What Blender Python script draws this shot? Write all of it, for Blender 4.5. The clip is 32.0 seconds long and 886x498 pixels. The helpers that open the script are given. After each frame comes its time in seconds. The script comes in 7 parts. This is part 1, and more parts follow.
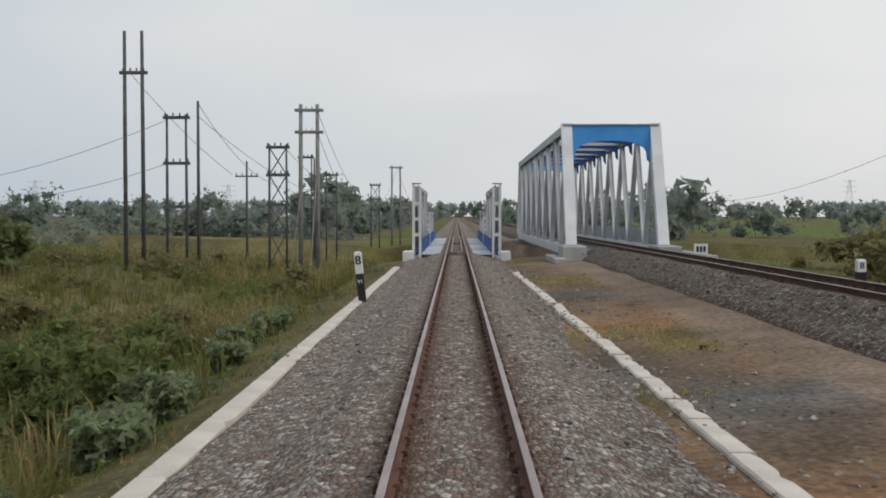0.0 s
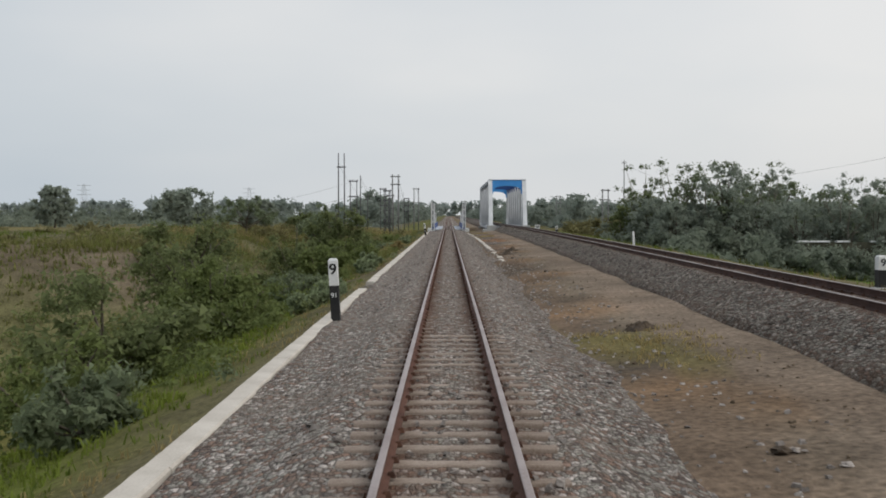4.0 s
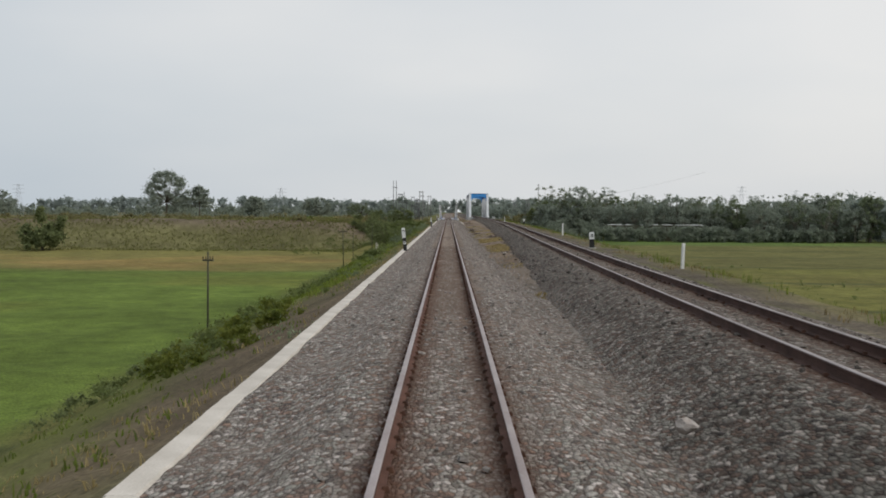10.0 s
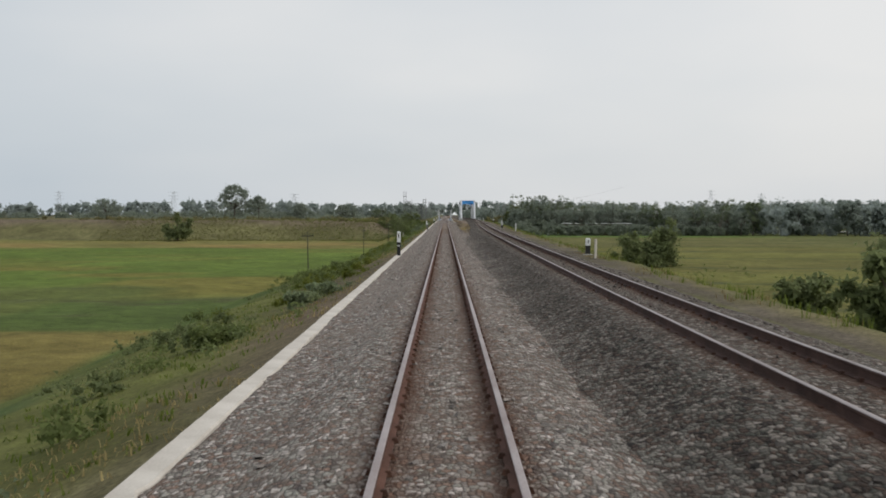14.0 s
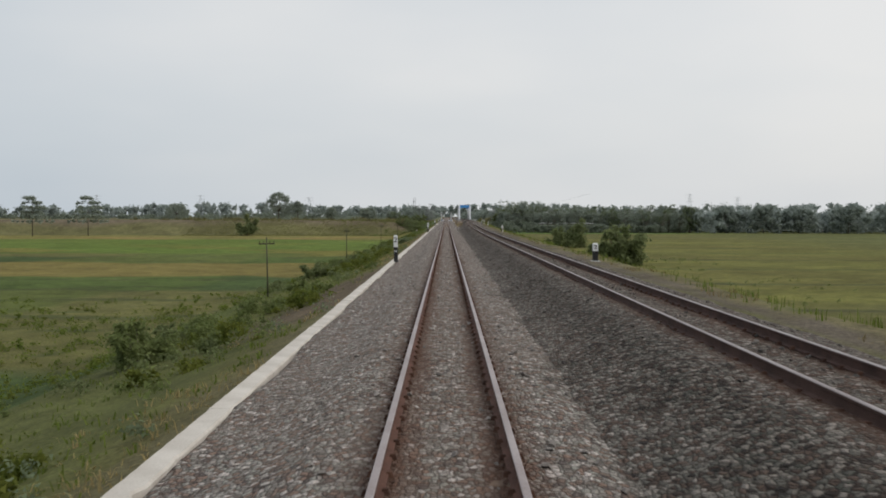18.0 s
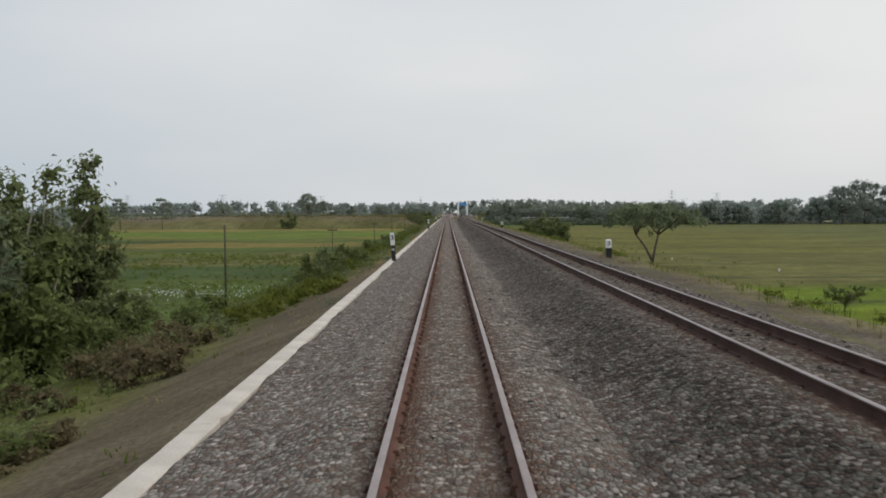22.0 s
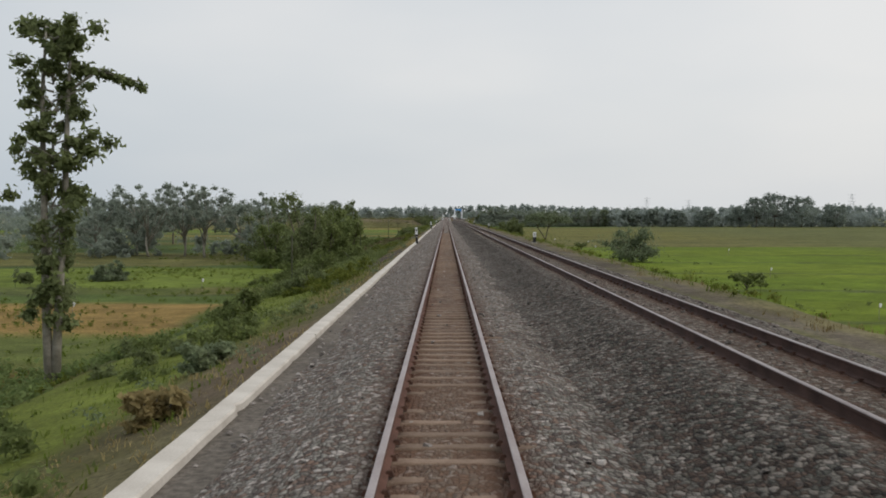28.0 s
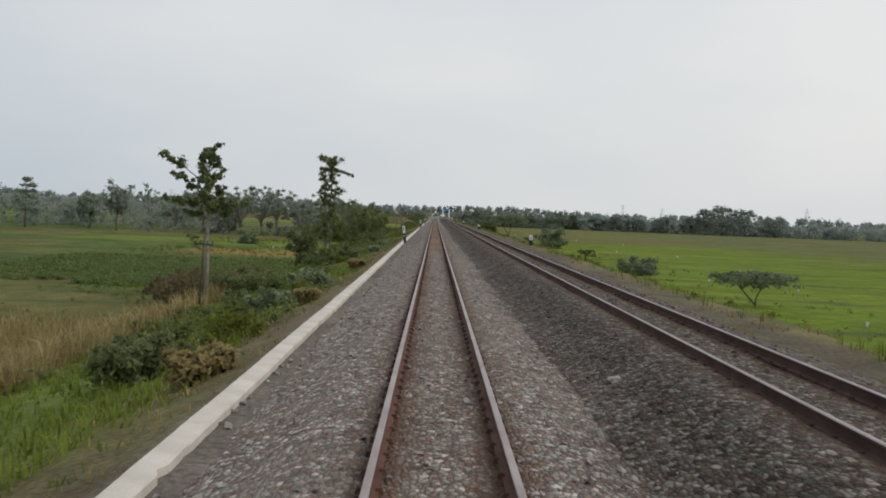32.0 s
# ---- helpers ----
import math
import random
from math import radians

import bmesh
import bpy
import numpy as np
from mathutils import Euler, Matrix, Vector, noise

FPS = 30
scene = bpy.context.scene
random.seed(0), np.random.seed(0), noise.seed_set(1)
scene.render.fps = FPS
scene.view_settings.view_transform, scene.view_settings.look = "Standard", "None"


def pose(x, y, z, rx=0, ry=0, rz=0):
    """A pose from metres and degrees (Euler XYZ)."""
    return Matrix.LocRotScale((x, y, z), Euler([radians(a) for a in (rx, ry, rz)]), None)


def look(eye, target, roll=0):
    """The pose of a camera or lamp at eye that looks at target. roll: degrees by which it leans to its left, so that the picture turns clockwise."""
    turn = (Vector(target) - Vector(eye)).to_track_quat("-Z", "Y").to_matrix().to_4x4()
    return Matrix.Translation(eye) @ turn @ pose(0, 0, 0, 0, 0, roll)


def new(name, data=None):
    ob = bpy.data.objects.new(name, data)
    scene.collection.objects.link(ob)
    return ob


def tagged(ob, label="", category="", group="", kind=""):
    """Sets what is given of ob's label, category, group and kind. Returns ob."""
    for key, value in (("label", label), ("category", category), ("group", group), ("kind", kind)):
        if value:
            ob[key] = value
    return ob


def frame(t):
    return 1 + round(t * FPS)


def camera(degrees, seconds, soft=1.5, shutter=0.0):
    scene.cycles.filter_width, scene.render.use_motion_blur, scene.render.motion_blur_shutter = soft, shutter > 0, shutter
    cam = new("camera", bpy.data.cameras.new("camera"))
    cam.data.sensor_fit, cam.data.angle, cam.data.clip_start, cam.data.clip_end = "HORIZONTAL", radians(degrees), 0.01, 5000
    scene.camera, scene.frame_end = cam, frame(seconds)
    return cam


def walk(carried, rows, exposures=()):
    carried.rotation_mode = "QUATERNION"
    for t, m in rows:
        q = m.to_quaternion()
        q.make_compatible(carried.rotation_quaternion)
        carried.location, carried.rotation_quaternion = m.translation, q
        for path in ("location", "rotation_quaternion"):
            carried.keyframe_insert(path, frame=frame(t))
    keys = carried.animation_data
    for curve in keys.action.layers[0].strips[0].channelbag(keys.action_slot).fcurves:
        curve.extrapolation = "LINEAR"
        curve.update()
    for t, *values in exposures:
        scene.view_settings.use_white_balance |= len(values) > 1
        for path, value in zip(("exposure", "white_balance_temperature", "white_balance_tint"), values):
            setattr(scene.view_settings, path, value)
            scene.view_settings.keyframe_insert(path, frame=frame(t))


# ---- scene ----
# Camera: carried backwards along the track at the rear of a train; z = 0 is the rail head, x = 0 the track's centre line.
cam = camera(46.0, 32.0, soft=1.8, shutter=0.05)
EYE, SIDE = 2.0, -0.02
ROWS = [  # seconds, y, yaw, pitch, roll
    (0.0, 0.00, 0.735, -1.838, -0.015),
    (0.5, -11.87, 0.424, -1.862, 0.118),
    (1.0, -23.70, 0.315, -1.909, 0.109),
    (1.5, -35.49, 0.233, -1.912, 0.245),
    (2.0, -47.23, 0.236, -1.891, 0.417),
    (2.5, -58.93, 0.269, -1.760, 0.264),
    (3.0, -70.61, 0.188, -1.816, -0.044),
    (3.5, -82.29, 0.299, -1.903, 0.009),
    (5.5, -129.02, 0.240, -1.885, -0.012),
    (6.0, -140.72, 0.260, -1.947, -0.066),
    (6.5, -152.44, 0.270, -2.026, -0.017),
    (7.0, -164.18, 0.326, -2.023, -0.021),
    (7.5, -175.94, 0.306, -2.061, -0.039),
    (8.0, -187.73, 0.150, -1.976, -0.289),
    (8.5, -199.54, 0.244, -1.975, -0.139),
    (9.0, -211.35, 0.336, -1.949, -0.023),
    (9.5, -223.18, 0.374, -2.068, -0.350),
    (10.0, -235.02, 0.284, -2.066, -0.302),
    (10.5, -246.86, 0.302, -2.019, 0.068),
    (11.0, -258.71, 0.298, -2.046, 0.141),
    (11.5, -270.57, 0.251, -2.039, -0.094),
    (12.0, -282.43, 0.196, -1.961, -0.276),
    (12.5, -294.30, 0.271, -1.904, -0.146),
    (13.0, -306.16, 0.275, -1.880, -0.064),
    (13.5, -318.01, 0.206, -1.909, -0.189),
    (14.0, -329.85, 0.101, -1.912, -0.054),
    (14.5, -341.69, 0.243, -1.839, 0.282),
    (16.5, -389.11, 0.265, -1.732, -0.259),
    (17.0, -400.96, 0.225, -1.718, -0.116),
    (17.5, -412.82, 0.190, -1.786, -0.021),
    (18.0, -424.68, 0.178, -1.817, -0.085),
    (18.5, -436.52, 0.167, -1.830, -0.137),
    (19.0, -448.37, 0.272, -1.924, -0.232),
    (19.5, -460.21, 0.204, -1.996, -0.058),
    (20.0, -472.06, 0.148, -1.980, -0.045),
    (20.5, -483.91, 0.172, -1.985, 0.058),
    (21.0, -495.76, 0.254, -1.930, 0.077),
    (21.5, -507.61, 0.251, -1.995, 0.312),
    (22.0, -519.47, 0.233, -2.024, 0.329),
    (22.5, -531.34, 0.106, -1.727, 0.118),
    (23.0, -543.21, 0.238, -1.741, -0.103),
    (23.5, -555.09, 0.280, -1.756, 0.174),
    (24.0, -566.98, 0.235, -1.741, -0.033),
    (24.5, -578.87, 0.243, -1.809, -0.188),
    (25.0, -590.78, 0.200, -1.860, 0.305),
    (25.5, -602.69, 0.299, -1.900, 0.283),
    (27.5, -650.35, 0.143, -1.585, 0.316),
    (28.0, -662.26, 0.166, -1.809, -0.005),
    (28.5, -674.18, -0.257, -1.696, -0.157),
    (29.0, -686.11, -0.319, -1.860, 0.080),
    (29.5, -698.04, -0.041, -1.904, 0.177),
    (30.0, -709.96, -0.037, -1.802, 0.055),
    (30.5, -721.88, -0.119, -1.794, -0.394),
    (31.0, -733.80, 0.000, -1.785, -0.989),
    (31.5, -745.71, -0.247, -1.846, -1.564),
    (32.0, -757.62, -0.443, -1.855, -2.216),
]
# at the end the car leans on a canted curve, and the eye swings with it
walk(cam, [(t, pose(SIDE + (0.055 * roll if t > 30.2 else 0.0), y, EYE, 90 + pitch, roll, yaw)) for t, y, yaw, pitch, roll in ROWS])

# ---- light: a bright overcast sky ----
world = bpy.data.worlds.new("overcast_sky")
scene.world = world
world.use_nodes = True
wn, wl = world.node_tree.nodes, world.node_tree.links
wn.clear()
w_out, w_bg = wn.new("ShaderNodeOutputWorld"), wn.new("ShaderNodeBackground")
w_sky, w_mix, w_noise, w_ramp, w_co, w_map = (wn.new(k) for k in (
    "ShaderNodeTexSky", "ShaderNodeMix", "ShaderNodeTexNoise", "ShaderNodeValToRGB", "ShaderNodeTexCoord", "ShaderNodeMapping"))
w_sky.sky_type, w_sky.sun_disc, w_sky.sun_elevation, w_sky.sun_rotation, w_sky.dust_density = "NISHITA", False, radians(48), radians(50), 4.0
w_mul = wn.new("ShaderNodeVectorMath")
w_mul.operation, w_mul.inputs[1].default_value = "SCALE", (1, 1, 1)
w_mul.inputs["Scale"].default_value = 0.09
w_map.inputs["Scale"].default_value = (1.0, 1.0, 3.2)
w_noise.inputs["Scale"].default_value, w_noise.inputs["Detail"].default_value, w_noise.inputs["Roughness"].default_value = 1.7, 4.0, 0.42
w_ramp.color_ramp.elements[0].position, w_ramp.color_ramp.elements[0].color = 0.20, (0.53, 0.60, 0.665, 1)
w_ramp.color_ramp.elements[1].position, w_ramp.color_ramp.elements[1].color = 0.70, (0.80, 0.805, 0.805, 1)
w_mix.data_type, w_mix.inputs["Factor"].default_value = "RGBA", 0.90
wl.new(w_co.outputs["Generated"], w_map.inputs["Vector"])
wl.new(w_map.outputs[0], w_noise.inputs["Vector"])
w_sep, w_rng, w_sum = wn.new("ShaderNodeSeparateXYZ"), wn.new("ShaderNodeMapRange"), wn.new("ShaderNodeMath")
w_rng.inputs["From Min"].default_value, w_rng.inputs["From Max"].default_value = -0.5, 0.6
w_rng.inputs["To Min"].default_value, w_rng.inputs["To Max"].default_value = -0.27, 0.13
w_sum.operation = "ADD"
wl.new(w_co.outputs["Generated"], w_sep.inputs[0])
wl.new(w_sep.outputs["X"], w_rng.inputs[0])
wl.new(w_noise.outputs["Fac"], w_sum.inputs[0])
wl.new(w_rng.outputs[0], w_sum.inputs[1])
w_low, w_lift = wn.new("ShaderNodeMapRange"), wn.new("ShaderNodeMath")
w_low.inputs["From Min"].default_value, w_low.inputs["From Max"].default_value = 0.0, 0.22
w_low.inputs["To Min"].default_value, w_low.inputs["To Max"].default_value = 0.09, 0.0
w_lift.operation = "ADD"
wl.new(w_sep.outputs["Z"], w_low.inputs[0])
wl.new(w_sum.outputs[0], w_lift.inputs[0])
wl.new(w_low.outputs[0], w_lift.inputs[1])
wl.new(w_lift.outputs[0], w_ramp.inputs[0])
wl.new(w_sky.outputs[0], w_mul.inputs[0])
wl.new(w_mul.outputs[0], w_mix.inputs["A"])
wl.new(w_ramp.outputs[0], w_mix.inputs["B"])
wl.new(w_mix.outputs["Result"], w_bg.inputs[0])
w_bg.inputs[1].default_value = 1.0
wl.new(w_bg.outputs[0], w_out.inputs[0])
sun = new("sun", bpy.data.lights.new("sun", "SUN"))
sun.data.energy, sun.data.angle, sun.data.color = 1.15, radians(30), (1.0, 0.96, 0.9)
sun.matrix_world = look((40, -20, 50), (0, 0, 0))


# ---- materials ----
def material(name, dark, light, scale=3.0, fine=40.0, rough=0.85, metal=0.0, bump=0.3, coord="Object", piece=0.0, island=0.0, spec=0.3, through_light=0.0, low=0.35, high=0.65):
    """Two colours mixed by a coarse and a fine noise, with relief; piece and island vary the brightness of objects and of loose pieces."""
    m = bpy.data.materials.new(name)
    m.use_nodes = True
    n, l = m.node_tree.nodes, m.node_tree.links
    b = n["Principled BSDF"]
    co = n.new("ShaderNodeTexCoord")
    big, small = n.new("ShaderNodeTexNoise"), n.new("ShaderNodeTexNoise")
    big.inputs["Scale"].default_value, big.inputs["Detail"].default_value = scale, 6.0
    small.inputs["Scale"].default_value, small.inputs["Detail"].default_value = fine, 4.0
    for tex in (big, small):
        l.new(co.outputs[coord], tex.inputs["Vector"])
    both = n.new("ShaderNodeMath")
    both.operation, both.inputs[1].default_value = "MULTIPLY_ADD", 0.6
    part_of = n.new("ShaderNodeMath")
    part_of.operation, part_of.inputs[1].default_value = "MULTIPLY", 0.4
    l.new(small.outputs["Fac"], part_of.inputs[0])
    l.new(big.outputs["Fac"], both.inputs[0])
    l.new(part_of.outputs[0], both.inputs[2])
    ramp = n.new("ShaderNodeValToRGB")
    ramp.color_ramp.elements[0].position, ramp.color_ramp.elements[0].color = low, (*dark, 1)
    ramp.color_ramp.elements[1].position, ramp.color_ramp.elements[1].color = high, (*light, 1)
    l.new(both.outputs[0], ramp.inputs[0])
    out = ramp.outputs[0]
    for amount, node, socket in ((piece, "ShaderNodeObjectInfo", "Random"), (island, "ShaderNodeNewGeometry", "Random Per Island")):
        if amount:
            src, rng, hsv = n.new(node), n.new("ShaderNodeMapRange"), n.new("ShaderNodeHueSaturation")
            rng.inputs["To Min"].default_value, rng.inputs["To Max"].default_value = 1 - amount, 1 + amount
            l.new(src.outputs[socket], rng.inputs[0])
            l.new(rng.outputs[0], hsv.inputs["Value"])
            l.new(out, hsv.inputs["Color"])
            out = hsv.outputs[0]
    l.new(out, b.inputs["Base Color"])
    b.inputs["Roughness"].default_value, b.inputs["Metallic"].default_value, b.inputs["Specular IOR Level"].default_value = rough, metal, spec
    if bump:
        bm_node = n.new("ShaderNodeBump")
        bm_node.inputs["Strength"].default_value, bm_node.inputs["Distance"].default_value = bump, 0.02
        l.new(both.outputs[0], bm_node.inputs["Height"])
        l.new(bm_node.outputs[0], b.inputs["Normal"])
    if through_light:
        tr, mix = n.new("ShaderNodeBsdfTranslucent"), n.new("ShaderNodeMixShader")
        mix.inputs[0].default_value = through_light
        l.new(out, tr.inputs["Color"])
        l.new(b.outputs[0], mix.inputs[1])
        l.new(tr.outputs[0], mix.inputs[2])
        l.new(mix.outputs[0], n["Material Output"].inputs["Surface"])
    return m


def gravel_material(name, dark, light, stain, stain_amount):
    """Crushed stone: one colour a stone, dark gaps between, and large stains."""
    m = bpy.data.materials.new(name)
    m.use_nodes = True
    n, l = m.node_tree.nodes, m.node_tree.links
    b = n["Principled BSDF"]
    co, cell, edge, big = n.new("ShaderNodeTexCoord"), n.new("ShaderNodeTexVoronoi"), n.new("ShaderNodeTexVoronoi"), n.new("ShaderNodeTexNoise")
    edge.feature = "DISTANCE_TO_EDGE"
    warp, amount, bend = n.new("ShaderNodeTexNoise"), n.new("ShaderNodeVectorMath"), n.new("ShaderNodeVectorMath")
    warp.inputs["Scale"].default_value, warp.inputs["Detail"].default_value = 26.0, 3.0
    amount.operation, amount.inputs["Scale"].default_value, bend.operation = "SCALE", 0.045, "ADD"
    stretch = n.new("ShaderNodeMapping")
    stretch.inputs["Scale"].default_value = (1.0, 0.62, 1.0)
    l.new(co.outputs["Object"], stretch.inputs["Vector"])
    l.new(stretch.outputs[0], warp.inputs["Vector"])
    l.new(warp.outputs["Color"], amount.inputs[0])
    l.new(stretch.outputs[0], bend.inputs[0])
    l.new(amount.outputs[0], bend.inputs[1])
    for v in (cell, edge):
        v.inputs["Scale"].default_value = 15.5
        l.new(bend.outputs[0], v.inputs["Vector"])
    big.inputs["Scale"].default_value, big.inputs["Detail"].default_value = 0.35, 8.0
    l.new(co.outputs["Object"], big.inputs["Vector"])
    grey, ramp, gap, tint, dirt = n.new("ShaderNodeSeparateColor"), n.new("ShaderNodeValToRGB"), n.new("ShaderNodeValToRGB"), n.new("ShaderNodeMix"), n.new("ShaderNodeMix")
    l.new(cell.outputs["Color"], grey.inputs[0])
    ramp.color_ramp.elements[0].color, ramp.color_ramp.elements[1].color = (*dark, 1), (*light, 1)
    for at_, col in ((0.22, (0.30, 0.20, 0.155, 1)), (0.4, (0.19, 0.17, 0.15, 1)), (0.62, (0.37, 0.325, 0.29, 1)), (0.8, (0.31, 0.30, 0.26, 1))):  # brownish and bluish stones among the grey
        ramp.color_ramp.elements.new(at_).color = col
    l.new(grey.outputs[0], ramp.inputs[0])
    fresh_at, fresh_sep, fresh = n.new("ShaderNodeAttribute"), n.new("ShaderNodeSeparateColor"), n.new("ShaderNodeMix")
    fresh_ramp = n.new("ShaderNodeValToRGB")
    fresh_ramp.color_ramp.elements[0].color, fresh_ramp.color_ramp.elements[1].color = (0.016, 0.0135, 0.0115, 1), (0.225, 0.195, 0.168, 1)
    for at_, col in ((0.35, (0.095, 0.066, 0.052, 1)), (0.55, (0.066, 0.066, 0.055, 1))):
        fresh_ramp.color_ramp.elements.new(at_).color = col
    l.new(grey.outputs[0], fresh_ramp.inputs[0])
    fresh_at.attribute_name, fresh.data_type = "rust", "RGBA"
    l.new(fresh_at.outputs["Color"], fresh_sep.inputs[0])
    l.new(fresh_sep.outputs[1], fresh.inputs["Factor"])
    l.new(ramp.outputs[0], fresh.inputs["A"])
    l.new(fresh_ramp.outputs[0], fresh.inputs["B"])
    gap.color_ramp.elements[0].position, gap.color_ramp.elements[0].color = 0.0, (0.27, 0.26, 0.25, 1)
    gap.color_ramp.elements[1].position, gap.color_ramp.elements[1].color = 0.16, (1, 1, 1, 1)
    l.new(edge.outputs["Distance"], gap.inputs[0])
    tint.data_type, tint.blend_type, tint.inputs["Factor"].default_value = "RGBA", "MULTIPLY", 1.0
    l.new(fresh.outputs["Result"], tint.inputs["A"])
    l.new(gap.outputs[0], tint.inputs["B"])
    rng = n.new("ShaderNodeMapRange")
    rng.inputs["From Min"].default_value, rng.inputs["From Max"].default_value, rng.inputs["To Max"].default_value = 0.45, 0.7, stain_amount
    l.new(big.outputs["Fac"], rng.inputs[0])
    dirt.data_type, dirt.inputs["B"].default_value = "RGBA", (*stain, 1)
    clean, less = n.new("ShaderNodeMath"), n.new("ShaderNodeMath")
    clean.operation, clean.inputs[0].default_value, less.operation = "SUBTRACT", 1.0, "MULTIPLY"
    l.new(fresh_sep.outputs[1], clean.inputs[1])
    l.new(clean.outputs[0], less.inputs[0])
    l.new(rng.outputs[0], less.inputs[1])
    l.new(less.outputs[0], dirt.inputs["Factor"])
    l.new(tint.outputs["Result"], dirt.inputs["A"])
    at, brown, fac = n.new("ShaderNodeAttribute"), n.new("ShaderNodeMix"), n.new("ShaderNodeMath")
    at.attribute_name, fac.operation, fac.inputs[1].default_value = "rust", "MULTIPLY", 0.85
    brown.data_type, brown.inputs["B"].default_value = "RGBA", (0.12, 0.058, 0.036, 1)
    split = n.new("ShaderNodeSeparateColor")
    l.new(at.outputs["Color"], split.inputs[0])
    l.new(split.outputs[0], fac.inputs[0])
    l.new(fac.outputs[0], brown.inputs["Factor"])
    dust, dust_fac = n.new("ShaderNodeMix"), n.new("ShaderNodeMath")
    dust_fac.operation, dust_fac.inputs[1].default_value = "MULTIPLY", 0.72
    dust.data_type, dust.inputs["B"].default_value = "RGBA", (0.155, 0.09, 0.055, 1)
    l.new(split.outputs[2], dust_fac.inputs[0])
    l.new(dust_fac.outputs[0], dust.inputs["Factor"])
    l.new(dirt.outputs["Result"], dust.inputs["A"])
    l.new(dust.outputs["Result"], brown.inputs["A"])
    l.new(brown.outputs["Result"], b.inputs["Base Color"])
    b.inputs["Roughness"].default_value, b.inputs["Specular IOR Level"].default_value = 0.95, 0.15
    bump = n.new("ShaderNodeBump")
    bump.inputs["Strength"].default_value, bump.inputs["Distance"].default_value = 1.0, 0.07
    l.new(edge.outputs["Distance"], bump.inputs["Height"])
    l.new(bump.outputs[0], b.inputs["Normal"])
    return m


def tinted_ground(name):
    """Earth and grass: the plan's colours (attribute 'tint'), broken up by noise at three scales."""
    m = bpy.data.materials.new(name)
    m.use_nodes = True
    n, l = m.node_tree.nodes, m.node_tree.links
    b = n["Principled BSDF"]
    co, at = n.new("ShaderNodeTexCoord"), n.new("ShaderNodeAttribute")
    at.attribute_name = "tint"
    out = at.outputs["Color"]
    height = None
    for scale, lo, hi in ((0.06, 0.82, 1.18), (0.22, 0.8, 1.2), (0.9, 0.8, 1.2), (9.0, 0.62, 1.38)):
        tex, rng, mul = n.new("ShaderNodeTexNoise"), n.new("ShaderNodeMapRange"), n.new("ShaderNodeVectorMath")
        tex.inputs["Scale"].default_value, tex.inputs["Detail"].default_value = scale, 6.0
        l.new(co.outputs["Object"], tex.inputs["Vector"])
        rng.inputs["From Min"].default_value, rng.inputs["From Max"].default_value = 0.3, 0.7
        rng.inputs["To Min"].default_value, rng.inputs["To Max"].default_value = lo, hi
        l.new(tex.outputs["Fac"], rng.inputs[0])
        mul.operation = "SCALE"
        l.new(out, mul.inputs[0])
        l.new(rng.outputs[0], mul.inputs["Scale"])
        out, height = mul.outputs[0], tex.outputs["Fac"]
    l.new(out, b.inputs["Base Color"])
    b.inputs["Roughness"].default_value, b.inputs["Specular IOR Level"].default_value = 1.0, 0.1
    bump = n.new("ShaderNodeBump")
    bump.inputs["Strength"].default_value, bump.inputs["Distance"].default_value = 0.6, 0.12
    l.new(height, bump.inputs["Height"])
    l.new(bump.outputs[0], b.inputs["Normal"])
    return m


GROUND = tinted_ground("earth_and_grass")
BALLAST_LIGHT = gravel_material("grey_ballast", (0.115, 0.10, 0.094), (0.65, 0.575, 0.53), (0.215, 0.175, 0.145), 0.4)
STONE_LIGHT = material("ballast_stone", (0.16, 0.137, 0.122), (0.37, 0.335, 0.305), 6, 60, 0.9, island=0.45, bump=0.2)
STONE_DARK = material("dark_ballast_stone", (0.045, 0.039, 0.034), (0.17, 0.148, 0.13), 6, 60, 0.9, island=0.45, bump=0.2)
RAIL_RUST = material("rusty_rail_steel", (0.07, 0.032, 0.022), (0.155, 0.076, 0.054), 2, 50, 0.9, bump=0.4)
RAIL_DARK = material("dark_rusty_rail_steel", (0.042, 0.022, 0.017), (0.105, 0.058, 0.045), 2, 50, 0.9, bump=0.4)
RAIL_DULL = material("dull_rail_head", (0.22, 0.18, 0.17), (0.38, 0.335, 0.325), 1.2, 30, 0.5, metal=0.45, bump=0.05)
RAIL_HEAD = material("worn_rail_head", (0.26, 0.20, 0.185), (0.42, 0.36, 0.35), 1.2, 30, 0.45, metal=0.55, bump=0.05)
CLIP_RUST = material("rusty_fastening", (0.045, 0.022, 0.015), (0.115, 0.058, 0.038), 8, 60, 0.95, bump=0.5, island=0.3)
SLEEPER = material("dusty_sleeper_concrete", (0.17, 0.125, 0.095), (0.34, 0.28, 0.235), 3.5, 45, 0.95, bump=0.3, piece=0.16)
SLEEPER_BROWN = material("brown_dusty_sleeper", (0.14, 0.09, 0.062), (0.265, 0.19, 0.14), 3.5, 45, 0.95, bump=0.3, piece=0.16)
KERB = material("whitish_kerb_concrete", (0.45, 0.405, 0.35), (0.66, 0.61, 0.545), 1.4, 35, 0.9, bump=0.35, piece=0.03)
CONCRETE = material("weathered_concrete", (0.26, 0.26, 0.25), (0.46, 0.46, 0.44), 1.1, 25, 0.9, bump=0.3)
WHITE_PAINT = material("white_paint", (0.60, 0.60, 0.59), (0.80, 0.80, 0.79), 2, 30, 0.6, bump=0.12)
BLACK_PAINT = material("black_paint", (0.012, 0.012, 0.013), (0.035, 0.034, 0.033), 3, 40, 0.6, bump=0.12)
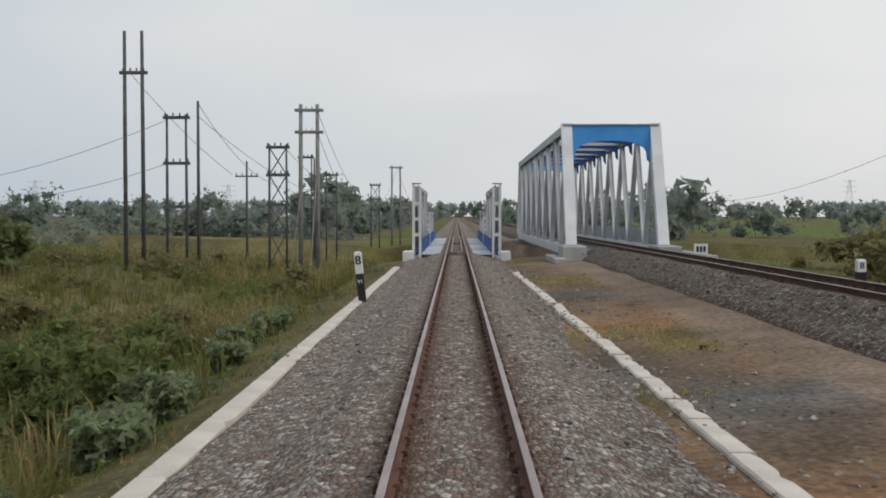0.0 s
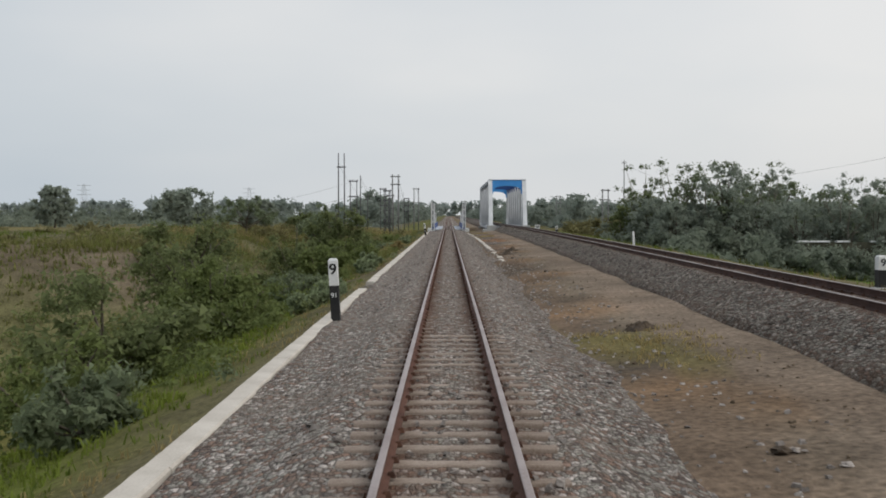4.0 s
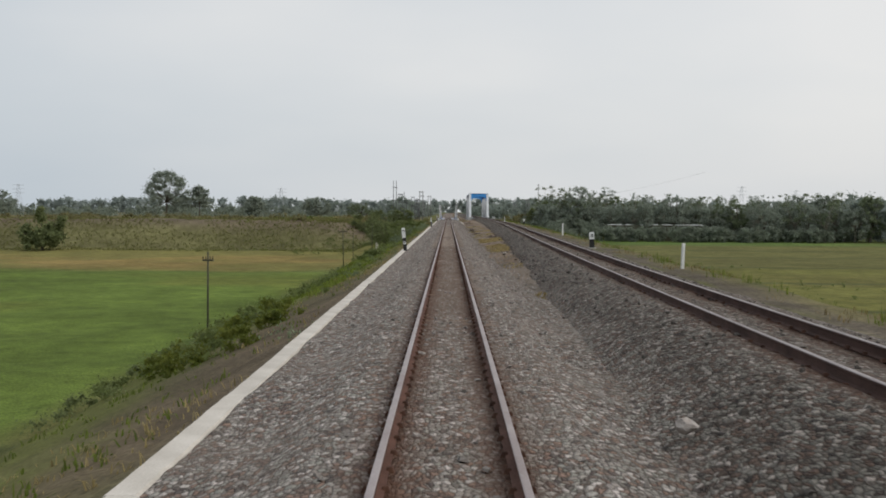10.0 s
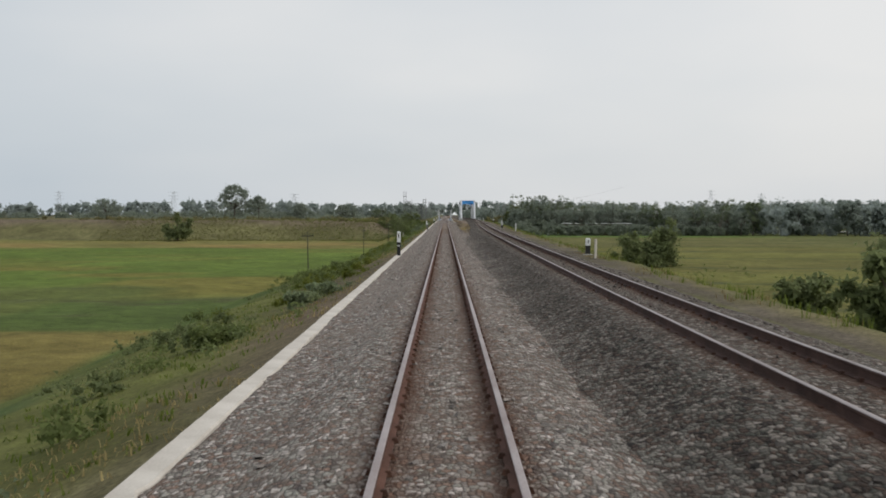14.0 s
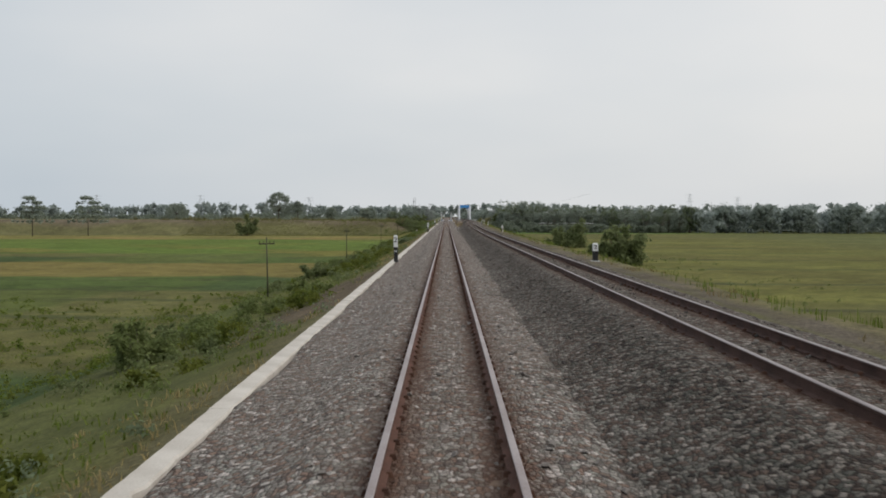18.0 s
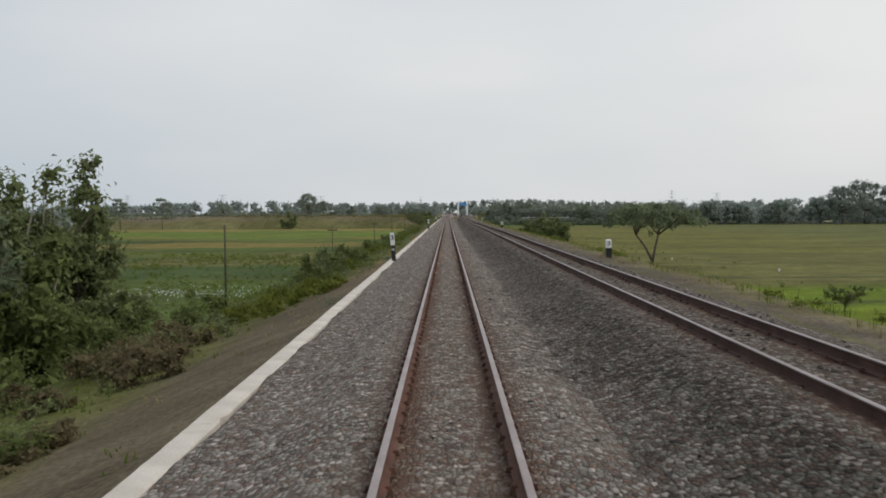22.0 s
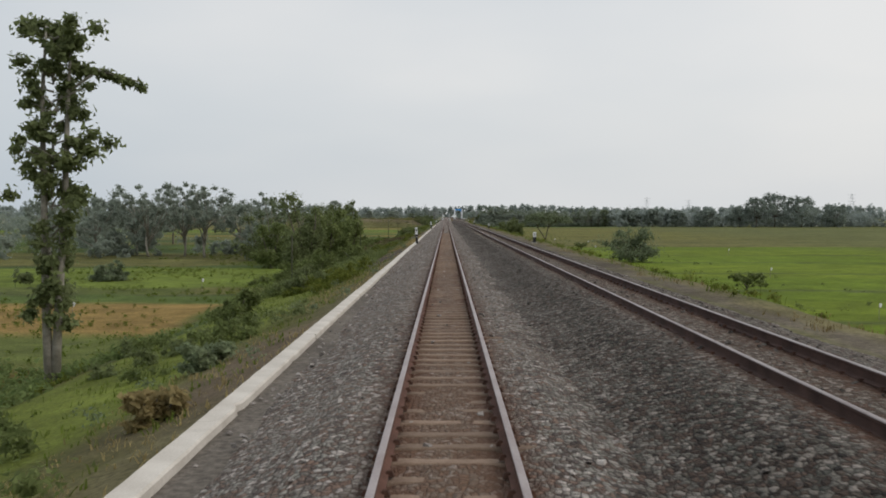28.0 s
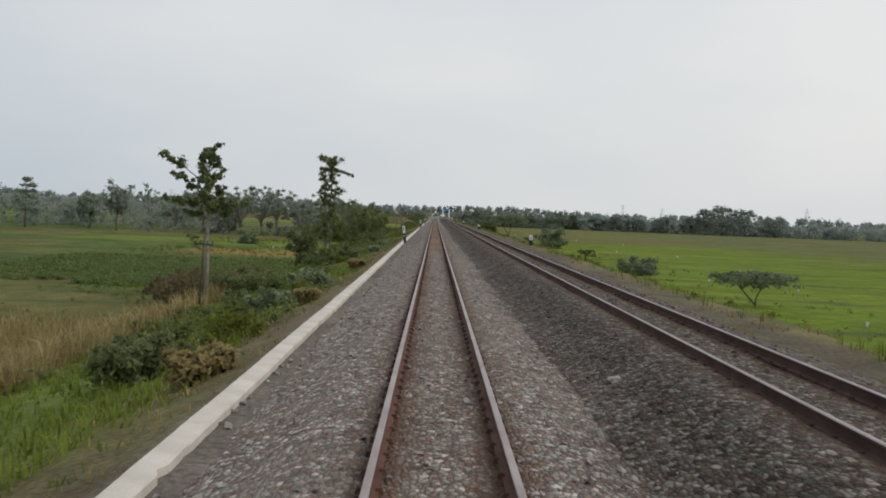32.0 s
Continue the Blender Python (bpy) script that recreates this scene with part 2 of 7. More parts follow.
STEEL_WHITE = material("pale_painted_steel", (0.58, 0.59, 0.61), (0.78, 0.79, 0.80), 0.8, 25, 0.5, bump=0.08)
STEEL_GREY = material("grey_painted_steel", (0.26, 0.27, 0.285), (0.43, 0.44, 0.455), 0.8, 25, 0.5, bump=0.08)
STEEL_BLUE = material("bright_blue_paint", (0.055, 0.28, 0.70), (0.095, 0.37, 0.80), 0.7, 25, 0.5, bump=0.08)
STEEL_PALE = material("light_grey_painted_steel", (0.44, 0.45, 0.465), (0.64, 0.65, 0.665), 0.8, 25, 0.5, bump=0.08)
DEEP_BLUE = material("deep_blue_paint", (0.028, 0.07, 0.24), (0.055, 0.125, 0.36), 0.9, 25, 0.5, bump=0.08)
DECK_PAINT = material("pale_blue_deck_paint", (0.36, 0.40, 0.47), (0.66, 0.69, 0.73), 2.2, 25, 0.7, bump=0.2, piece=0.22)
MAST_DARK = material("tarred_mast_steel", (0.06, 0.06, 0.064), (0.13, 0.128, 0.128), 2, 30, 0.7, bump=0.15)
PYLON_STEEL = material("pale_galvanised_steel", (0.42, 0.44, 0.46), (0.55, 0.57, 0.59), 2, 30, 0.6, bump=0.1)
MAST_GREY = material("grey_mast_concrete", (0.17, 0.17, 0.17), (0.30, 0.30, 0.29), 2, 30, 0.85, bump=0.2)
POLE_DARK = material("old_iron_pole", (0.035, 0.035, 0.025), (0.10, 0.095, 0.06), 3, 40, 0.8, bump=0.2)
WIRE = material("cable_sheath", (0.12, 0.12, 0.13), (0.2, 0.2, 0.21), 3, 40, 0.7, bump=0)
BARK = material("grey_brown_bark", (0.06, 0.05, 0.038), (0.20, 0.17, 0.135), 4, 35, 0.95, bump=0.6)
BARK_PALE = material("pale_bark", (0.16, 0.14, 0.11), (0.36, 0.33, 0.28), 4, 35, 0.95, bump=0.6)


def leaf_material(name, dark, light, island=0.3):
    return material(name, dark, light, 0.7, 6, 0.7, bump=0, island=island, spec=0.1, through_light=0.55)


LEAF_DARK = leaf_material("dark_green_leaf", (0.14, 0.168, 0.075), (0.23, 0.262, 0.116))
LEAF_MID = leaf_material("mid_green_leaf", (0.128, 0.162, 0.055), (0.215, 0.25, 0.093))
LEAF_GREY = leaf_material("grey_green_leaf", (0.15, 0.185, 0.105), (0.255, 0.295, 0.18))
# far leaves: distance haze is put into their base colour
LEAF_FAR = leaf_material("haze_paled_leaf", (0.31, 0.35, 0.325), (0.365, 0.405, 0.375), 0.08)
# middle-distance leaves, greyed and paled by haze painted into the colour
LEAF_HAZE_GREY = leaf_material("haze_greyed_leaf", (0.27, 0.305, 0.25), (0.335, 0.372, 0.305), 0.1)
# haze and the shade of the undergrowth are both mixed into this green
LEAF_BELT = leaf_material("shaded_haze_leaf", (0.20, 0.232, 0.182), (0.275, 0.307, 0.235), 0.1)
# a step nearer than the far leaf, with less haze painted into the green
LEAF_HAZY = leaf_material("haze_tinted_leaf", (0.235, 0.272, 0.236), (0.295, 0.333, 0.286), 0.06)
LEAF_CROP = leaf_material("fresh_crop_leaf", (0.12, 0.165, 0.055), (0.21, 0.265, 0.10))
LEAF_YELLOW = leaf_material("yellow_green_leaf", (0.10, 0.13, 0.025), (0.20, 0.21, 0.045))
GRASS_GREEN = leaf_material("green_grass", (0.10, 0.142, 0.024), (0.185, 0.222, 0.046))
GRASS_FRESH = leaf_material("fresh_grass", (0.14, 0.185, 0.03), (0.235, 0.28, 0.055))
LEAF_MILKY = leaf_material("milkweed_leaf", (0.205, 0.25, 0.14), (0.315, 0.36, 0.21))
LEAF_OLIVE = leaf_material("olive_brown_leaf", (0.165, 0.155, 0.072), (0.275, 0.25, 0.12))
LEAF_BROWN = leaf_material("withered_brown_leaf", (0.135, 0.112, 0.06), (0.225, 0.19, 0.105))
GRASS_DRY = leaf_material("dry_grass", (0.16, 0.125, 0.055), (0.29, 0.225, 0.11))
GRASS_STRAW = leaf_material("pale_straw", (0.27, 0.21, 0.095), (0.43, 0.345, 0.165))
GRASS_OLIVE = leaf_material("olive_grass", (0.15, 0.155, 0.05), (0.25, 0.245, 0.09))
EARTH_CRUMB = material("crumbly_earth", (0.085, 0.062, 0.042), (0.19, 0.145, 0.10), 4, 30, 1.0, bump=0.6, island=0.3)
MUD_CLOD = material("dark_mud_clod", (0.035, 0.026, 0.019), (0.11, 0.08, 0.055), 4, 30, 1.0, bump=0.8)
WATER = material("brown_river_water", (0.10, 0.09, 0.06), (0.15, 0.135, 0.09), 0.5, 8, 0.12, bump=0.05, spec=0.5)


# ---- mesh helpers ----
class Build:
    """Collects boxes, beams and tubes into one mesh."""

    def __init__(self):
        self.v, self.f = [], []

    def add(self, verts, faces):
        k = len(self.v)
        self.v += [tuple(p) for p in verts]
        self.f += [tuple(k + i for i in face) for face in faces]
        return self

    def box(self, lo, hi, chamfer=0.0):
        """A box; chamfer cuts its upper edges."""
        (x0, y0, z0), (x1, y1, z1) = lo, hi
        c = chamfer
        rings = [(x0, y0, x1, y1, z0), (x0, y0, x1, y1, z1 - c)]
        if c:
            rings.append((x0 + c, y0 + c, x1 - c, y1 - c, z1))
        pts = [p for a, b, d, e, z in rings for p in ((a, b, z), (d, b, z), (d, e, z), (a, e, z))]
        faces = [(3, 2, 1, 0)]
        for r in range(len(rings) - 1):
            faces += [(4 * r + i, 4 * r + (i + 1) % 4, 4 * r + 4 + (i + 1) % 4, 4 * r + 4 + i) for i in range(4)]
        top = 4 * (len(rings) - 1)
        faces.append((top, top + 1, top + 2, top + 3))
        return self.add(pts, faces)

    def beam(self, a, b, w, h, up=(0, 0, 1)):
        """A straight bar of section w (sideways) by h from a to b."""
        a, b, up = Vector(a), Vector(b), Vector(up)
        d = (b - a).normalized()
        s = d.cross(up)
        s = s.normalized() if s.length > 1e-4 else Vector((1, 0, 0))
        u = s.cross(d).normalized()
        pts = [p + s * (i * w / 2) + u * (j * h / 2) for p in (a, b) for i, j in ((-1, -1), (1, -1), (1, 1), (-1, 1))]
        return self.add(pts, [(0, 1, 2, 3), (7, 6, 5, 4)] + [(i, 4 + i, 4 + (i + 1) % 4, (i + 1) % 4) for i in range(4)])

    def channel(self, a, b, w, h, t=0.03, up=(0, 0, 1)):
        """A built-up bar: two flanges and a web between."""
        a, b, up = Vector(a), Vector(b), Vector(up)
        d = (b - a).normalized()
        s = d.cross(up)
        s = s.normalized() if s.length > 1e-4 else Vector((1, 0, 0))
        u = s.cross(d).normalized()
        for k in (-1, 1):
            self.beam(a + s * k * (w - t) / 2, b + s * k * (w - t) / 2, t, h, up)
        return self.beam(a, b, w - 2 * t, t, up)

    def tube(self, path, radii, sides=7):
        """A tapered tube along a path."""
        path = [Vector(p) for p in path]
        rings = []
        for i, p in enumerate(path):
            d = (path[min(i + 1, len(path) - 1)] - path[max(i - 1, 0)]).normalized()
            s = d.cross(Vector((0.31, 0.95, 0.05)))
            s = s.normalized() if s.length > 1e-3 else Vector((1, 0, 0))
            u = s.cross(d)
            rings += [p + (s * math.cos(2 * math.pi * k / sides) + u * math.sin(2 * math.pi * k / sides)) * radii[i] for k in range(sides)]
        faces = [(sides * r + k, sides * r + (k + 1) % sides, sides * (r + 1) + (k + 1) % sides, sides * (r + 1) + k)
                 for r in range(len(path) - 1) for k in range(sides)]
        faces += [tuple(reversed(range(sides))), tuple(sides * (len(path) - 1) + k for k in range(sides))]
        return self.add(rings, faces)

    def mesh(self, name, mat):
        me = bpy.data.meshes.new(name)
        me.from_pydata(self.v, [], self.f)
        me.materials.append(mat)
        return me

    def ob(self, name, mat, parent=None, label="", smooth=False):
        me = self.mesh(name, mat)
        if smooth:
            me.shade_smooth()
        o = new(name, me)
        if parent:
            o.parent = parent
        return tagged(o, label)


def big_mesh(name, verts, faces, mat, smooth=False):
    """A mesh from arrays: verts (n, 3), faces (m, 3) or (m, 4)."""
    verts, faces = np.asarray(verts, np.float32), np.asarray(faces, np.int32)
    me = bpy.data.meshes.new(name)
    k = faces.shape[1]
    me.vertices.add(len(verts))
    me.vertices.foreach_set("co", verts.ravel())
    me.loops.add(faces.size)
    me.loops.foreach_set("vertex_index", faces.ravel())
    me.polygons.add(len(faces))
    me.polygons.foreach_set("loop_start", np.arange(0, faces.size, k, dtype=np.int32))
    me.polygons.foreach_set("loop_total", np.full(len(faces), k, np.int32))
    me.polygons.foreach_set("use_smooth", np.full(len(faces), smooth))
    me.update(calc_edges=True)
    me.validate()
    me.materials.append(mat)
    return me


def thing(name, at=(0, 0, 0), turn=0.0):
    """An empty at a thing's base, for its parts."""
    o = new(name)
    o.empty_display_size = 0.2
    o.matrix_basis = pose(*at, 0, 0, turn)
    return o


def sstep(a, b, v):
    t = np.clip((np.asarray(v, float) - a) / (b - a), 0, 1)
    return t * t * (3 - 2 * t)


RNG = np.random.default_rng(7)

# ---- the plan ----
T2_Y = [-1200, -330, -290, -245, -200, -160, -125, -90, -64, -35, 0, 25, 58, 1500]
T2_X = [4.38, 4.38, 4.45, 4.65, 5.05, 5.9, 6.85, 7.6, 8.08, 8.5, 8.8, 8.85, 8.55, 8.55]

T2_ZY = [-1200, -740, -695, -646, -575, -480, -432, -385, -314, -266, -219, -172, -125, -55, -8, 34, 57, 1500]
T2_Z = [0.18, 0.18, 0.17, 0.225, 0.235, 0.27, 0.315, 0.265, 0.185, 0.265, 0.35, 0.475, 0.53, 0.515, 0.5, 0.5, 0.456, 0.456]


def track2_x(y):
    """The second track's centre line, which swings out towards its own bridge."""
    y = np.asarray(y, float)
    return sum(np.interp(y + k, T2_Y, T2_X) for k in (-24, -12, 0, 12, 24)) / 5


def track2_z(y):
    """The second track's rail height."""
    y = np.asarray(y, float)
    return sum(np.interp(y + k, T2_ZY, T2_Z) for k in (-14, -7, 0, 7, 14)) / 5


FIELD = -5.2


def wavy(x, y, s, seed=0.0):
    """A cheap smooth wobble in -1..1."""
    return (np.sin(x / s + seed) * np.cos(y / (s * 1.3) + 1.7 * seed) + np.sin((x + y) / (s * 0.61) + 2.3 * seed) * 0.6 + np.sin((x - 1.4 * y) / (s * 0.37) + seed) * 0.4) / 2


def ground_z(x, y):
    x, y = np.asarray(x, float), np.asarray(y, float)
    # west of the kerb: bank, shelf with poles, field; towards the river a levee crosses
    u = -x
    west = np.interp(u, [2.9, 3.4, 7, 11.5, 17], [-0.56, -0.75, -2.1, -3.2, FIELD])
    steep = sstep(-240, -215, y) * (1 - sstep(-66, -50, y))
    west = west + (np.interp(u, [2.9, 3.4, 7, 10.8, 13], [-0.56, -0.75, -2.25, -3.96, FIELD]) - west) * steep
    high = np.interp(u, [2.9, 3.4, 7, 14, 30], [-0.56, -0.7, -1.2, -0.5, 0.2])
    lev = sstep(-48, -30, y + 4 * wavy(x, y * 0, 17.0)) * sstep(7, 22, u) + sstep(10, 45, y) * (1 - sstep(7, 22, u))
    west = west + (high - west) * lev
    # east of the second track: verge, bank, field
    v = x - track2_x(y)
    edge = track2_z(y) - 0.62
    east = np.where(v < 4.3, edge, edge + (FIELD - edge) * sstep(0, 1, (v - 4.3) / 7.5))
    east = east + (-0.6 - east) * sstep(15, 50, y) * (1 - sstep(26, 60, x))
    rise = np.clip((x - 2.2) / np.maximum(track2_x(y) - 4.2, 0.4), 0, 1) * sstep(-214, -186, y)
    between = -0.56 + rise * (track2_z(y) - 0.78 + 0.56)
    z = np.where(x < 0, west, np.where(v < 2.0, between, east))
    z = np.where(u > 4, z + 0.10 * wavy(x, y, 2.2) + 0.16 * wavy(x, y, 9.0, 2.0) * sstep(4, 12, u), z)
    z = np.where(v > 3.6, z + 0.07 * wavy(x, y, 2.5, 1.0), z)
    z = np.where((x > 2.2) & (v < -2.2), z + 0.035 * wavy(x, y, 0.9, 4.0) + 0.05 * wavy(x, y, 3.0, 1.0), z)
    # river bed, and the land beyond it
    bed = sstep(62.5, 66, y) * (1 - sstep(93, 98, y))
    z = z + (-6.5 - z) * bed
    far = sstep(98, 130, y)
    return z + (-0.7 - 1.5 * sstep(5, 60, np.abs(x - 3)) - z) * far


def axis(*spans):
    out = []
    for a, b, s in spans:
        out += list(np.arange(a, b, s))
    return np.array(out + [spans[-1][1]])


gx = axis((-3200, -400, 350), (-400, -90, 22), (-90, -24, 2.2), (-24, -13, 0.9), (-13, 15, 0.42), (15, 40, 1.3), (40, 110, 4), (110, 400, 22), (400, 3200, 350))
gy = axis((-1500, -820, 60), (-820, 130, 1.9), (130, 260, 6), (260, 600, 30), (600, 4200, 300))
GX, GY = np.meshgrid(gx, gy)
GZ = ground_z(GX, GY)


def bare_bank(y):
    """Stretches of the west bank where brown earth shows."""
    y = np.asarray(y, float)
    return sstep(-522, -508, y) * (1 - sstep(-474, -466, y)) + sstep(-597, -590, y) * (1 - sstep(-574, -566, y)) + 0.8 * sstep(-222, -214, y) * (1 - sstep(-192, -184, y)) + sstep(-396, -390, y) * (1 - sstep(-374, -366, y)) + 0.8 * sstep(-292, -282, y) * (1 - sstep(-258, -248, y))


def plan_tint(x, y):
    """Colours of the ground by what grows or lies there."""
    c = np.empty(x.shape + (3,))
    c[:] = (0.118, 0.122, 0.038)

    def put(where, col):
        w = np.clip(where, 0, 1)[..., None]
        c[:] = c * (1 - w) + np.array(col) * w

    wob = wavy(x, y, 6.0) * 2.2
    row = np.floor((y + wob * 0.4) / 27.0)
    colm = np.floor((np.abs(x) + 7 + wob * 0.3 + 9 * np.sin(row * 2.1)) / 31.0)
    h = np.abs(np.sin(row * 12.9898 + colm * 78.233 + np.sign(x) * 3.1) * 43758.5453) % 1.0
    paddy = np.where(h[..., None] < 0.36, (0.078, 0.108, 0.028), np.where(h[..., None] < 0.62, (0.06, 0.086, 0.028), np.where(h[..., None] < 0.82, (0.12, 0.115, 0.04), (0.098, 0.115, 0.032))))
    rim = (np.abs(((y + wob * 0.4) / 27.0) % 1.0 - 0.5) > 0.47) | (np.abs(((y * 0.7 + wob) / 9.0) % 1.0 - 0.5) > 0.475)
    paddy = np.where(rim[..., None], (0.075, 0.085, 0.032), paddy)
    left = sstep(10.5, 13.5, -x + wob * 0.5)
    w = left[..., None]
    c[:] = c * (1 - w) + paddy * w
    put(left * sstep(-118, -106, y + wob) * (1 - sstep(-52, -46, y)), (0.175, 0.158, 0.05))
    put(left * sstep(-116, -98, y + 2 * wob) * (1 - sstep(-80, -64, y + 2 * wob)) * sstep(-0.3, 0.4, wavy(x, y, 11.0, 2.0)), (0.225, 0.165, 0.058))
    put((x < 0) * sstep(4.8, 6.0, -x + 0.7 * wavy(x, y, 2.3)) * (1 - sstep(11, 13, -x)) * sstep(-190, -170, y) * (1 - sstep(-84, -72, y)), (0.15, 0.185, 0.03))
    put(left * sstep(-232, -222, y + wob) * (1 - sstep(-118, -106, y + wob)) * sstep(13, 15, -x), (0.108, 0.15, 0.03))
    put(left * sstep(-250, -232, y + wob) * (1 - sstep(-130, -110, y)) * sstep(0.0, 0.5, wavy(x, y, 13.0, 6.0)) * (1 - 0.6 * sstep(-200, -180, y)), (0.165, 0.15, 0.038))
    put(left * sstep(-304, -301, y + 0.4 * wob) * (1 - sstep(-268, -265, y + 0.4 * wob)) * sstep(16, 18, -x), (0.165, 0.135, 0.042))
    put(sstep(17.0, 18.5, -x + 0.3 * wob) * (1 - sstep(38, 42, -x)) * sstep(-601, -598, y + 0.5 * wob) * (1 - sstep(-579, -576, y + 0.5 * wob)), (0.215, 0.145, 0.05))
    put(sstep(16.5, 18, -x) * (1 - sstep(70, 80, -x)) * sstep(-558, -556, y) * (1 - sstep(-520, -516, y)), (0.125, 0.16, 0.03))
    put((x < 0) * sstep(5.6, 7.0, -x + 0.8 * wavy(x, y, 2.1)) * (1 - sstep(11.5, 13.5, -x)) * sstep(-660, -645, y) * (1 - sstep(-592, -584, y)), (0.135, 0.16, 0.032))
    put((x < 0) * sstep(4.2, 5.6, -x + 0.6 * wavy(x, y, 2.1)) * (1 - sstep(10.5, 12, -x)) * (1 - sstep(-690, -675, y)), (0.118, 0.148, 0.034))
    put(sstep(14, 15, -x) * (1 - sstep(30, 34, -x)) * sstep(-640, -636, y) * (1 - sstep(-616, -612, y)), (0.20, 0.15, 0.05))
    put(sstep(11, 13, -x) * (1 - sstep(42, 46, -x)) * sstep(-736, -733, y) * (1 - sstep(-700, -697, y)), (0.22, 0.185, 0.055))
    # levee slope and scrub near the river
    put(sstep(8, 14, -x) * sstep(-50, -46, y), (0.132, 0.124, 0.056))
    put(sstep(8, 14, -x) * sstep(-39, -32, y + 1.5 * wavy(x, y, 7.0, 3.0)), (0.15, 0.12, 0.083))
    put(sstep(8, 14, -x) * sstep(-26, -18, y), (0.115, 0.105, 0.055))
    put((x < -3) * sstep(5, 30, y) * (1 - sstep(98, 110, y)) * sstep(-0.4, 0.3, wavy(x, y, 5.0, 3.0)), (0.175, 0.148, 0.065))
    # east fields
    right = sstep(9.5, 11, x - track2_x(y) + wob * 0.2 + 2)
    put(right, (0.13, 0.124, 0.043))
    put(right * sstep(-12, -2, y), (0.105, 0.15, 0.04))
    put(right * sstep(-345, -335, y + wob) * (1 - sstep(-105, -95, y)), (0.13, 0.122, 0.037))
    strip = np.abs(np.sin(np.floor((y + x * 0.04) / 11.0) * 3.7)) % 1.0
    put(right * sstep(-345, -335, y) * (1 - sstep(-105, -95, y)) * (strip > 0.6) * 0.5, (0.152, 0.152, 0.04))
    put(right * (1 - sstep(-425, -415, y + wob)), (0.115, 0.16, 0.017))
    put(right * (1 - sstep(-425, -415, y + wob)) * (strip > 0.72) * 0.35, (0.15, 0.178, 0.022))
    put(right * sstep(72, 130, x + 9 * wavy(x, y, 14.0, 2.0)), (0.118, 0.124, 0.045))
    put(right * (np.abs(((y + 0.05 * x + 3 * np.sin(x / 37)) / 31.0) % 1.0 - 0.5) > 0.465) * 0.8, (0.065, 0.075, 0.034))
    put((x > 12) * sstep(20, 34, y) * (1 - sstep(60, 80, x)), (0.12, 0.108, 0.048))
    # verges
    put((x > 3) * (1 - right) * sstep(2.3, 3.2, x - track2_x(y) + 0.5 * wavy(x, y, 1.1)), (0.12, 0.10, 0.075))
    put((x > 3) * (1 - right) * sstep(3.4, 4.2, x - track2_x(y) + 0.7 * wavy(x, y, 1.3)), (0.15, 0.13, 0.065))
    put((x > 3) * (1 - right) * sstep(4.4, 5.4, x - track2_x(y) + 0.9 * wavy(x, y, 1.7)), (0.10, 0.112, 0.038))
    put((x < 0) * (1 - sstep(4.6, 7.0, -x + 1.0 * wavy(x, y, 1.9))) * 0.75, (0.118, 0.11, 0.04))
    put((x < 0) * (1 - sstep(3.4, 4.9, -x + 0.7 * wavy(x, y, 0.9))), (0.128, 0.112, 0.058))
    put((x < 0) * sstep(4.2, 5.6, -x + 0.7 * wavy(x, y, 1.7)) * (1 - sstep(11, 13, -x)) * sstep(-476, -460, y) * (1 - sstep(-395, -380, y)) * 0.7, (0.092, 0.10, 0.036))
    put((x < 0) * bare_bank(y) * (1 - sstep(5.5, 8.5, -x + 1.2 * wavy(x, y, 2.0))), (0.118, 0.094, 0.062))
    put((x < 0) * sstep(0.05, 0.45, wavy(0.2 * x, y, 11.0, 1.0)) * (1 - sstep(4.2, 6.6, -x + 1.1 * wavy(x, y, 1.6))), (0.135, 0.103, 0.068))
    put((x < 0) * sstep(-594, -588, y) * (1 - sstep(-576, -568, y)) * (1 - sstep(5.0, 7.0, -x)), (0.085, 0.068, 0.05))
    put((x < 0) * sstep(-566, -558, y) * (1 - sstep(-538, -530, y)) * (1 - sstep(4.6, 6.0, -x + 0.6 * wavy(x, y, 1.4))), (0.18, 0.148, 0.07))
    put((x < 0) * (x > -3.05) * 1.0, (0.15, 0.13, 0.11))
    # bare earth between the tracks
    mid = (x > 1.5) * (x < track2_x(y) + 0.5) * sstep(-224, -204, y)
    off = x - track2_x(y) + 0.35 * wavy(x, y, 3.5, 1.0)
    put(mid, (0.163, 0.118, 0.084))
    put(mid * sstep(-90, -60, y) * (1 - sstep(-4, 10, y)), (0.15, 0.106, 0.074))
    put(mid * sstep(-5.0, -3.7, off) * sstep(-95, -75, y) * (1 - sstep(-6, 4, y)) * 0.8, (0.195, 0.16, 0.12))
    put(mid * sstep(0.0, 0.4, wavy(x, y, 1.1, 4.0)) * (1 - sstep(3.6, 4.8, x)) * sstep(-80, -60, y) * (1 - sstep(-6, 4, y)), (0.10, 0.078, 0.058))
    put(mid * sstep(0.1, 0.5, wavy(x, y, 1.6, 2.0)), (0.185, 0.118, 0.070))
    put(mid * sstep(0.05, 0.45, wavy(x, y, 2.3, 9.0)) * (1 - sstep(-3.9, -3.2, off)) * (1 - sstep(-75, -55, y) * (1 - sstep(2, 16, y))), (0.165, 0.14, 0.055))
    put(mid * sstep(-0.1, 0.4, wavy(x, y, 5.0, 5.0)) * sstep(-30, -10, y) * (1 - sstep(22, 40, y)), (0.235, 0.125, 0.068))
    put(mid * sstep(0.25, 0.6, wavy(x, y, 1.9, 7.0)), (0.105, 0.083, 0.062))
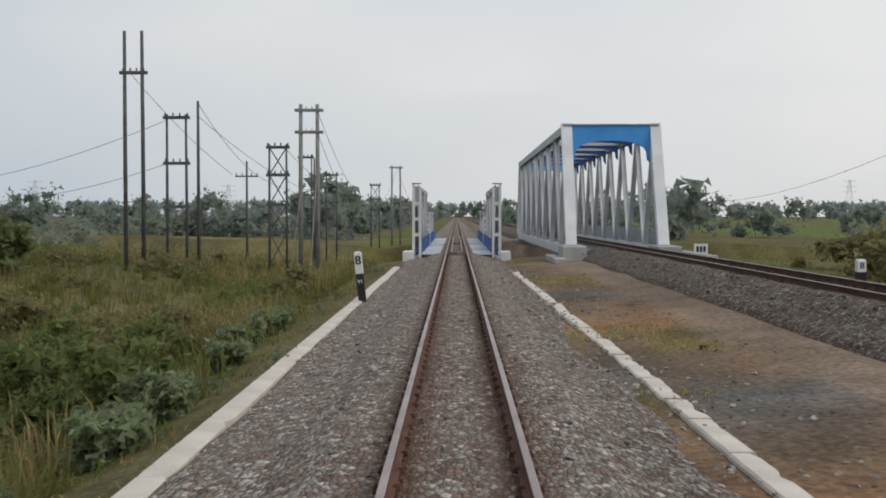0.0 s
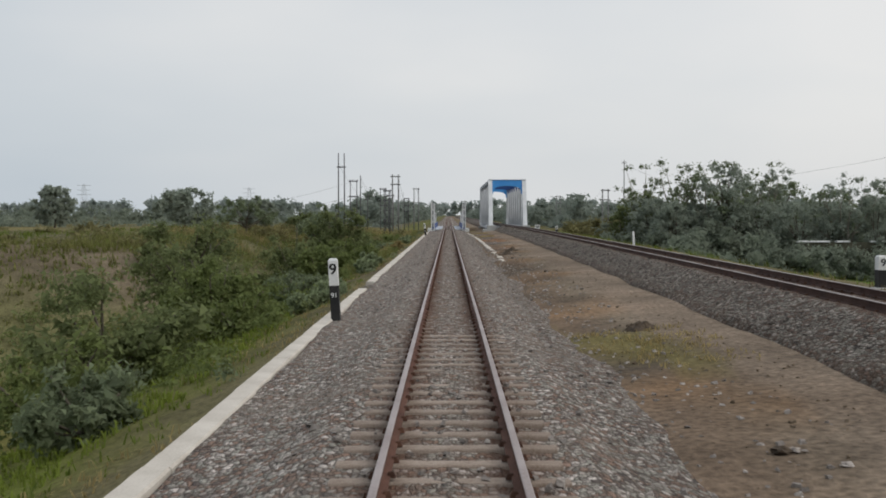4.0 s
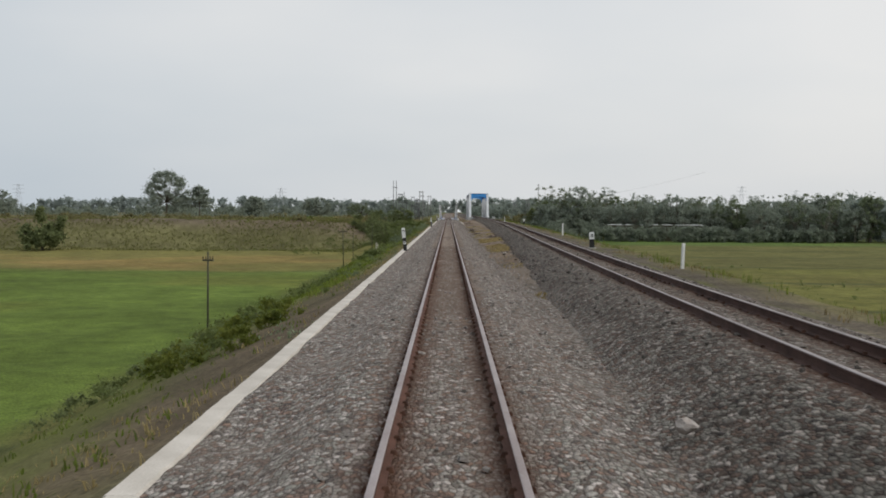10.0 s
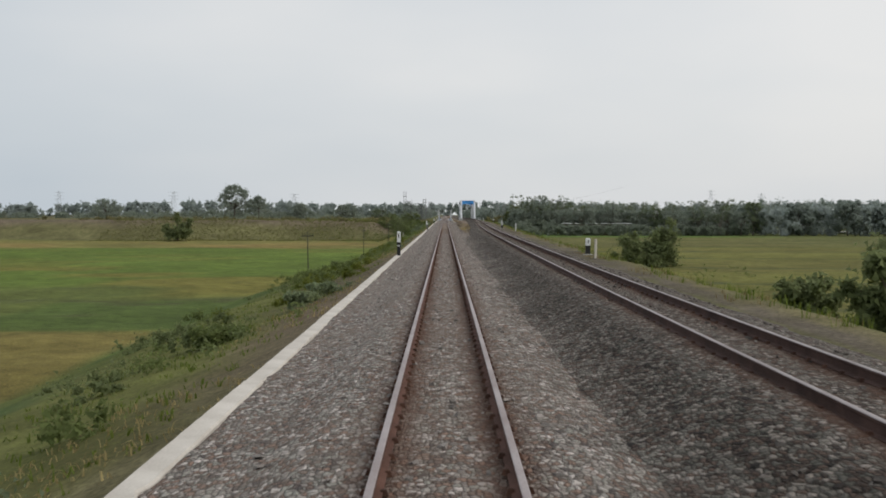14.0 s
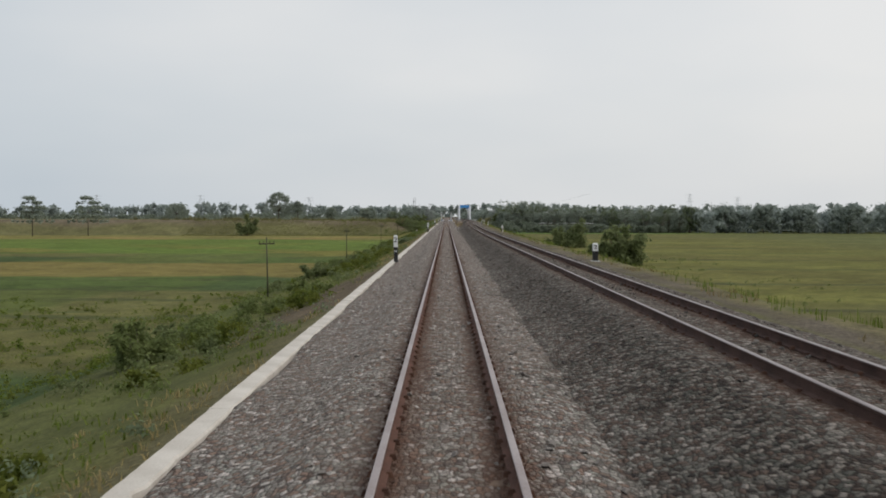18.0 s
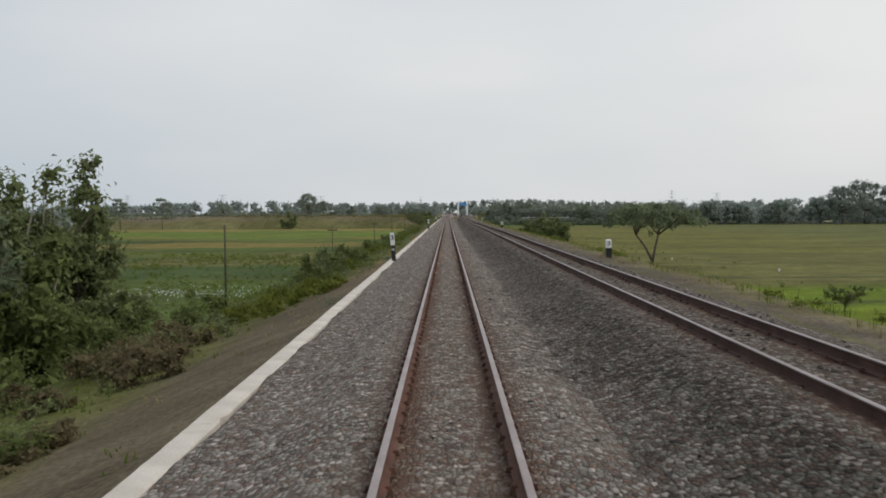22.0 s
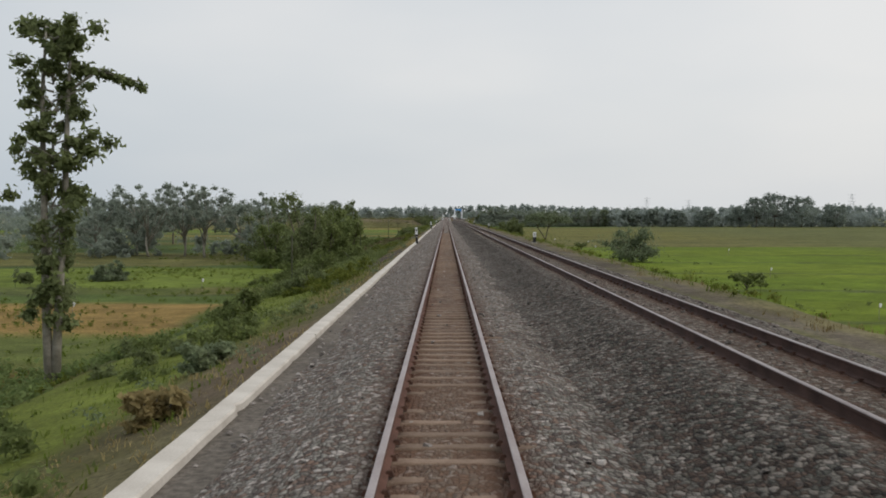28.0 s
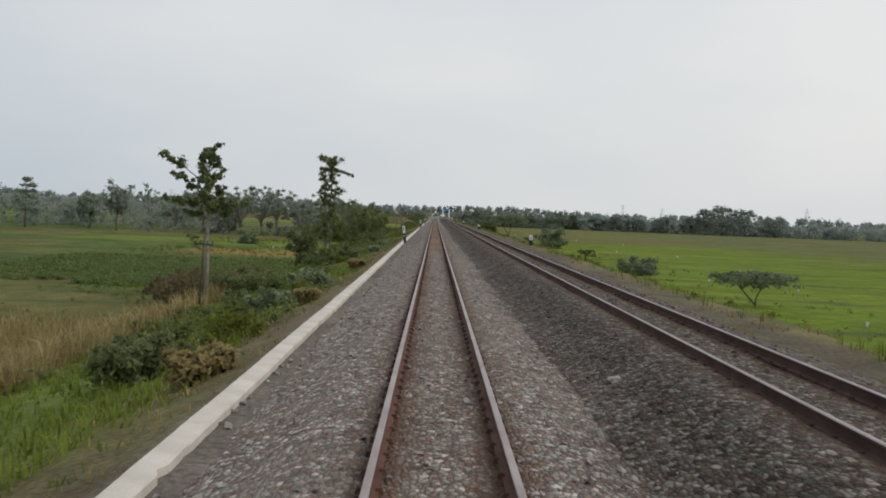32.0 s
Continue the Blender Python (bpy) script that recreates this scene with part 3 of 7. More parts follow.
    put(mid * sstep(0.3, 0.6, wavy(x, y, 2.4, 12.0)) * sstep(-20, -5, y), (0.12, 0.115, 0.11))
    put(mid * sstep(-4.0, -3.3, off) * sstep(-190, -165, y) * 0.85, (0.205, 0.158, 0.12))
    put(mid * (1 - sstep(-198, -174, y)) * 0.8, (0.175, 0.148, 0.124))
    return c


tint = plan_tint(GX, GY)
nx, ny = len(gx), len(gy)
quad = (np.arange(ny - 1)[:, None] * nx + np.arange(nx - 1)[None]).ravel()
ground_mesh = big_mesh("ground", np.stack([GX, GY, GZ], -1).reshape(-1, 3), np.stack([quad, quad + 1, quad + nx + 1, quad + nx], -1), GROUND, True)
layer = ground_mesh.color_attributes.new("tint", "FLOAT_COLOR", "POINT")
layer.data.foreach_set("color", np.concatenate([tint.reshape(-1, 3), np.ones((nx * ny, 1))], 1).astype(np.float32).ravel())
tagged(new("ground", ground_mesh), "flat paddy fields, grassy banks and bare earth", "ground", kind="structure")

river = Build().add([(-900, 60, -4.6), (900, 60, -4.6), (900, 100, -4.6), (-900, 100, -4.6)], [(0, 1, 2, 3)]).ob("water", WATER)
tagged(river, "still brown river water under the bridges", "river", kind="structure")


# ---- ballast ----
def stained(y):
    """Stretches of the main track where brown dust lies between the rails."""
    return np.clip(sstep(-700, -676, y) * (1 - sstep(-540, -520, y)) + 0.5 * sstep(-222, -205, y) * (1 - sstep(-100, -80, y)) + 0.15, 0, 1)


def ballast_sheet(name, label, mat, profile, centre, lift, y0, y1, step, amp):
    """A bed of crushed stone swept along a track: profile rows are (offset, height under the rail head)."""
    ys = np.arange(y0, y1 + step / 2, step)
    off = np.concatenate([np.linspace(a, b, max(2, int(abs(b - a) / 0.19)), endpoint=False) for (a, _), (b, _) in zip(profile[:-1], profile[1:])] + [[profile[-1][0]]])
    hz = np.interp(off, [p[0] for p in profile], [p[1] for p in profile])
    Y, O = np.meshgrid(ys, off, indexing="ij")
    near = sstep(-214, -186, Y)  # the beds stay narrower where bare earth lies between them
    if centre is flat:
        O2 = np.where(O > 1.25, 1.25 + (O - 1.25) * (1 - 0.32 * near), O)
    else:
        O2 = np.where(O < -0.85, -0.85 + (O + 0.85) * np.interp(Y, [-232, -208, -180, -166, -150, -130], [1.0, 0.76, 0.6, 0.46, 0.46, 0.64]), O)
    X = centre(Y) + O2 + 0.05 * np.sin(Y * 0.7 + O * 3) * (np.abs(O) > 1.8)
    Z = lift(Y) + hz[None] + amp * (RNG.random(Y.shape) - 0.5) + 0.02 * wavy(X, Y, 0.8, 1.0) + 0.018 * wavy(X, Y, 3.1, 5.0)
    if centre is flat:
        X += 0.3 * near * wavy(X, Y, 2.7, 4.0) * sstep(2.0, 3.3, O)
    else:
        Z += sstep(-240, -205, Y) * np.where(O < -0.85, -0.16 - 0.27 * (-0.85 - O) - 0.34 * sstep(1.6 + 1.1 * sstep(-195, -172, Y), 3.3, -O) - hz[None], 0.0)
        Z -= 0.05 * sstep(-574, -566, Y) * (1 - sstep(-530, -522, Y)) * (np.abs(O) < 1.4)
    if centre is flat:  # stones heap up against the kerb and spill over its edge; beside some stretches the sleeper ends lie bare
        Z += 0.075 * sstep(2.1, 2.5, -O) * (1 - sstep(2.74, 2.84, -O)) * sstep(-650, -590, Y) - 0.07 * sstep(1.9, 2.5, -O) * (1 - sstep(-650, -590, Y))
        bare = sstep(-262, -245, Y) * (1 - sstep(-192, -180, Y)) + sstep(-505, -495, Y) * (1 - sstep(-432, -420, Y))
        Z -= 0.032 * bare * sstep(0.62, 0.75, O) * (1 - sstep(1.0, 1.2, O))
        Z -= 0.03 * sstep(-184, -166, Y) * (1 - sstep(-84, -70, Y)) * sstep(0.62, 0.75, np.abs(O)) * (1 - sstep(1.0, 1.2, np.abs(O)))
    margin = np.clip((np.abs(O) - 1.3) / 0.6, 0, 1)
    Z += margin * (0.012 * wavy(X, Y, 0.33, 2.0) + 0.02 * wavy(X, Y, 1.3, 3.0))
    rust = np.exp(-((np.abs(O) - 0.5375) / 0.21) ** 2) * (0.95 + 0.35 * wavy(X, Y, 1.7))
    dusty = (np.abs(O) < 0.62) * stained(Y) * (0.85 + 0.3 * wavy(X, Y, 0.8)) * (1.0 if centre is flat else 0.25)
    n, m = Y.shape
    q = (np.arange(n - 1)[:, None] * m + np.arange(m - 1)[None]).ravel()
    me = big_mesh(name, np.stack([X, Y, Z], -1).reshape(-1, 3), np.stack([q, q + 1, q + m + 1, q + m], -1), mat, True)
    layer = me.color_attributes.new("rust", "FLOAT_COLOR", "POINT")
    rag = 0.30 * wavy(X, Y, 0.9, 6.0) + 0.35 * wavy(X, Y, 0.21, 3.0) + 0.2 * wavy(X, Y, 4.0, 8.0) + 0.5 * (RNG.random(Y.shape) - 0.5)
    if centre is flat:
        fresh = sstep(1.1, 2.9, O + rag) * (1 - sstep(-268, -206, Y + 16 * rag)) + 0.25 * sstep(1.4, 2.4, O + rag) + 0.34 * sstep(-700, -660, Y) * (1 - sstep(-560, -300, Y))
    else:
        fresh = (1 - 0.3 * sstep(-1.5, -0.7, O + 0.5 * rag)) * (0.64 - 0.24 * sstep(-330, -265, Y) + (0.36 + 0.24 * sstep(-330, -265, Y)) * np.maximum(sstep(-3.2, -1.6, O + 1.3 * rag), sstep(-226, -176, Y + 18 * rag))) * (0.66 + 0.34 * (1 - sstep(-260, -200, Y)))
    if centre is not flat:  # earth from the strip lies on the foot of the bed
        dusty = dusty + 0.35 * sstep(2.2, 3.2, -O - 1.1 * rag) * sstep(-222, -190, Y)
    rgba = np.stack([np.clip(rust, 0, 1), np.clip(fresh, 0, 1), np.clip(dusty, 0, 1), 1 + 0 * O], -1)
    layer.data.foreach_set("color", rgba.astype(np.float32).ravel())
    return tagged(new(name, me), label, "ballast", kind="structure"), off, hz


def flat(y):
    return 0.0 * np.asarray(y, float)


PROFILE_1 = [(-2.84, -0.66), (-2.72, -0.565), (-2.5, -0.545), (-1.75, -0.385), (-1.25, -0.20), (-0.75, -0.182), (-0.55, -0.225), (-0.4, -0.205), (0, -0.195), (0.4, -0.205), (0.55, -0.225), (0.75, -0.184), (1.25, -0.205), (1.9, -0.36), (2.7, -0.46), (3.3, -0.60)]
PROFILE_2 = [(-3.3, -0.86), (-2.9, -0.62), (-2.1, -0.43), (-1.3, -0.20), (-0.7, -0.145), (-0.52, -0.17), (0, -0.175), (0.52, -0.17), (0.7, -0.15), (1.25, -0.205), (2.2, -0.46), (3.2, -0.72)]
ballast_sheet("ballast_main", "grey crushed-stone ballast with brown stains", BALLAST_LIGHT, PROFILE_1, flat, flat, -790, 61, 0.48, 0.022)
ballast_sheet("ballast_second", "dark grey crushed-stone ballast, heaped higher", BALLAST_LIGHT, PROFILE_2, track2_x, track2_z, -790, 57, 0.48, 0.022)
ballast_sheet("ballast_beyond", "grey ballast beyond the river", BALLAST_LIGHT, PROFILE_1, flat, flat, 102, 900, 6, 0.02)
ballast_sheet("ballast_beyond_second", "dark ballast beyond the river", BALLAST_LIGHT, PROFILE_2, track2_x, track2_z, 98, 900, 6, 0.02)


def loose_stones(name, label, mat, profile, centre, lift, count, lo, hi, y0=-785, y1=58, small=0.016, large=0.042):
    """Loose crushed stones lying on a ballast bed."""
    block = np.array([(-1, -1, -0.4), (1, -1, -0.4), (1, 1, -0.4), (-1, 1, -0.4), (-0.7, -0.7, 0.55), (0.7, -0.7, 0.55), (0.7, 0.7, 0.55), (-0.7, 0.7, 0.55)], float)
    sides = np.array([(4, 5, 6), (4, 6, 7), (0, 1, 5), (0, 5, 4), (1, 2, 6), (1, 6, 5), (2, 3, 7), (2, 7, 6), (3, 0, 4), (3, 4, 7)])  # the buried underside is left out
    y = RNG.uniform(y0, y1, count)
    o = RNG.uniform(lo, hi, count)
    keep = np.abs(np.abs(o) - 0.5675) > 0.10
    if centre is flat and profile is not None:  # dust has buried most stones between the rails
        keep &= ~((np.abs(o) < 0.5) & (stained(y) > 0.4) & (RNG.random(count) > 0.12))
    y, o = y[keep], o[keep]
    k = len(y)
    if profile is None:
        z = ground_z(o, y)
    else:
        z = lift(y) + np.interp(o, [p[0] for p in profile], [p[1] for p in profile]) + 0.01
    size = RNG.uniform(small, large, (k, 1, 1)) * RNG.uniform(0.6, 1.3, (k, 1, 3))
    ang = RNG.uniform(0, 6.3, (k, 1))
    p = block[None] * size + RNG.uniform(-0.4, 0.4, (k, 8, 3)) * size
    tilt = RNG.uniform(-0.6, 0.6, (k, 1))
    px, pz = p[..., 0] * np.cos(tilt) - p[..., 2] * np.sin(tilt), p[..., 0] * np.sin(tilt) + p[..., 2] * np.cos(tilt)
    x2, y2 = px * np.cos(ang) - p[..., 1] * np.sin(ang), px * np.sin(ang) + p[..., 1] * np.cos(ang)
    verts = np.stack([x2 + (centre(y) + o)[:, None], y2 + y[:, None], pz + z[:, None]], -1).reshape(-1, 3)
    faces = (sides[None] + 8 * np.arange(k)[:, None, None]).reshape(-1, 3)
    tagged(new(name, big_mesh(name, verts, faces, mat)), label, "ballast stones", kind="stuff")


loose_stones("ballast_stones", "loose grey crushed stones on the ballast", STONE_LIGHT, PROFILE_1, flat, flat, 20000, -2.75, 3.2)
loose_stones("dark_ballast_stones", "loose dark crushed stones on the ballast", STONE_DARK, PROFILE_2, track2_x, track2_z, 13000, -2.3, 2.4)

loose_stones("earth_crumbs", "brown crumbs of earth strewn over the bare strip", EARTH_CRUMB, None, flat, flat, 3000, 2.7, 5.4, -200, 44, 0.008, 0.028)
loose_stones("strewn_ballast", "scattered grey stones on the bare strip", STONE_LIGHT, None, flat, flat, 3200, 2.3, 4.3, -200, 44, 0.012, 0.04)

# ---- rails, sleepers, fastenings ----
RAIL_FOOT = [(-0.07, -0.168), (0.07, -0.168), (0.07, -0.155), (0.012, -0.135), (0.012, -0.05), (0.034, -0.036), (0.034, -0.012), (-0.034, -0.012), (-0.034, -0.036), (-0.012, -0.05), (-0.012, -0.135), (-0.07, -0.155)]
RAIL_TOP = [(0.034, -0.012), (0.032, -0.004), (0.022, 0.0), (-0.022, 0.0), (-0.032, -0.004), (-0.034, -0.012)]


def swept(name, section, closed, mat, side, centre, lift, ys, parent):
    ys = np.asarray(ys, float)
    m, n = len(section), len(ys)
    cx, cz = centre(ys) + side, lift(ys)
    v = np.stack([np.add.outer(cx, [s[0] for s in section]), np.repeat(ys[:, None], m, 1), np.add.outer(cz, [s[1] for s in section])], -1).reshape(-1, 3)
    k = m if closed else m - 1
    f = [(r * m + i, r * m + (i + 1) % m, (r + 1) * m + (i + 1) % m, (r + 1) * m + i) for r in range(n - 1) for i in range(k)]
    o = new(name, big_mesh(name, v, f, mat))
    o.parent = parent
    return o


RAIL_Y = list(np.arange(-795, 110, 5.0)) + [150, 250, 400, 600, 900]
track_main = tagged(new("railway_track"), "rusty rails on dusty concrete sleepers in grey ballast", "railway track", "railway tracks", "structure")
track_second = tagged(new("railway_track"), "rusty rails on concrete sleepers in dark ballast", "railway track", "railway tracks", "structure")
for parent, centre, lift in ((track_main, flat, flat), (track_second, track2_x, track2_z)):
    for side in (-0.5675, 0.5675):
        web = swept("rail", RAIL_FOOT, True, RAIL_RUST if parent is track_main else RAIL_DARK, side, centre, lift, RAIL_Y, parent)
        head = swept("rail_head", RAIL_TOP, False, RAIL_HEAD if parent is track_main else RAIL_DULL, side, centre, lift, RAIL_Y, web)
        tagged(head, "worn paler running surface")

SL_PROFILE = [(-1.0, 0.12, -0.23), (-1.0, 0.095, -0.198), (-0.38, 0.095, -0.166), (-0.2, 0.088, -0.170), (0.2, 0.088, -0.170), (0.38, 0.095, -0.166), (1.0, 0.095, -0.198), (1.0, 0.12, -0.23)]


def sleeper_mesh(ends=0.0):
    """One cast sleeper; ends lifts its shoulders."""
    b = Build()
    pts, faces = [], []
    for x, w, z in SL_PROFILE[1:-1]:
        z += ends * (abs(x) > 0.9)
        pts += [(x, -w - 0.03, z - 0.12), (x, -w, z - 0.012), (x, -w + 0.012, z), (x, w - 0.012, z), (x, w, z - 0.012), (x, w + 0.03, z - 0.12)]
    for r in range(5):
        faces += [(6 * r + i, 6 * r + 6 + i, 6 * r + 7 + i, 6 * r + 1 + i) for i in range(5)]
    faces += [tuple(range(6)), tuple(reversed(range(30, 36)))]
    return b.add(pts, faces)


one = sleeper_mesh()
sl_mesh = one.mesh("sleeper", SLEEPER_BROWN)
sl_clear = sleeper_mesh(0.026).mesh("sleeper", SLEEPER)
SL_V, SL_F = np.array(one.v), one.f
SL_CLEAR = np.array(sleeper_mesh(0.03).v)


def clear_second(y):
    """Where the second track's sleeper ends lie clear of the ballast."""
    return sstep(-574, -566, y) * (1 - sstep(-530, -522, y))


def show_of(y):
    """How far a sleeper stands clear of the ballast along the main track."""
    clear = (0.35 * sstep(-222, -205, y) + 0.6 * sstep(-184, -164, y)) * (1 - sstep(-75, -66, y)) + 0.6 * sstep(-482, -474, y) * (1 - sstep(-462, -454, y)) + 0.88 * sstep(-708, -688, y) * (1 - sstep(-536, -520, y))
    return -0.036 + 0.049 * clear + 0.014 * wavy(0.0, y, 9.0) + 0.014 * wavy(0.0, y, 1.1)


rest_v, rest_f = [], []
quad_f = [f for f in SL_F if len(f) == 4]
for i in range(1330):
    y = -788 + 0.6 * i
    if y > 60.5:
        break
    if -206 < y < -72 or -660 < y < -590:
        o = new("sleeper", sl_clear if y > -300 else sl_mesh)
        o.parent = track_main
        o.matrix_basis = pose(random.uniform(-0.015, 0.015), y + random.uniform(-0.03, 0.03), show_of(y) - 0.03, 0, random.uniform(-0.5, 0.5), random.uniform(-0.9, 0.9))
    else:
        rest_f.append(np.array(quad_f) + len(SL_V) * len(rest_v))
        rest_v.append(SL_V + (random.uniform(-0.01, 0.01), y, show_of(y) - 0.03))
rest = tagged(new("sleepers", big_mesh("sleepers", np.concatenate(rest_v), np.concatenate(rest_f), SLEEPER_BROWN)), "half-buried concrete sleepers", kind="stuff")
rest.parent = track_main
rest_v, rest_f = [], []
for i in range(1420):
    y = -788 + 0.6 * i
    if y > 57:
        break
    rest_f.append(np.array(quad_f) + len(SL_V) * i)
    rest_v.append((SL_CLEAR if clear_second(y) > 0.5 else SL_V) + (float(track2_x(y)), y, 0.03 * float(clear_second(y)) + float(track2_z(y)) - 0.066 + 0.026 * float(wavy(3.0, y, 9.0)) + 0.01 * float(wavy(3.0, y, 1.1))))
rest = tagged(new("sleepers", big_mesh("sleepers", np.concatenate(rest_v), np.concatenate(rest_f), SLEEPER)), "half-buried concrete sleepers", kind="stuff")
rest.parent = track_second


def fastenings(parent, centre, lift, label):
    """Rusty spring clips and plates on both sides of each rail."""
    b = Build()
    b.add([(-0.04, -0.038, -0.175), (0.04, -0.038, -0.175), (0.04, 0.038, -0.175), (-0.04, 0.038, -0.175), (-0.022, -0.02, -0.128), (0.022, -0.02, -0.128), (0.022, 0.02, -0.128), (-0.022, 0.02, -0.128)],
          [(4, 5, 6, 7)] + [(i, (i + 1) % 4, 4 + (i + 1) % 4, 4 + i) for i in range(4)])
    v, f = np.array(b.v), np.array(b.f)
    allv, allf, k = [], [], 0
    for i in range(1410):
        y = -788 + 0.6 * i
        if y > 57:
            break
        for s in (-0.5675, 0.5675):
            for d in (-0.075, 0.075):
                allv.append(v * (1, random.uniform(0.8, 1.2), 1) + (float(centre(y)) + s + d, y + random.uniform(-0.02, 0.02), float(lift(y)) + random.uniform(-0.012, 0.008)))
                allf.append(f + len(v) * k)
                k += 1
    o = tagged(new("rail_fastenings", big_mesh("rail_fastenings", np.concatenate(allv), np.concatenate(allf), CLIP_RUST)), label, kind="stuff")
    o.parent = parent


fastenings(track_main, flat, flat, "rusty rail clips")
fastenings(track_second, track2_x, track2_z, "rusty rail clips")

# ---- kerbs ----
kerb_w = tagged(new("kerb"), "whitish concrete kerb along the ballast, chipped and partly broken", "kerb", "kerbs", "structure")
kerb_e = tagged(new("kerb"), "broken whitish concrete kerb beside bare earth", "kerb", "kerbs", "structure")


def kerb_piece(parent, x, y, length, z, wide=0.33, turn=0.0):
    """One cast length of kerb with chipped edges."""
    b = Build()
    n = max(2, int(length / 0.22))
    pts, faces = [], []
    for i in range(n + 1):
        yy = -length / 2 + length * i / n + (random.uniform(-0.015, 0.015) if i in (0, n) and length < 2.4 else 0)
        l, r = -wide / 2 + random.uniform(-0.005, 0.005), wide / 2 + random.uniform(-0.006, 0.005)
        if random.random() < (0.16 if length < 2.4 else 0.035):
            r -= random.uniform(0.02, 0.07)
        pts += [(l - 0.02, yy, -0.30), (l, yy, -0.025), (l + 0.025, yy, 0), (r - 0.025, yy, random.uniform(-0.0015, 0.0015)), (r, yy, -0.025), (r + 0.02, yy, -0.30)]
    for i in range(n):
        faces += [(6 * i + k, 6 * i + 6 + k, 6 * i + 7 + k, 6 * i + 1 + k) for k in range(5)]
    faces += [tuple(range(6)), tuple(reversed(range(6 * n, 6 * n + 6)))]
    o = b.add(pts, faces).ob("kerb_length", KERB, parent)
    o.matrix_basis = pose(x, y, z, random.uniform(-0.1, 0.1), random.uniform(-0.3, 0.3), turn + random.uniform(-0.05, 0.05))


y = 50.0
while y > -785:
    broken = (-26 > y > -57) or (-236 > y > -258) or (-374 > y > -396) or (-434 > y > -458) or random.random() < 0.02
    length = random.uniform(0.8, 2.2) if broken else random.uniform(3.2, 5.2)
    if -57.5 < y < -54.5:  # a length is missing here
        y = -59.3
    kerb_piece(kerb_w, float(np.interp(y, [-780, -720, -660, -560, -500, -400, -350, -300, -120, -70, 50], [-2.72, -2.76, -2.87, -2.84, -2.89, -2.9, -2.88, -2.82, -2.82, -2.88, -2.88])) + random.uniform(-0.012, 0.012), y - length / 2,
               length - (random.uniform(0.004, 0.02) if broken else 0.004), -0.45 - (random.uniform(0, 0.01) if broken else random.uniform(0, 0.004)), wide=0.31, turn=random.uniform(-0.35, 0.35) if broken else 0)
    y -= length + (random.uniform(0.1, 0.3) if broken and random.random() < 0.06 else 0)
y = 46.0
while y > -16:
    length = random.uniform(0.7, 2.6) if y < 24 else random.uniform(2.4, 4.0)
    kerb_piece(kerb_e, float(np.interp(y, [-50, 9, 22, 47], [2.95, 3.0, 2.85, 2.55])), y - length / 2, length - 0.03, -0.45 - random.uniform(0, 0.03), wide=0.3, turn=random.uniform(-2, 2))
    y -= length + (random.uniform(0.05, 0.3) if random.random() < 0.4 else 0.02)
for y, length, turn in ((-17.6, 1.5, 2), (-19.6, 1.7, -1), (-21.6, 1.2, 3), (-24.9, 1.1, -5), (-26.4, 0.9, 6), (-27.8, 1.0, -8), (-30.0, 1.3, 4), (-33.4, 2.1, -2), (-37.2, 2.6, 1)):
    kerb_piece(kerb_e, 2.97 + random.uniform(-0.05, 0.05), y, length, -0.455 - random.uniform(0, 0.03), wide=0.3, turn=turn)


# ---- distance posts ----
def lettering(text, size, mat, parent, at, name="number"):
    cu = bpy.data.curves.new("lettering", "FONT")
    cu.body, cu.size, cu.align_x, cu.align_y, cu.extrude, cu.resolution_u = text, size, "CENTER", "CENTER", 0.002, 4
    tmp = bpy.data.objects.new("lettering", cu)
    me = bpy.data.meshes.new_from_object(tmp)
    bpy.data.objects.remove(tmp)
    me.materials.clear()
    bold = bmesh.new()
    for k, shift in enumerate((-0.026, 0.0, 0.026)):  # painted strokes are broad
        n0 = len(bold.verts)
        bold.from_mesh(me)
        bold.verts.ensure_lookup_table()
        for v in bold.verts[n0:]:
            v.co += Vector((shift * size, 0, 0.0006 * k))
    bold.to_mesh(me)
    bold.free()
    me.materials.append(mat)
    o = new(name, me)
    o.parent = parent
    o.matrix_basis = pose(*at, 90, 0, 0)
    return o


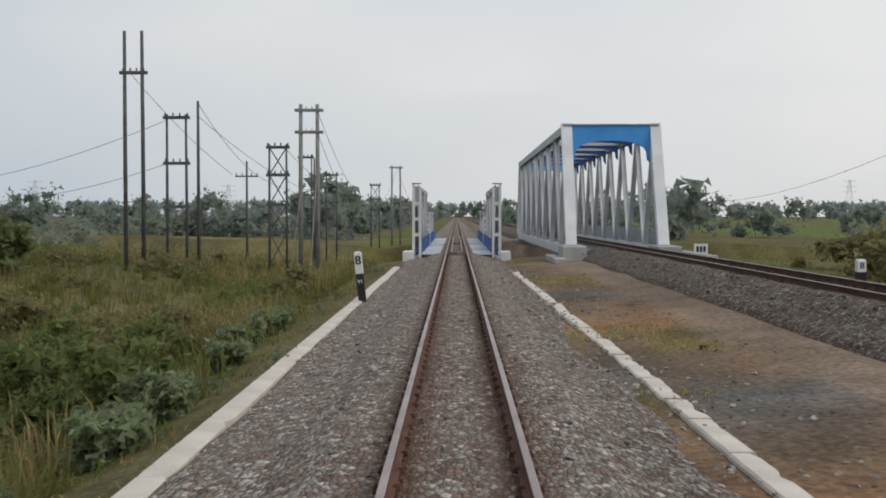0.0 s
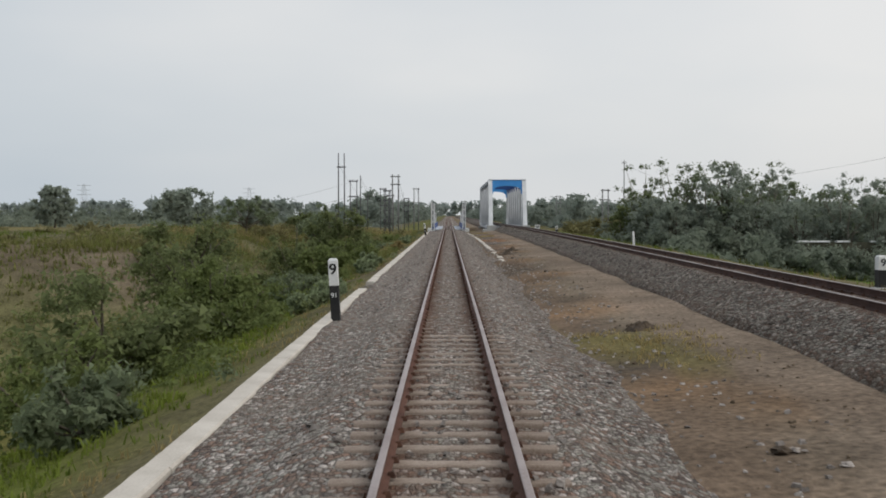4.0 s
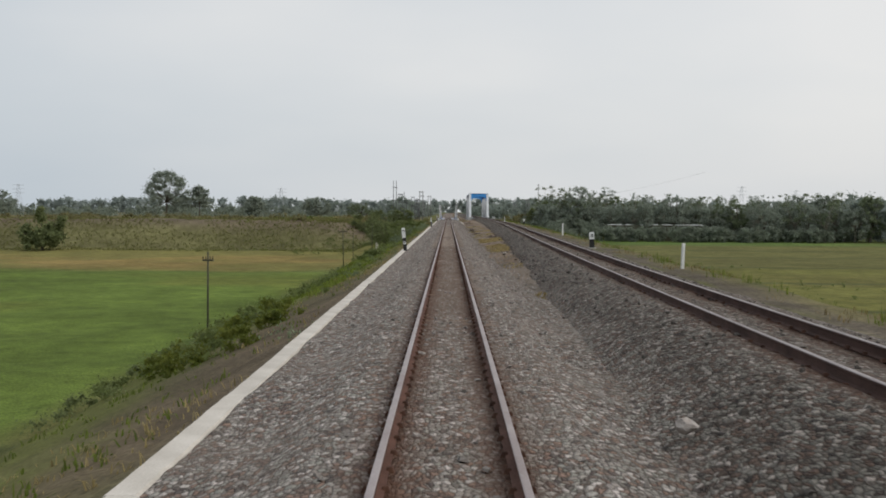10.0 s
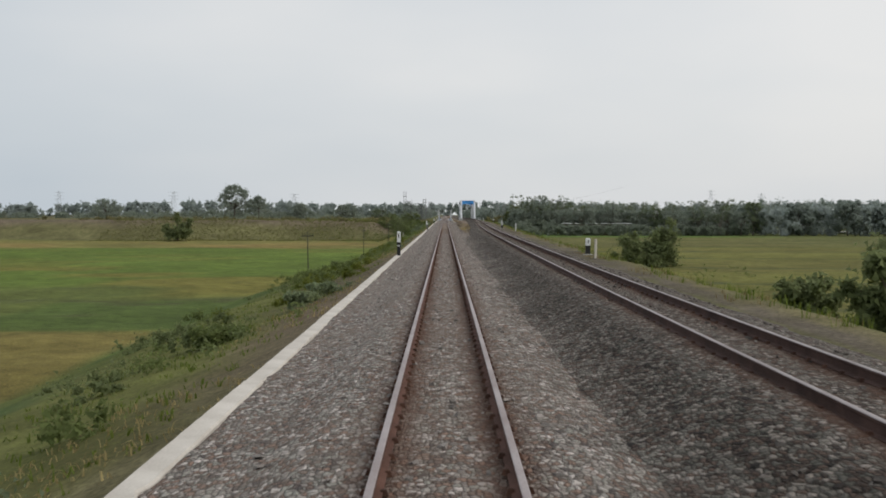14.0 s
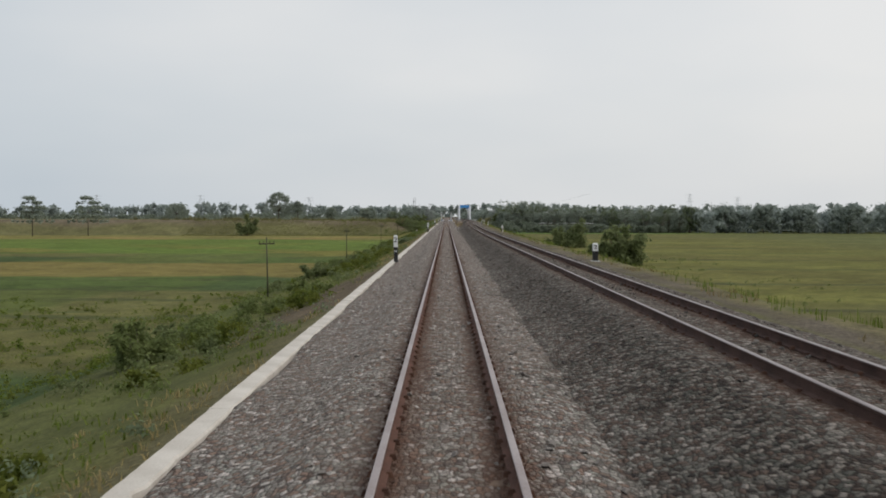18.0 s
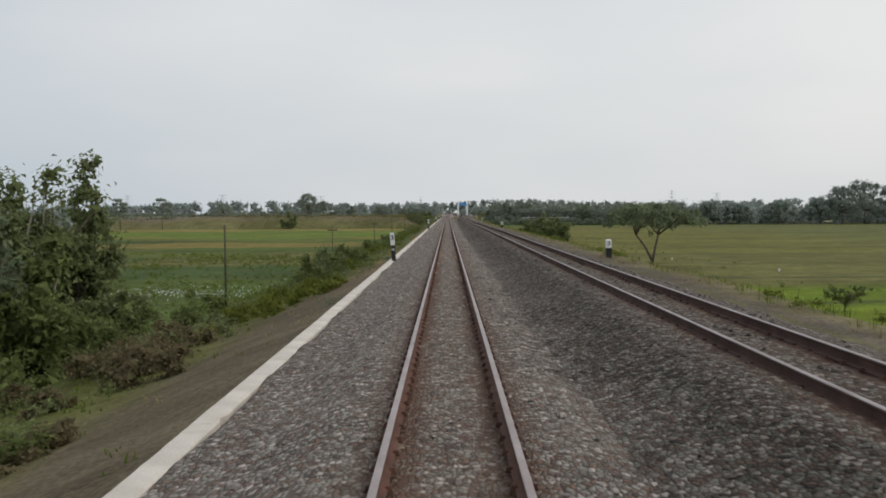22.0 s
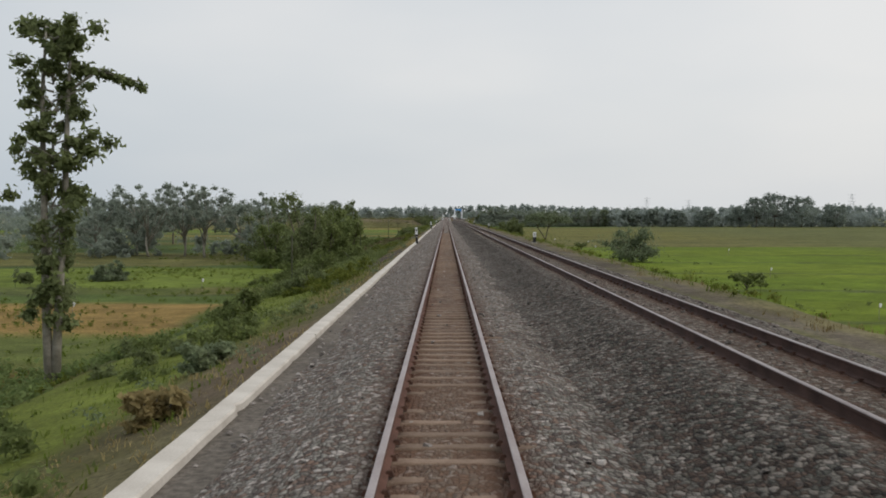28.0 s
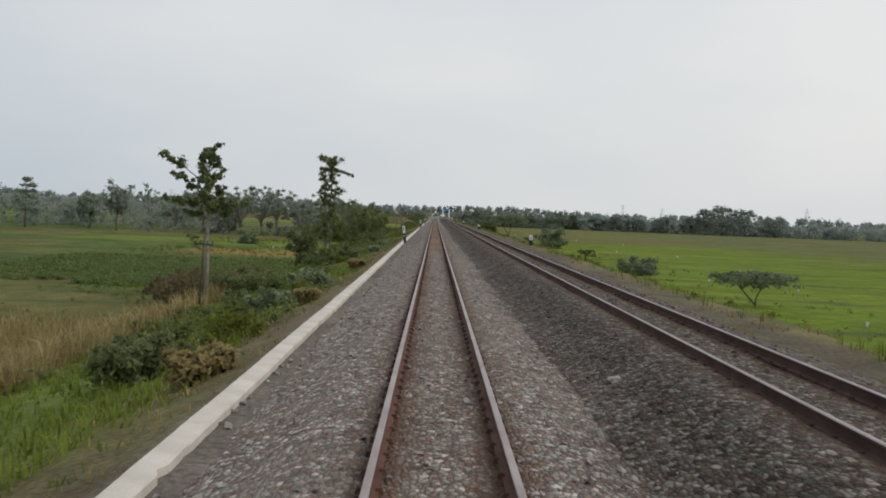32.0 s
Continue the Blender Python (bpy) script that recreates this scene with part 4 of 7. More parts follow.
def distance_post(x, y, z, big, small, tall, lean, wide=0.21, swapped=False):
    """A square concrete post: black below, white above, with its numbers facing down the line."""
    post = tagged(thing("distance_post", (x, y, z)), "leaning black and white concrete distance post beside the track" if tall > 1.1 else "short black and white concrete distance post on a grey base", "distance post", "distance posts")
    post.matrix_basis = pose(x, y, z, 0, lean, 0)
    h, s = wide / 2, tall * 0.56
    low = Build().box((-h, -h, -0.35), (h, h, s)).ob("lower_shaft", BLACK_PAINT, post, "black painted shaft")
    top = Build()
    top.add([(-h, -h, s), (h, -h, s), (h, h, s), (-h, h, s), (-h, -h, tall - 0.05), (h, -h, tall - 0.05), (h, h, tall - 0.05), (-h, h, tall - 0.05),
             (-h + 0.035, -h + 0.035, tall), (h - 0.035, -h + 0.035, tall), (h - 0.035, h - 0.035, tall), (-h + 0.035, h - 0.035, tall)],
            [(3, 2, 1, 0), (8, 9, 10, 11)] + [(i, (i + 1) % 4, 4 + (i + 1) % 4, 4 + i) for i in range(4)] + [(4 + i, 4 + (i + 1) % 4, 8 + (i + 1) % 4, 8 + i) for i in range(4)])
    high = top.ob("upper_shaft", WHITE_PAINT, post, "white painted top")
    if tall > 1.1:
        if swapped:
            lettering(small, 0.15, BLACK_PAINT, high, (0, -h - 0.003, tall * 0.86))
            lettering(big, 0.32, WHITE_PAINT, low, (0, -h - 0.003, s * 0.62))
        else:
            lettering(big, 0.36, BLACK_PAINT, high, (0, -h - 0.003, tall * 0.82))
            if big == "1":
                Build().beam((-0.008, -h - 0.004, tall * 0.82 + 0.118), (-0.062, -h - 0.004, tall * 0.82 + 0.07), 0.006, 0.034, (0, 0, 1)).ob("number_flag", BLACK_PAINT, high)
            lettering(small, 0.155, WHITE_PAINT, low, (0, -h - 0.003, s * 0.72))
    else:
        lettering(big, 0.3, BLACK_PAINT, high, (0, -h - 0.003, tall * 0.78))
        Build().box((-0.24, -0.2, -0.3), (0.24, 0.2, 0.03), 0.02).ob("base", CONCRETE, post, "grey concrete base")
    return post


for x, y, big, small, lean in ((-2.72, 30.0, "8", "91", -6), (-2.66, -69.5, "9", "91", -3), (-2.67, -170.0, "0", "92", -6.2), (-2.76, -267.8, "1", "92", 0.3), (-2.7, -369.0, "2", "92", -1), (-2.75, -466.3, "3", "92", -4), (-2.65, -568.0, "4", "92", -2.5), (-2.62, -667.8, "5", "92", -7.4)):
    distance_post(x, y, -0.48, big, small, 1.45, lean, swapped=big == "0")
for x, y, big in ((13.3, 34.5, "8"), (12.4, -64.0, "9"), (8.6, -172.5, "0"), (8.35, -268.8, "1"), (7.85, -369.6, "2"), (7.95, -467.9, "3"), (7.85, -569.4, "4"), (8.25, -667.2, "5")):
    distance_post(x, y, float(ground_z(x, y)), big, "", 0.95, random.uniform(-1.5, 1.5), 0.27)



# ---- the two bridges ----
def truss_bridge():
    """Through-truss bridge of the second track: pale end posts and chords, blue portals with an arched lower edge."""
    y0, y1, xl, xr, zb, zt = 58.3, 97.5, 6.08, 10.98, 0.1, 6.78
    br = tagged(thing("truss_bridge", (0, 0, 0)), "through-truss railway bridge, pale grey steel with bright blue portals", "railway bridge", "railway bridges")
    n = 14
    step = (y1 - y0) / n
    for x in (xl, xr):
        Build().channel((x, y0 - 1.6, zb), (x, y1 + 2.6, zb), 0.42, 0.5).ob("bottom_chord", STEEL_WHITE, br)
        Build().channel((x, y0, zt), (x, y1, zt), 0.42, 0.45).ob("top_chord", STEEL_GREY, br)
        for ya, yb in ((y0 - 2.7, y0), (y1 + 2.7, y1)):
            post = Build()
            post.beam((x, ya, 0.36), (x, yb, zt + 0.25), 0.58, 0.5, (0, 1, 0))
            post.ob("end_post", STEEL_WHITE, br, "broad pale end post")
        for i in range(n):
            a, b = (zb + 0.2, zt - 0.2) if i % 2 else (zt - 0.2, zb + 0.2)
            Build().channel((x, y0 + step * i, a), (x, y0 + step * (i + 1), b), 0.28, 0.22, 0.03, (0, 1, 0)).ob("diagonal", STEEL_PALE, br)
    for y in [y0 - 0.22, y1 + 0.22] + [y0 + step * i for i in (2, 4, 6, 8, 10, 12)]:
        portal = y < y0 or y > y1
        d = 0.14 if portal else 0.1
        xa, xb = xl + 0.29, xr - 0.29
        foot, rise = (5.1, 1.05) if portal else (5.85, 0.6)
        arch = [(xa, foot - 0.2), (xa + 0.16, foot)]
        arch += [(xa + 0.16 + (xb - xa - 0.32) * (0.5 - 0.5 * math.cos(math.pi * k / 14)), foot + rise * math.sin(math.pi * k / 14) ** (0.55 if portal else 0.4)) for k in range(1, 14)]
        arch += [(xb - 0.16, foot), (xb, foot - 0.2)]
        pts, faces, m = [], [], len(arch)
        for yy in (y - d / 2, y + d / 2):
            pts += [(x, yy, z) for x, z in arch] + [(x, yy, zt + (0.22 if portal else -0.16)) for x, z in arch]
        for k in range(m - 1):
            faces += [(k, k + 1, m + k + 1, m + k), (3 * m + k, 3 * m + k + 1, 2 * m + k + 1, 2 * m + k), (2 * m + k, 2 * m + k + 1, k + 1, k), (m + k, m + k + 1, 3 * m + k + 1, 3 * m + k)]
        if not portal:
            Build().add(pts, faces).ob("sway_frame", DEEP_BLUE, br, "deep blue arched sway frame")
            continue
        Build().add(pts, faces).ob("portal_panel", STEEL_BLUE, br, "bright blue portal with arched lower edge")
        Build().box((xl - 0.2, y - 0.16, zt + 0.22), (xr + 0.2, y + 0.16, zt + 0.28)).ob("portal_cap", STEEL_GREY, br)
    for i in range(2, n, 2):
        y = y0 + step * i
        Build().channel((xl, y, zt), (xr, y, zt), 0.24, 0.3).ob("top_strut", STEEL_PALE, br)
    for i in range(0, n, 2):
        a, b = (xl, xr) if i % 4 else (xr, xl)
        Build().beam((a, y0 + step * i, zt), (b, y0 + step * (i + 2), zt), 0.12, 0.12).ob("top_lateral", STEEL_GREY, br)
    for i in range(n + 1):
        y = y0 + step * i
        Build().channel((xl, y, -0.15), (xr, y, -0.15), 0.3, 0.5).ob("cross_girder", STEEL_GREY, br)
    for x in (8.03, 9.17):
        Build().channel((x, y0 - 1.2, 0.08), (x, y1 + 1.2, 0.08), 0.28, 0.32).ob("stringer", STEEL_GREY, br)
    k = 0
    while 57.5 + 0.62 * k < 98.5:
        y = 57.5 + 0.62 * k
        Build().box((7.55, y - 0.1, 0.245), (9.65, y + 0.1, 0.262 - 0.01), 0.002).ob("bridge_sleeper", MAST_DARK, br)
        k += 1
    rail_x = xr + 0.5
    for z in (0.75, 1.2):
        Build().tube([(rail_x, y0 - 1, z), (rail_x, y1, z)], [0.025, 0.025], 6).ob("handrail", STEEL_GREY, br)
    for i in range(14):
        Build().tube([(rail_x, y0 - 1 + i * 3.0, 0.2), (rail_x, y0 - 1 + i * 3.0, 1.22)], [0.025, 0.025], 6).ob("handrail_post", STEEL_GREY, br)
    for i in range(13):
        Build().box((rail_x - 0.01, y0 - 0.95 + i * 3.0, 0.25), (rail_x + 0.01, y0 + 1.95 + i * 3.0, 1.12)).ob("railing_panel", STEEL_GREY, br, "grey railing panel")
    return br


truss_bridge()
for x0, x1, y0, y1, z1 in ((5.5, 6.7, 53.8, 56.6, 0.42), (10.35, 11.6, 53.8, 56.6, 0.42), (6.7, 10.35, 56.6, 62.6, -0.28), (5.55, 11.7, 97.6, 100.5, -0.25)):
    tagged(Build().box((x0, y0, -7.0), (x1, y1, z1), 0.05).ob("abutment", CONCRETE), "pale weathered concrete bridge abutment", "abutment", "abutments")
for x0, x1, y0, y1, z1 in ((4.9, 5.5, 52.0, 58.0, -0.15), (12.0, 12.5, 50.0, 57.0, 0.1)):
    tagged(Build().box((x0, y0, -1.6), (x1, y1, z1), 0.04).ob("wing_wall", CONCRETE), "pale weathered concrete wing wall", "wing wall", "wing walls")
plate = tagged(thing("bridge_sign", (12.6, 54.0, -0.5)), "small white number plate on a post beside the bridge", "sign")
Build().tube([(0, 0, -0.2), (0, 0, 0.75)], [0.03, 0.03]).ob("post", STEEL_GREY, plate)
Build().box((-0.35, -0.02, 0.5), (0.35, 0.02, 1.05)).ob("plate", WHITE_PAINT, plate)
for k in (-0.18, 0.0, 0.18):
    Build().box((k - 0.06, -0.028, 0.62), (k + 0.06, -0.021, 0.92)).ob("dark_bar", BLACK_PAINT, plate)


def pony_truss(y0, y1, top):
    """Open-topped truss span of the main track, white with deep blue lower panels."""
    br = tagged(thing("pony_truss_bridge", (0, 0, 0)), "open-topped truss railway bridge, white steel with deep blue parapets", "railway bridge", "railway bridges")
    n = max(4, round((y1 - y0) / 3.4))
    st = (y1 - y0) / n
    for x in (-2.38, 2.38):
        s = 1 if x > 0 else -1
        Build().channel((x, y0, -0.5), (x, y1, -0.5), 0.34, 0.4).ob("bottom_chord", STEEL_WHITE, br)
        Build().channel((x, y0, top), (x, y1, top), 0.3, 0.26).ob("top_chord", STEEL_GREY, br)
        Build().box((min(x - s * 0.34, x + s * 0.2), y0 - 0.1, top + 0.16), (max(x - s * 0.34, x + s * 0.2), y0 + 0.12, top + 0.22)).ob("end_cap", MAST_DARK, br, "dark cap on the end frame")
        Build().beam((x + s * 0.1, y0, -0.75), (x + s * 0.1, y0, top + 0.16), 0.15, 0.22, (0, 1, 0)).ob("end_post", WHITE_PAINT, br, "white end post")
        Build().beam((x - s * 0.28, y0, -0.75), (x - s * 0.28, y0, top - 0.02), 0.13, 0.2, (0, 1, 0)).ob("inner_post", WHITE_PAINT, br, "white inner post")
        Build().box((min(x + s * 0.02, x - s * 0.21), y0 - 0.04, top - 1.15), (max(x + s * 0.02, x - s * 0.21), y0 + 0.04, top - 0.05)).ob("end_plate", STEEL_GREY, br, "dark grey end plate")
        for z in (0.0, 0.9, 1.8, top - 0.95):
            Build().beam((x + s * 0.02, y0 + 0.02, z), (x - s * 0.21, y0 + 0.02, z), 0.16, 0.2).ob("batten", DEEP_BLUE if z == 0.0 else WHITE_PAINT, br)
        for i in range(1, n + 1):
            y = y0 + st * i
            Build().channel((x, y, -0.3), (x, y, top - 0.15), 0.26, 0.22, 0.03, (0, 1, 0)).ob("vertical", STEEL_WHITE, br)
        for i in range(n):
            a, b = (-0.35, top - 0.1) if i % 2 else (top - 0.1, -0.35)
            Build().channel((x, y0 + st * i, a), (x, y0 + st * (i + 1), b), 0.22, 0.2, 0.03, (0, 1, 0)).ob("diagonal", STEEL_GREY, br)
        for i in range(n):
            Build().box((x - s * 0.3 - 0.03, y0 + st * i + 0.08, -0.3), (x - s * 0.3 + 0.03, y0 + st * (i + 1) - 0.08, 0.62)).ob("parapet_panel", DEEP_BLUE, br, "deep blue parapet panel")
        for i in range(int((y1 - y0) / 1.2)):
            Build().box((min(x - s * 0.35, s * 0.95), y0 + i * 1.2 + 0.03, -0.26), (max(x - s * 0.35, s * 0.95), y0 + i * 1.2 + 1.17, -0.2)).ob("walkway_plate", DECK_PAINT, br, "pale blue walkway plate")
    for i in range(n + 1):
        Build().channel((-2.3, y0 + st * i, -0.62), (2.3, y0 + st * i, -0.62), 0.3, 0.4).ob("cross_girder", STEEL_GREY, br)
    for x in (-0.5675, 0.5675):
        Build().channel((x, y0, -0.40), (x, y1, -0.40), 0.28, 0.16).ob("stringer", STEEL_GREY, br)
    k = 0
    while y0 + 0.3 + 0.6 * k < y1:
        Build().box((-0.95, y0 + 0.2 + 0.6 * k, -0.31), (0.95, y0 + 0.42 + 0.6 * k, -0.172), 0.01).ob("bridge_sleeper", SLEEPER, br)
        k += 1
    for x in (-0.3, 0.3):
        Build().beam((x, y0 - 1.6, -0.08), (x, y1, -0.08), 0.065, 0.14).ob("guard_rail", RAIL_HEAD, br, "pale worn guard rail")
        Build().beam((x, y0 - 1.6, -0.08), (0, y0 - 2.4, -0.1), 0.065, 0.13).ob("guard_rail_nose", RAIL_HEAD, br)
    return br


pony_truss(60.0, 80.0, 3.64)
pony_truss(81.0, 101.5, 2.2)
for y0, y1, z1 in ((58.6, 59.9, -0.72), (79.4, 81.6, -0.85), (101.2, 103.5, -0.72)):
    tagged(Build().box((-3.1, y0, -7.0), (3.1, y1, z1), 0.05).ob("pier", CONCRETE), "pale concrete bridge pier", "pier", "piers")
for x in (-2.75, 2.75):
    tagged(Build().box((x - 0.28, 58.4, -1.4), (x + 0.28, 59.7, 0.0), 0.05).ob("parapet_block", WHITE_PAINT), "white painted concrete block at the bridge end", "parapet block", "parapet blocks")


# ---- masts, poles and cables ----
def h_mast(x, y, base, top, gap, bars, radius, mat, lattice=False, label="tall twin-pole telegraph mast of dark steel"):
    """Two upright poles with cross bars, for old line wires."""
    m = tagged(thing("twin_pole_mast", (x, y, base)), label, "telegraph mast", "telegraph masts")
    h = top - base
    for s in (-1, 1):
        Build().tube([(s * gap / 2, 0, -0.6), (s * gap / 2, 0, h * 0.5), (s * gap / 2 * 0.97, 0, h)], [radius, radius * 0.9, radius * 0.72], 8).ob("pole", mat, m, smooth=True)
    for z in bars:
        bar = Build().box((-gap / 2 - radius * 2.2, -radius * 0.9, z - base - 0.07), (gap / 2 + radius * 2.2, radius * 0.9, z - base + 0.07)).ob("cross_bar", mat, m)
        for s in (-1, -0.3, 0.3, 1):
            Build().tube([(s * gap / 2 * 1.15, 0, z - base + 0.07), (s * gap / 2 * 1.15, 0, z - base + 0.16), (s * gap / 2 * 1.15, 0, z - base + 0.22)], [0.03, 0.045, 0.02], 6).ob("insulator", WHITE_PAINT if mat is MAST_GREY else MAST_DARK, bar)
    if lattice:
        zs = [0.2] + [z - base for z in sorted(bars)]
        for a, b in zip(zs[:-1], zs[1:]):
            for s in (-1, 1):
                Build().beam((s * gap / 2, 0, a), (-s * gap / 2, 0, b), 0.05, 0.05, (0, 1, 0)).ob("brace", mat, m)
    return m


h_mast(-14.4, 46.5, -0.55, 10.2, 0.80, (8.35,), 0.10, MAST_DARK)
h_mast(-12.9, 48.0, -0.55, 6.65, 0.9, (6.5, 4.4, 2.4), 0.075, MAST_DARK, label="twin-pole telegraph mast with three cross bars")
h_mast(-8.4, 49.0, -0.55, 5.35, 0.82, (5.2, 3.9, 2.5, 1.2), 0.065, MAST_DARK, True, "dark lattice telegraph mast with crossed braces")
h_mast(-7.45, 52.7, -0.65, 7.6, 0.86, (7.3, 6.2), 0.13, MAST_GREY, label="grey concrete twin-pole telegraph mast")
h_mast(-6.2, 107.0, -0.8, 7.1, 0.87, (6.9,), 0.12, MAST_GREY, label="grey concrete twin-pole telegraph mast")
h_mast(-7.8, 100.0, -0.9, 5.0, 0.8, (4.9, 3.6, 2.5), 0.065, MAST_DARK, True, "dark lattice telegraph mast with crossed braces")
h_mast(-10.4, 72.0, -0.9, 6.2, 0.8, (6.0, 3.4), 0.07, MAST_DARK, label="twin-pole telegraph mast with two cross bars")
h_mast(-9.6, 80.0, -0.9, 5.3, 0.8, (5.1, 3.0), 0.07, MAST_DARK, label="twin-pole telegraph mast with two cross bars")
h_mast(21.6, 50.0, -0.65, 5.5, 0.8, (5.3, 4.0), 0.11, MAST_GREY, label="grey concrete twin-pole telegraph mast")
h_mast(23.0, 125.0, -2.2, 6.0, 0.8, (5.7, 4.3), 0.11, MAST_GREY, label="grey concrete twin-pole telegraph mast")


def single_pole(x, y, base, top, radius, mat, arm=0.0, lean=0.0, label="slender dark iron line pole", arm_at=0.4):
    p = tagged(thing("line_pole", (x, y, base)), label, "line pole", "line poles")
    p.matrix_basis = pose(x, y, base, 0, lean, 0)
    h = top - base
    Build().tube([(0, 0, -0.5), (0, 0, h * 0.5), (0, 0, h)], [radius, radius * 0.85, radius * 0.7], 8).ob("shaft", mat, p, smooth=True)
    if arm:
        bar = Build().box((-arm / 2, -0.035, h - arm_at - 0.04), (arm / 2, 0.035, h - arm_at + 0.04)).ob("cross_arm", mat, p)
        for k in (-0.45, -0.2, 0.2, 0.45):
            Build().tube([(k * arm, 0, h - arm_at + 0.04), (k * arm, 0, h - arm_at + 0.13), (k * arm, 0, h - arm_at + 0.19)], [0.02, 0.035, 0.015], 6).ob("insulator", POLE_DARK, bar)
    return p


single_pole(-12.0, 48.4, -0.55, 7.3, 0.09, MAST_DARK, label="tall single dark telegraph pole")
single_pole(-11.8, 58.6, -0.6, 5.05, 0.08, MAST_DARK, 1.3, label="dark telegraph pole with a cross arm", arm_at=0.85)
single_pole(-9.0, 66.0, -0.6, 5.6, 0.08, MAST_DARK, label="tall single dark telegraph pole")
single_pole(25.0, 55.0, -0.7, 9.7, 0.09, MAST_GREY, 0.7, label="tall grey pole with a short arm")
for a, b in (((-6.75, 45.2, 3.0), (-7.25, 44.6, -1.3)), ((-6.05, 45.6, 4.9), (-6.3, 44.2, -1.4))):
    stay = Build().tube([a, b], [0.03, 0.035], 6).ob("stay_bar", MAST_GREY)
    tagged(stay, "thin leaning grey stay bar below the mast", "stay", "mast stays")
for x, y, arm, lean in ((-12.2, -10.3, 0, 0.5), (-11.4, -44.0, 0, -0.5), (-11.3, -80.0, 0, 0.3), (-12.9, -93.6, 0, 0.3), (-10.8, -127.4, 0.95, -1.2), (-11.15, -186.8, 0.5, 0.3), (-11.3, -243.8, 0.95, -0.6),
                        (-11.3, -306.5, 0.6, 0), (-11.2, -359.4, 1.0, -1.0), (-11.3, -417.0, 0.95, -0.4), (-11.3, -525.0, 0, 0.6), (-11.3, -586.0, 0, 0.4), (-11.2, -646.5, 0.7, 0.0), (-11.2, -708.0, 0.9, 2.6)):
    z = float(ground_z(x, y))
    single_pole(x, y, z, z + 4.2 if -200 < y < -70 else max(z + 3.75, 0.3), 0.055, POLE_DARK, arm, lean)
single_pole(-10.6, -469.8, float(ground_z(-10.6, -469.8)), 1.45, 0.06, POLE_DARK, 0.0, -0.3, "tall slender dark iron line pole")
for x, y, h in ((10.3, -141.0, 1.1), (8.15, -273.3, 1.05), (9.2, -194.0, 1.0), (11.0, -32.0, 1.1), (-9.0, -104.0, 1.2), (-9.4, -96.0, 1.0)):
    z = float(ground_z(x, y))
    o = Build().box((-0.05, -0.05, -0.3), (0.05, 0.05, h), 0.015).ob("marker_stake", WHITE_PAINT if x > 8.5 else KERB)
    o.matrix_basis = pose(x, y, z, random.uniform(-3, 3), random.uniform(-3, 3), 20)
    tagged(o, "slim white marker stake in the grass", "marker stake", "marker stakes")


def cable(a, b, sag, radius=0.013):
    pts = [Vector(a).lerp(Vector(b), k / 14) - Vector((0, 0, sag * 4 * (k / 14) * (1 - k / 14))) for k in range(15)]
    tagged(Build().tube(pts, [radius] * 15, 5).ob("overhead_cable", WIRE), "thin sagging overhead cable between masts", "cable", "overhead cables")


for a, b, s in (((-14.6, 46.5, 8.4), (-12.6, 58.6, 4.3), 0.3), ((-12.0, 48.4, 7.2), (-11.3, 58.6, 4.3), 0.3), ((-12.0, 48.4, 6.6), (-9.0, 66, 3.4), 0.4), ((-13.3, 48, 6.4), (-34, 60, 3.4), 0.8), ((-13.3, 48, 4.4), (-30, 58, 2.8), 0.7),
                ((-11.3, 58.6, 4.3), (-8.8, 72, 3.3), 0.4), ((-7.0, 52.7, 7.2), (-6.1, 107, 6.8), 4.2), ((-7.0, 52.7, 6.1), (-7.4, 100, 4.8), 3.0), ((-8.0, 49, 5.1), (-7.4, 72, 3.6), 0.5), ((-6.0, 107, 6.8), (-5.6, 190, 5.0), 3.0),
                ((21.6, 50, 5.2), (60, 10, 11.5), 1.6), ((21.2, 50, 5.2), (22.8, 125, 5.6), 2.2), ((25, 55, 9.2), (60, 130, 9.0), 2.0)):
    cable(a, b, s)


# ---- plants ----
def leaf_cloud(centres, radii, counts, size, flat_k=0.75, droop=0.0, reach=1.55):
    """Arrays of small folded leaves scattered in ragged clumps."""
    c = np.repeat(np.asarray(centres, float), counts, 0)
    r = np.repeat(np.asarray(radii, float), counts, 0)
    n = len(c)
    d = RNG.normal(size=(n, 3))
    d /= np.linalg.norm(d, axis=1, keepdims=True) + 1e-9
    rad = np.abs(RNG.normal(0, 0.62, n)) + 0.12
    rad = np.where(rad > reach, reach * RNG.uniform(0.4, 1.0, n), rad)
    p = c + d * (rad * r)[:, None] * (1, 1, flat_k)
    p[:, 2] -= droop * RNG.random(n) * np.minimum(r, 1.0)
    # blades turn outwards and up to the light
    face = 0.75 * d + 0.6 * RNG.normal(size=(n, 3)) + (0, 0, 0.45)
    face /= np.linalg.norm(face, axis=1, keepdims=True) + 1e-9
    a = np.cross(face, RNG.normal(size=(n, 3)))
    a /= np.linalg.norm(a, axis=1, keepdims=True) + 1e-9
    b = np.cross(face, a)
    s = size * RNG.uniform(0.55, 1.35, (n, 1))
    return np.stack([p - a * s, p + a * s * 0.55 - b * s * 0.6, p + a * s * 0.75 + b * s * 0.5], 1)


def leaf_mesh(name, v, mat):
    return big_mesh(name, v.reshape(-1, 3), np.arange(v.shape[0] * v.shape[1]).reshape(-1, v.shape[1]), mat)


def limb_path(a, b, bend, n=5):
    a, b = Vector(a), Vector(b)
    k = Vector((random.uniform(-1, 1), random.uniform(-1, 1), random.uniform(-0.3, 0.6))) * bend
    return [a.lerp(b, i / (n - 1)) + k * math.sin(math.pi * i / (n - 1)) for i in range(n)]


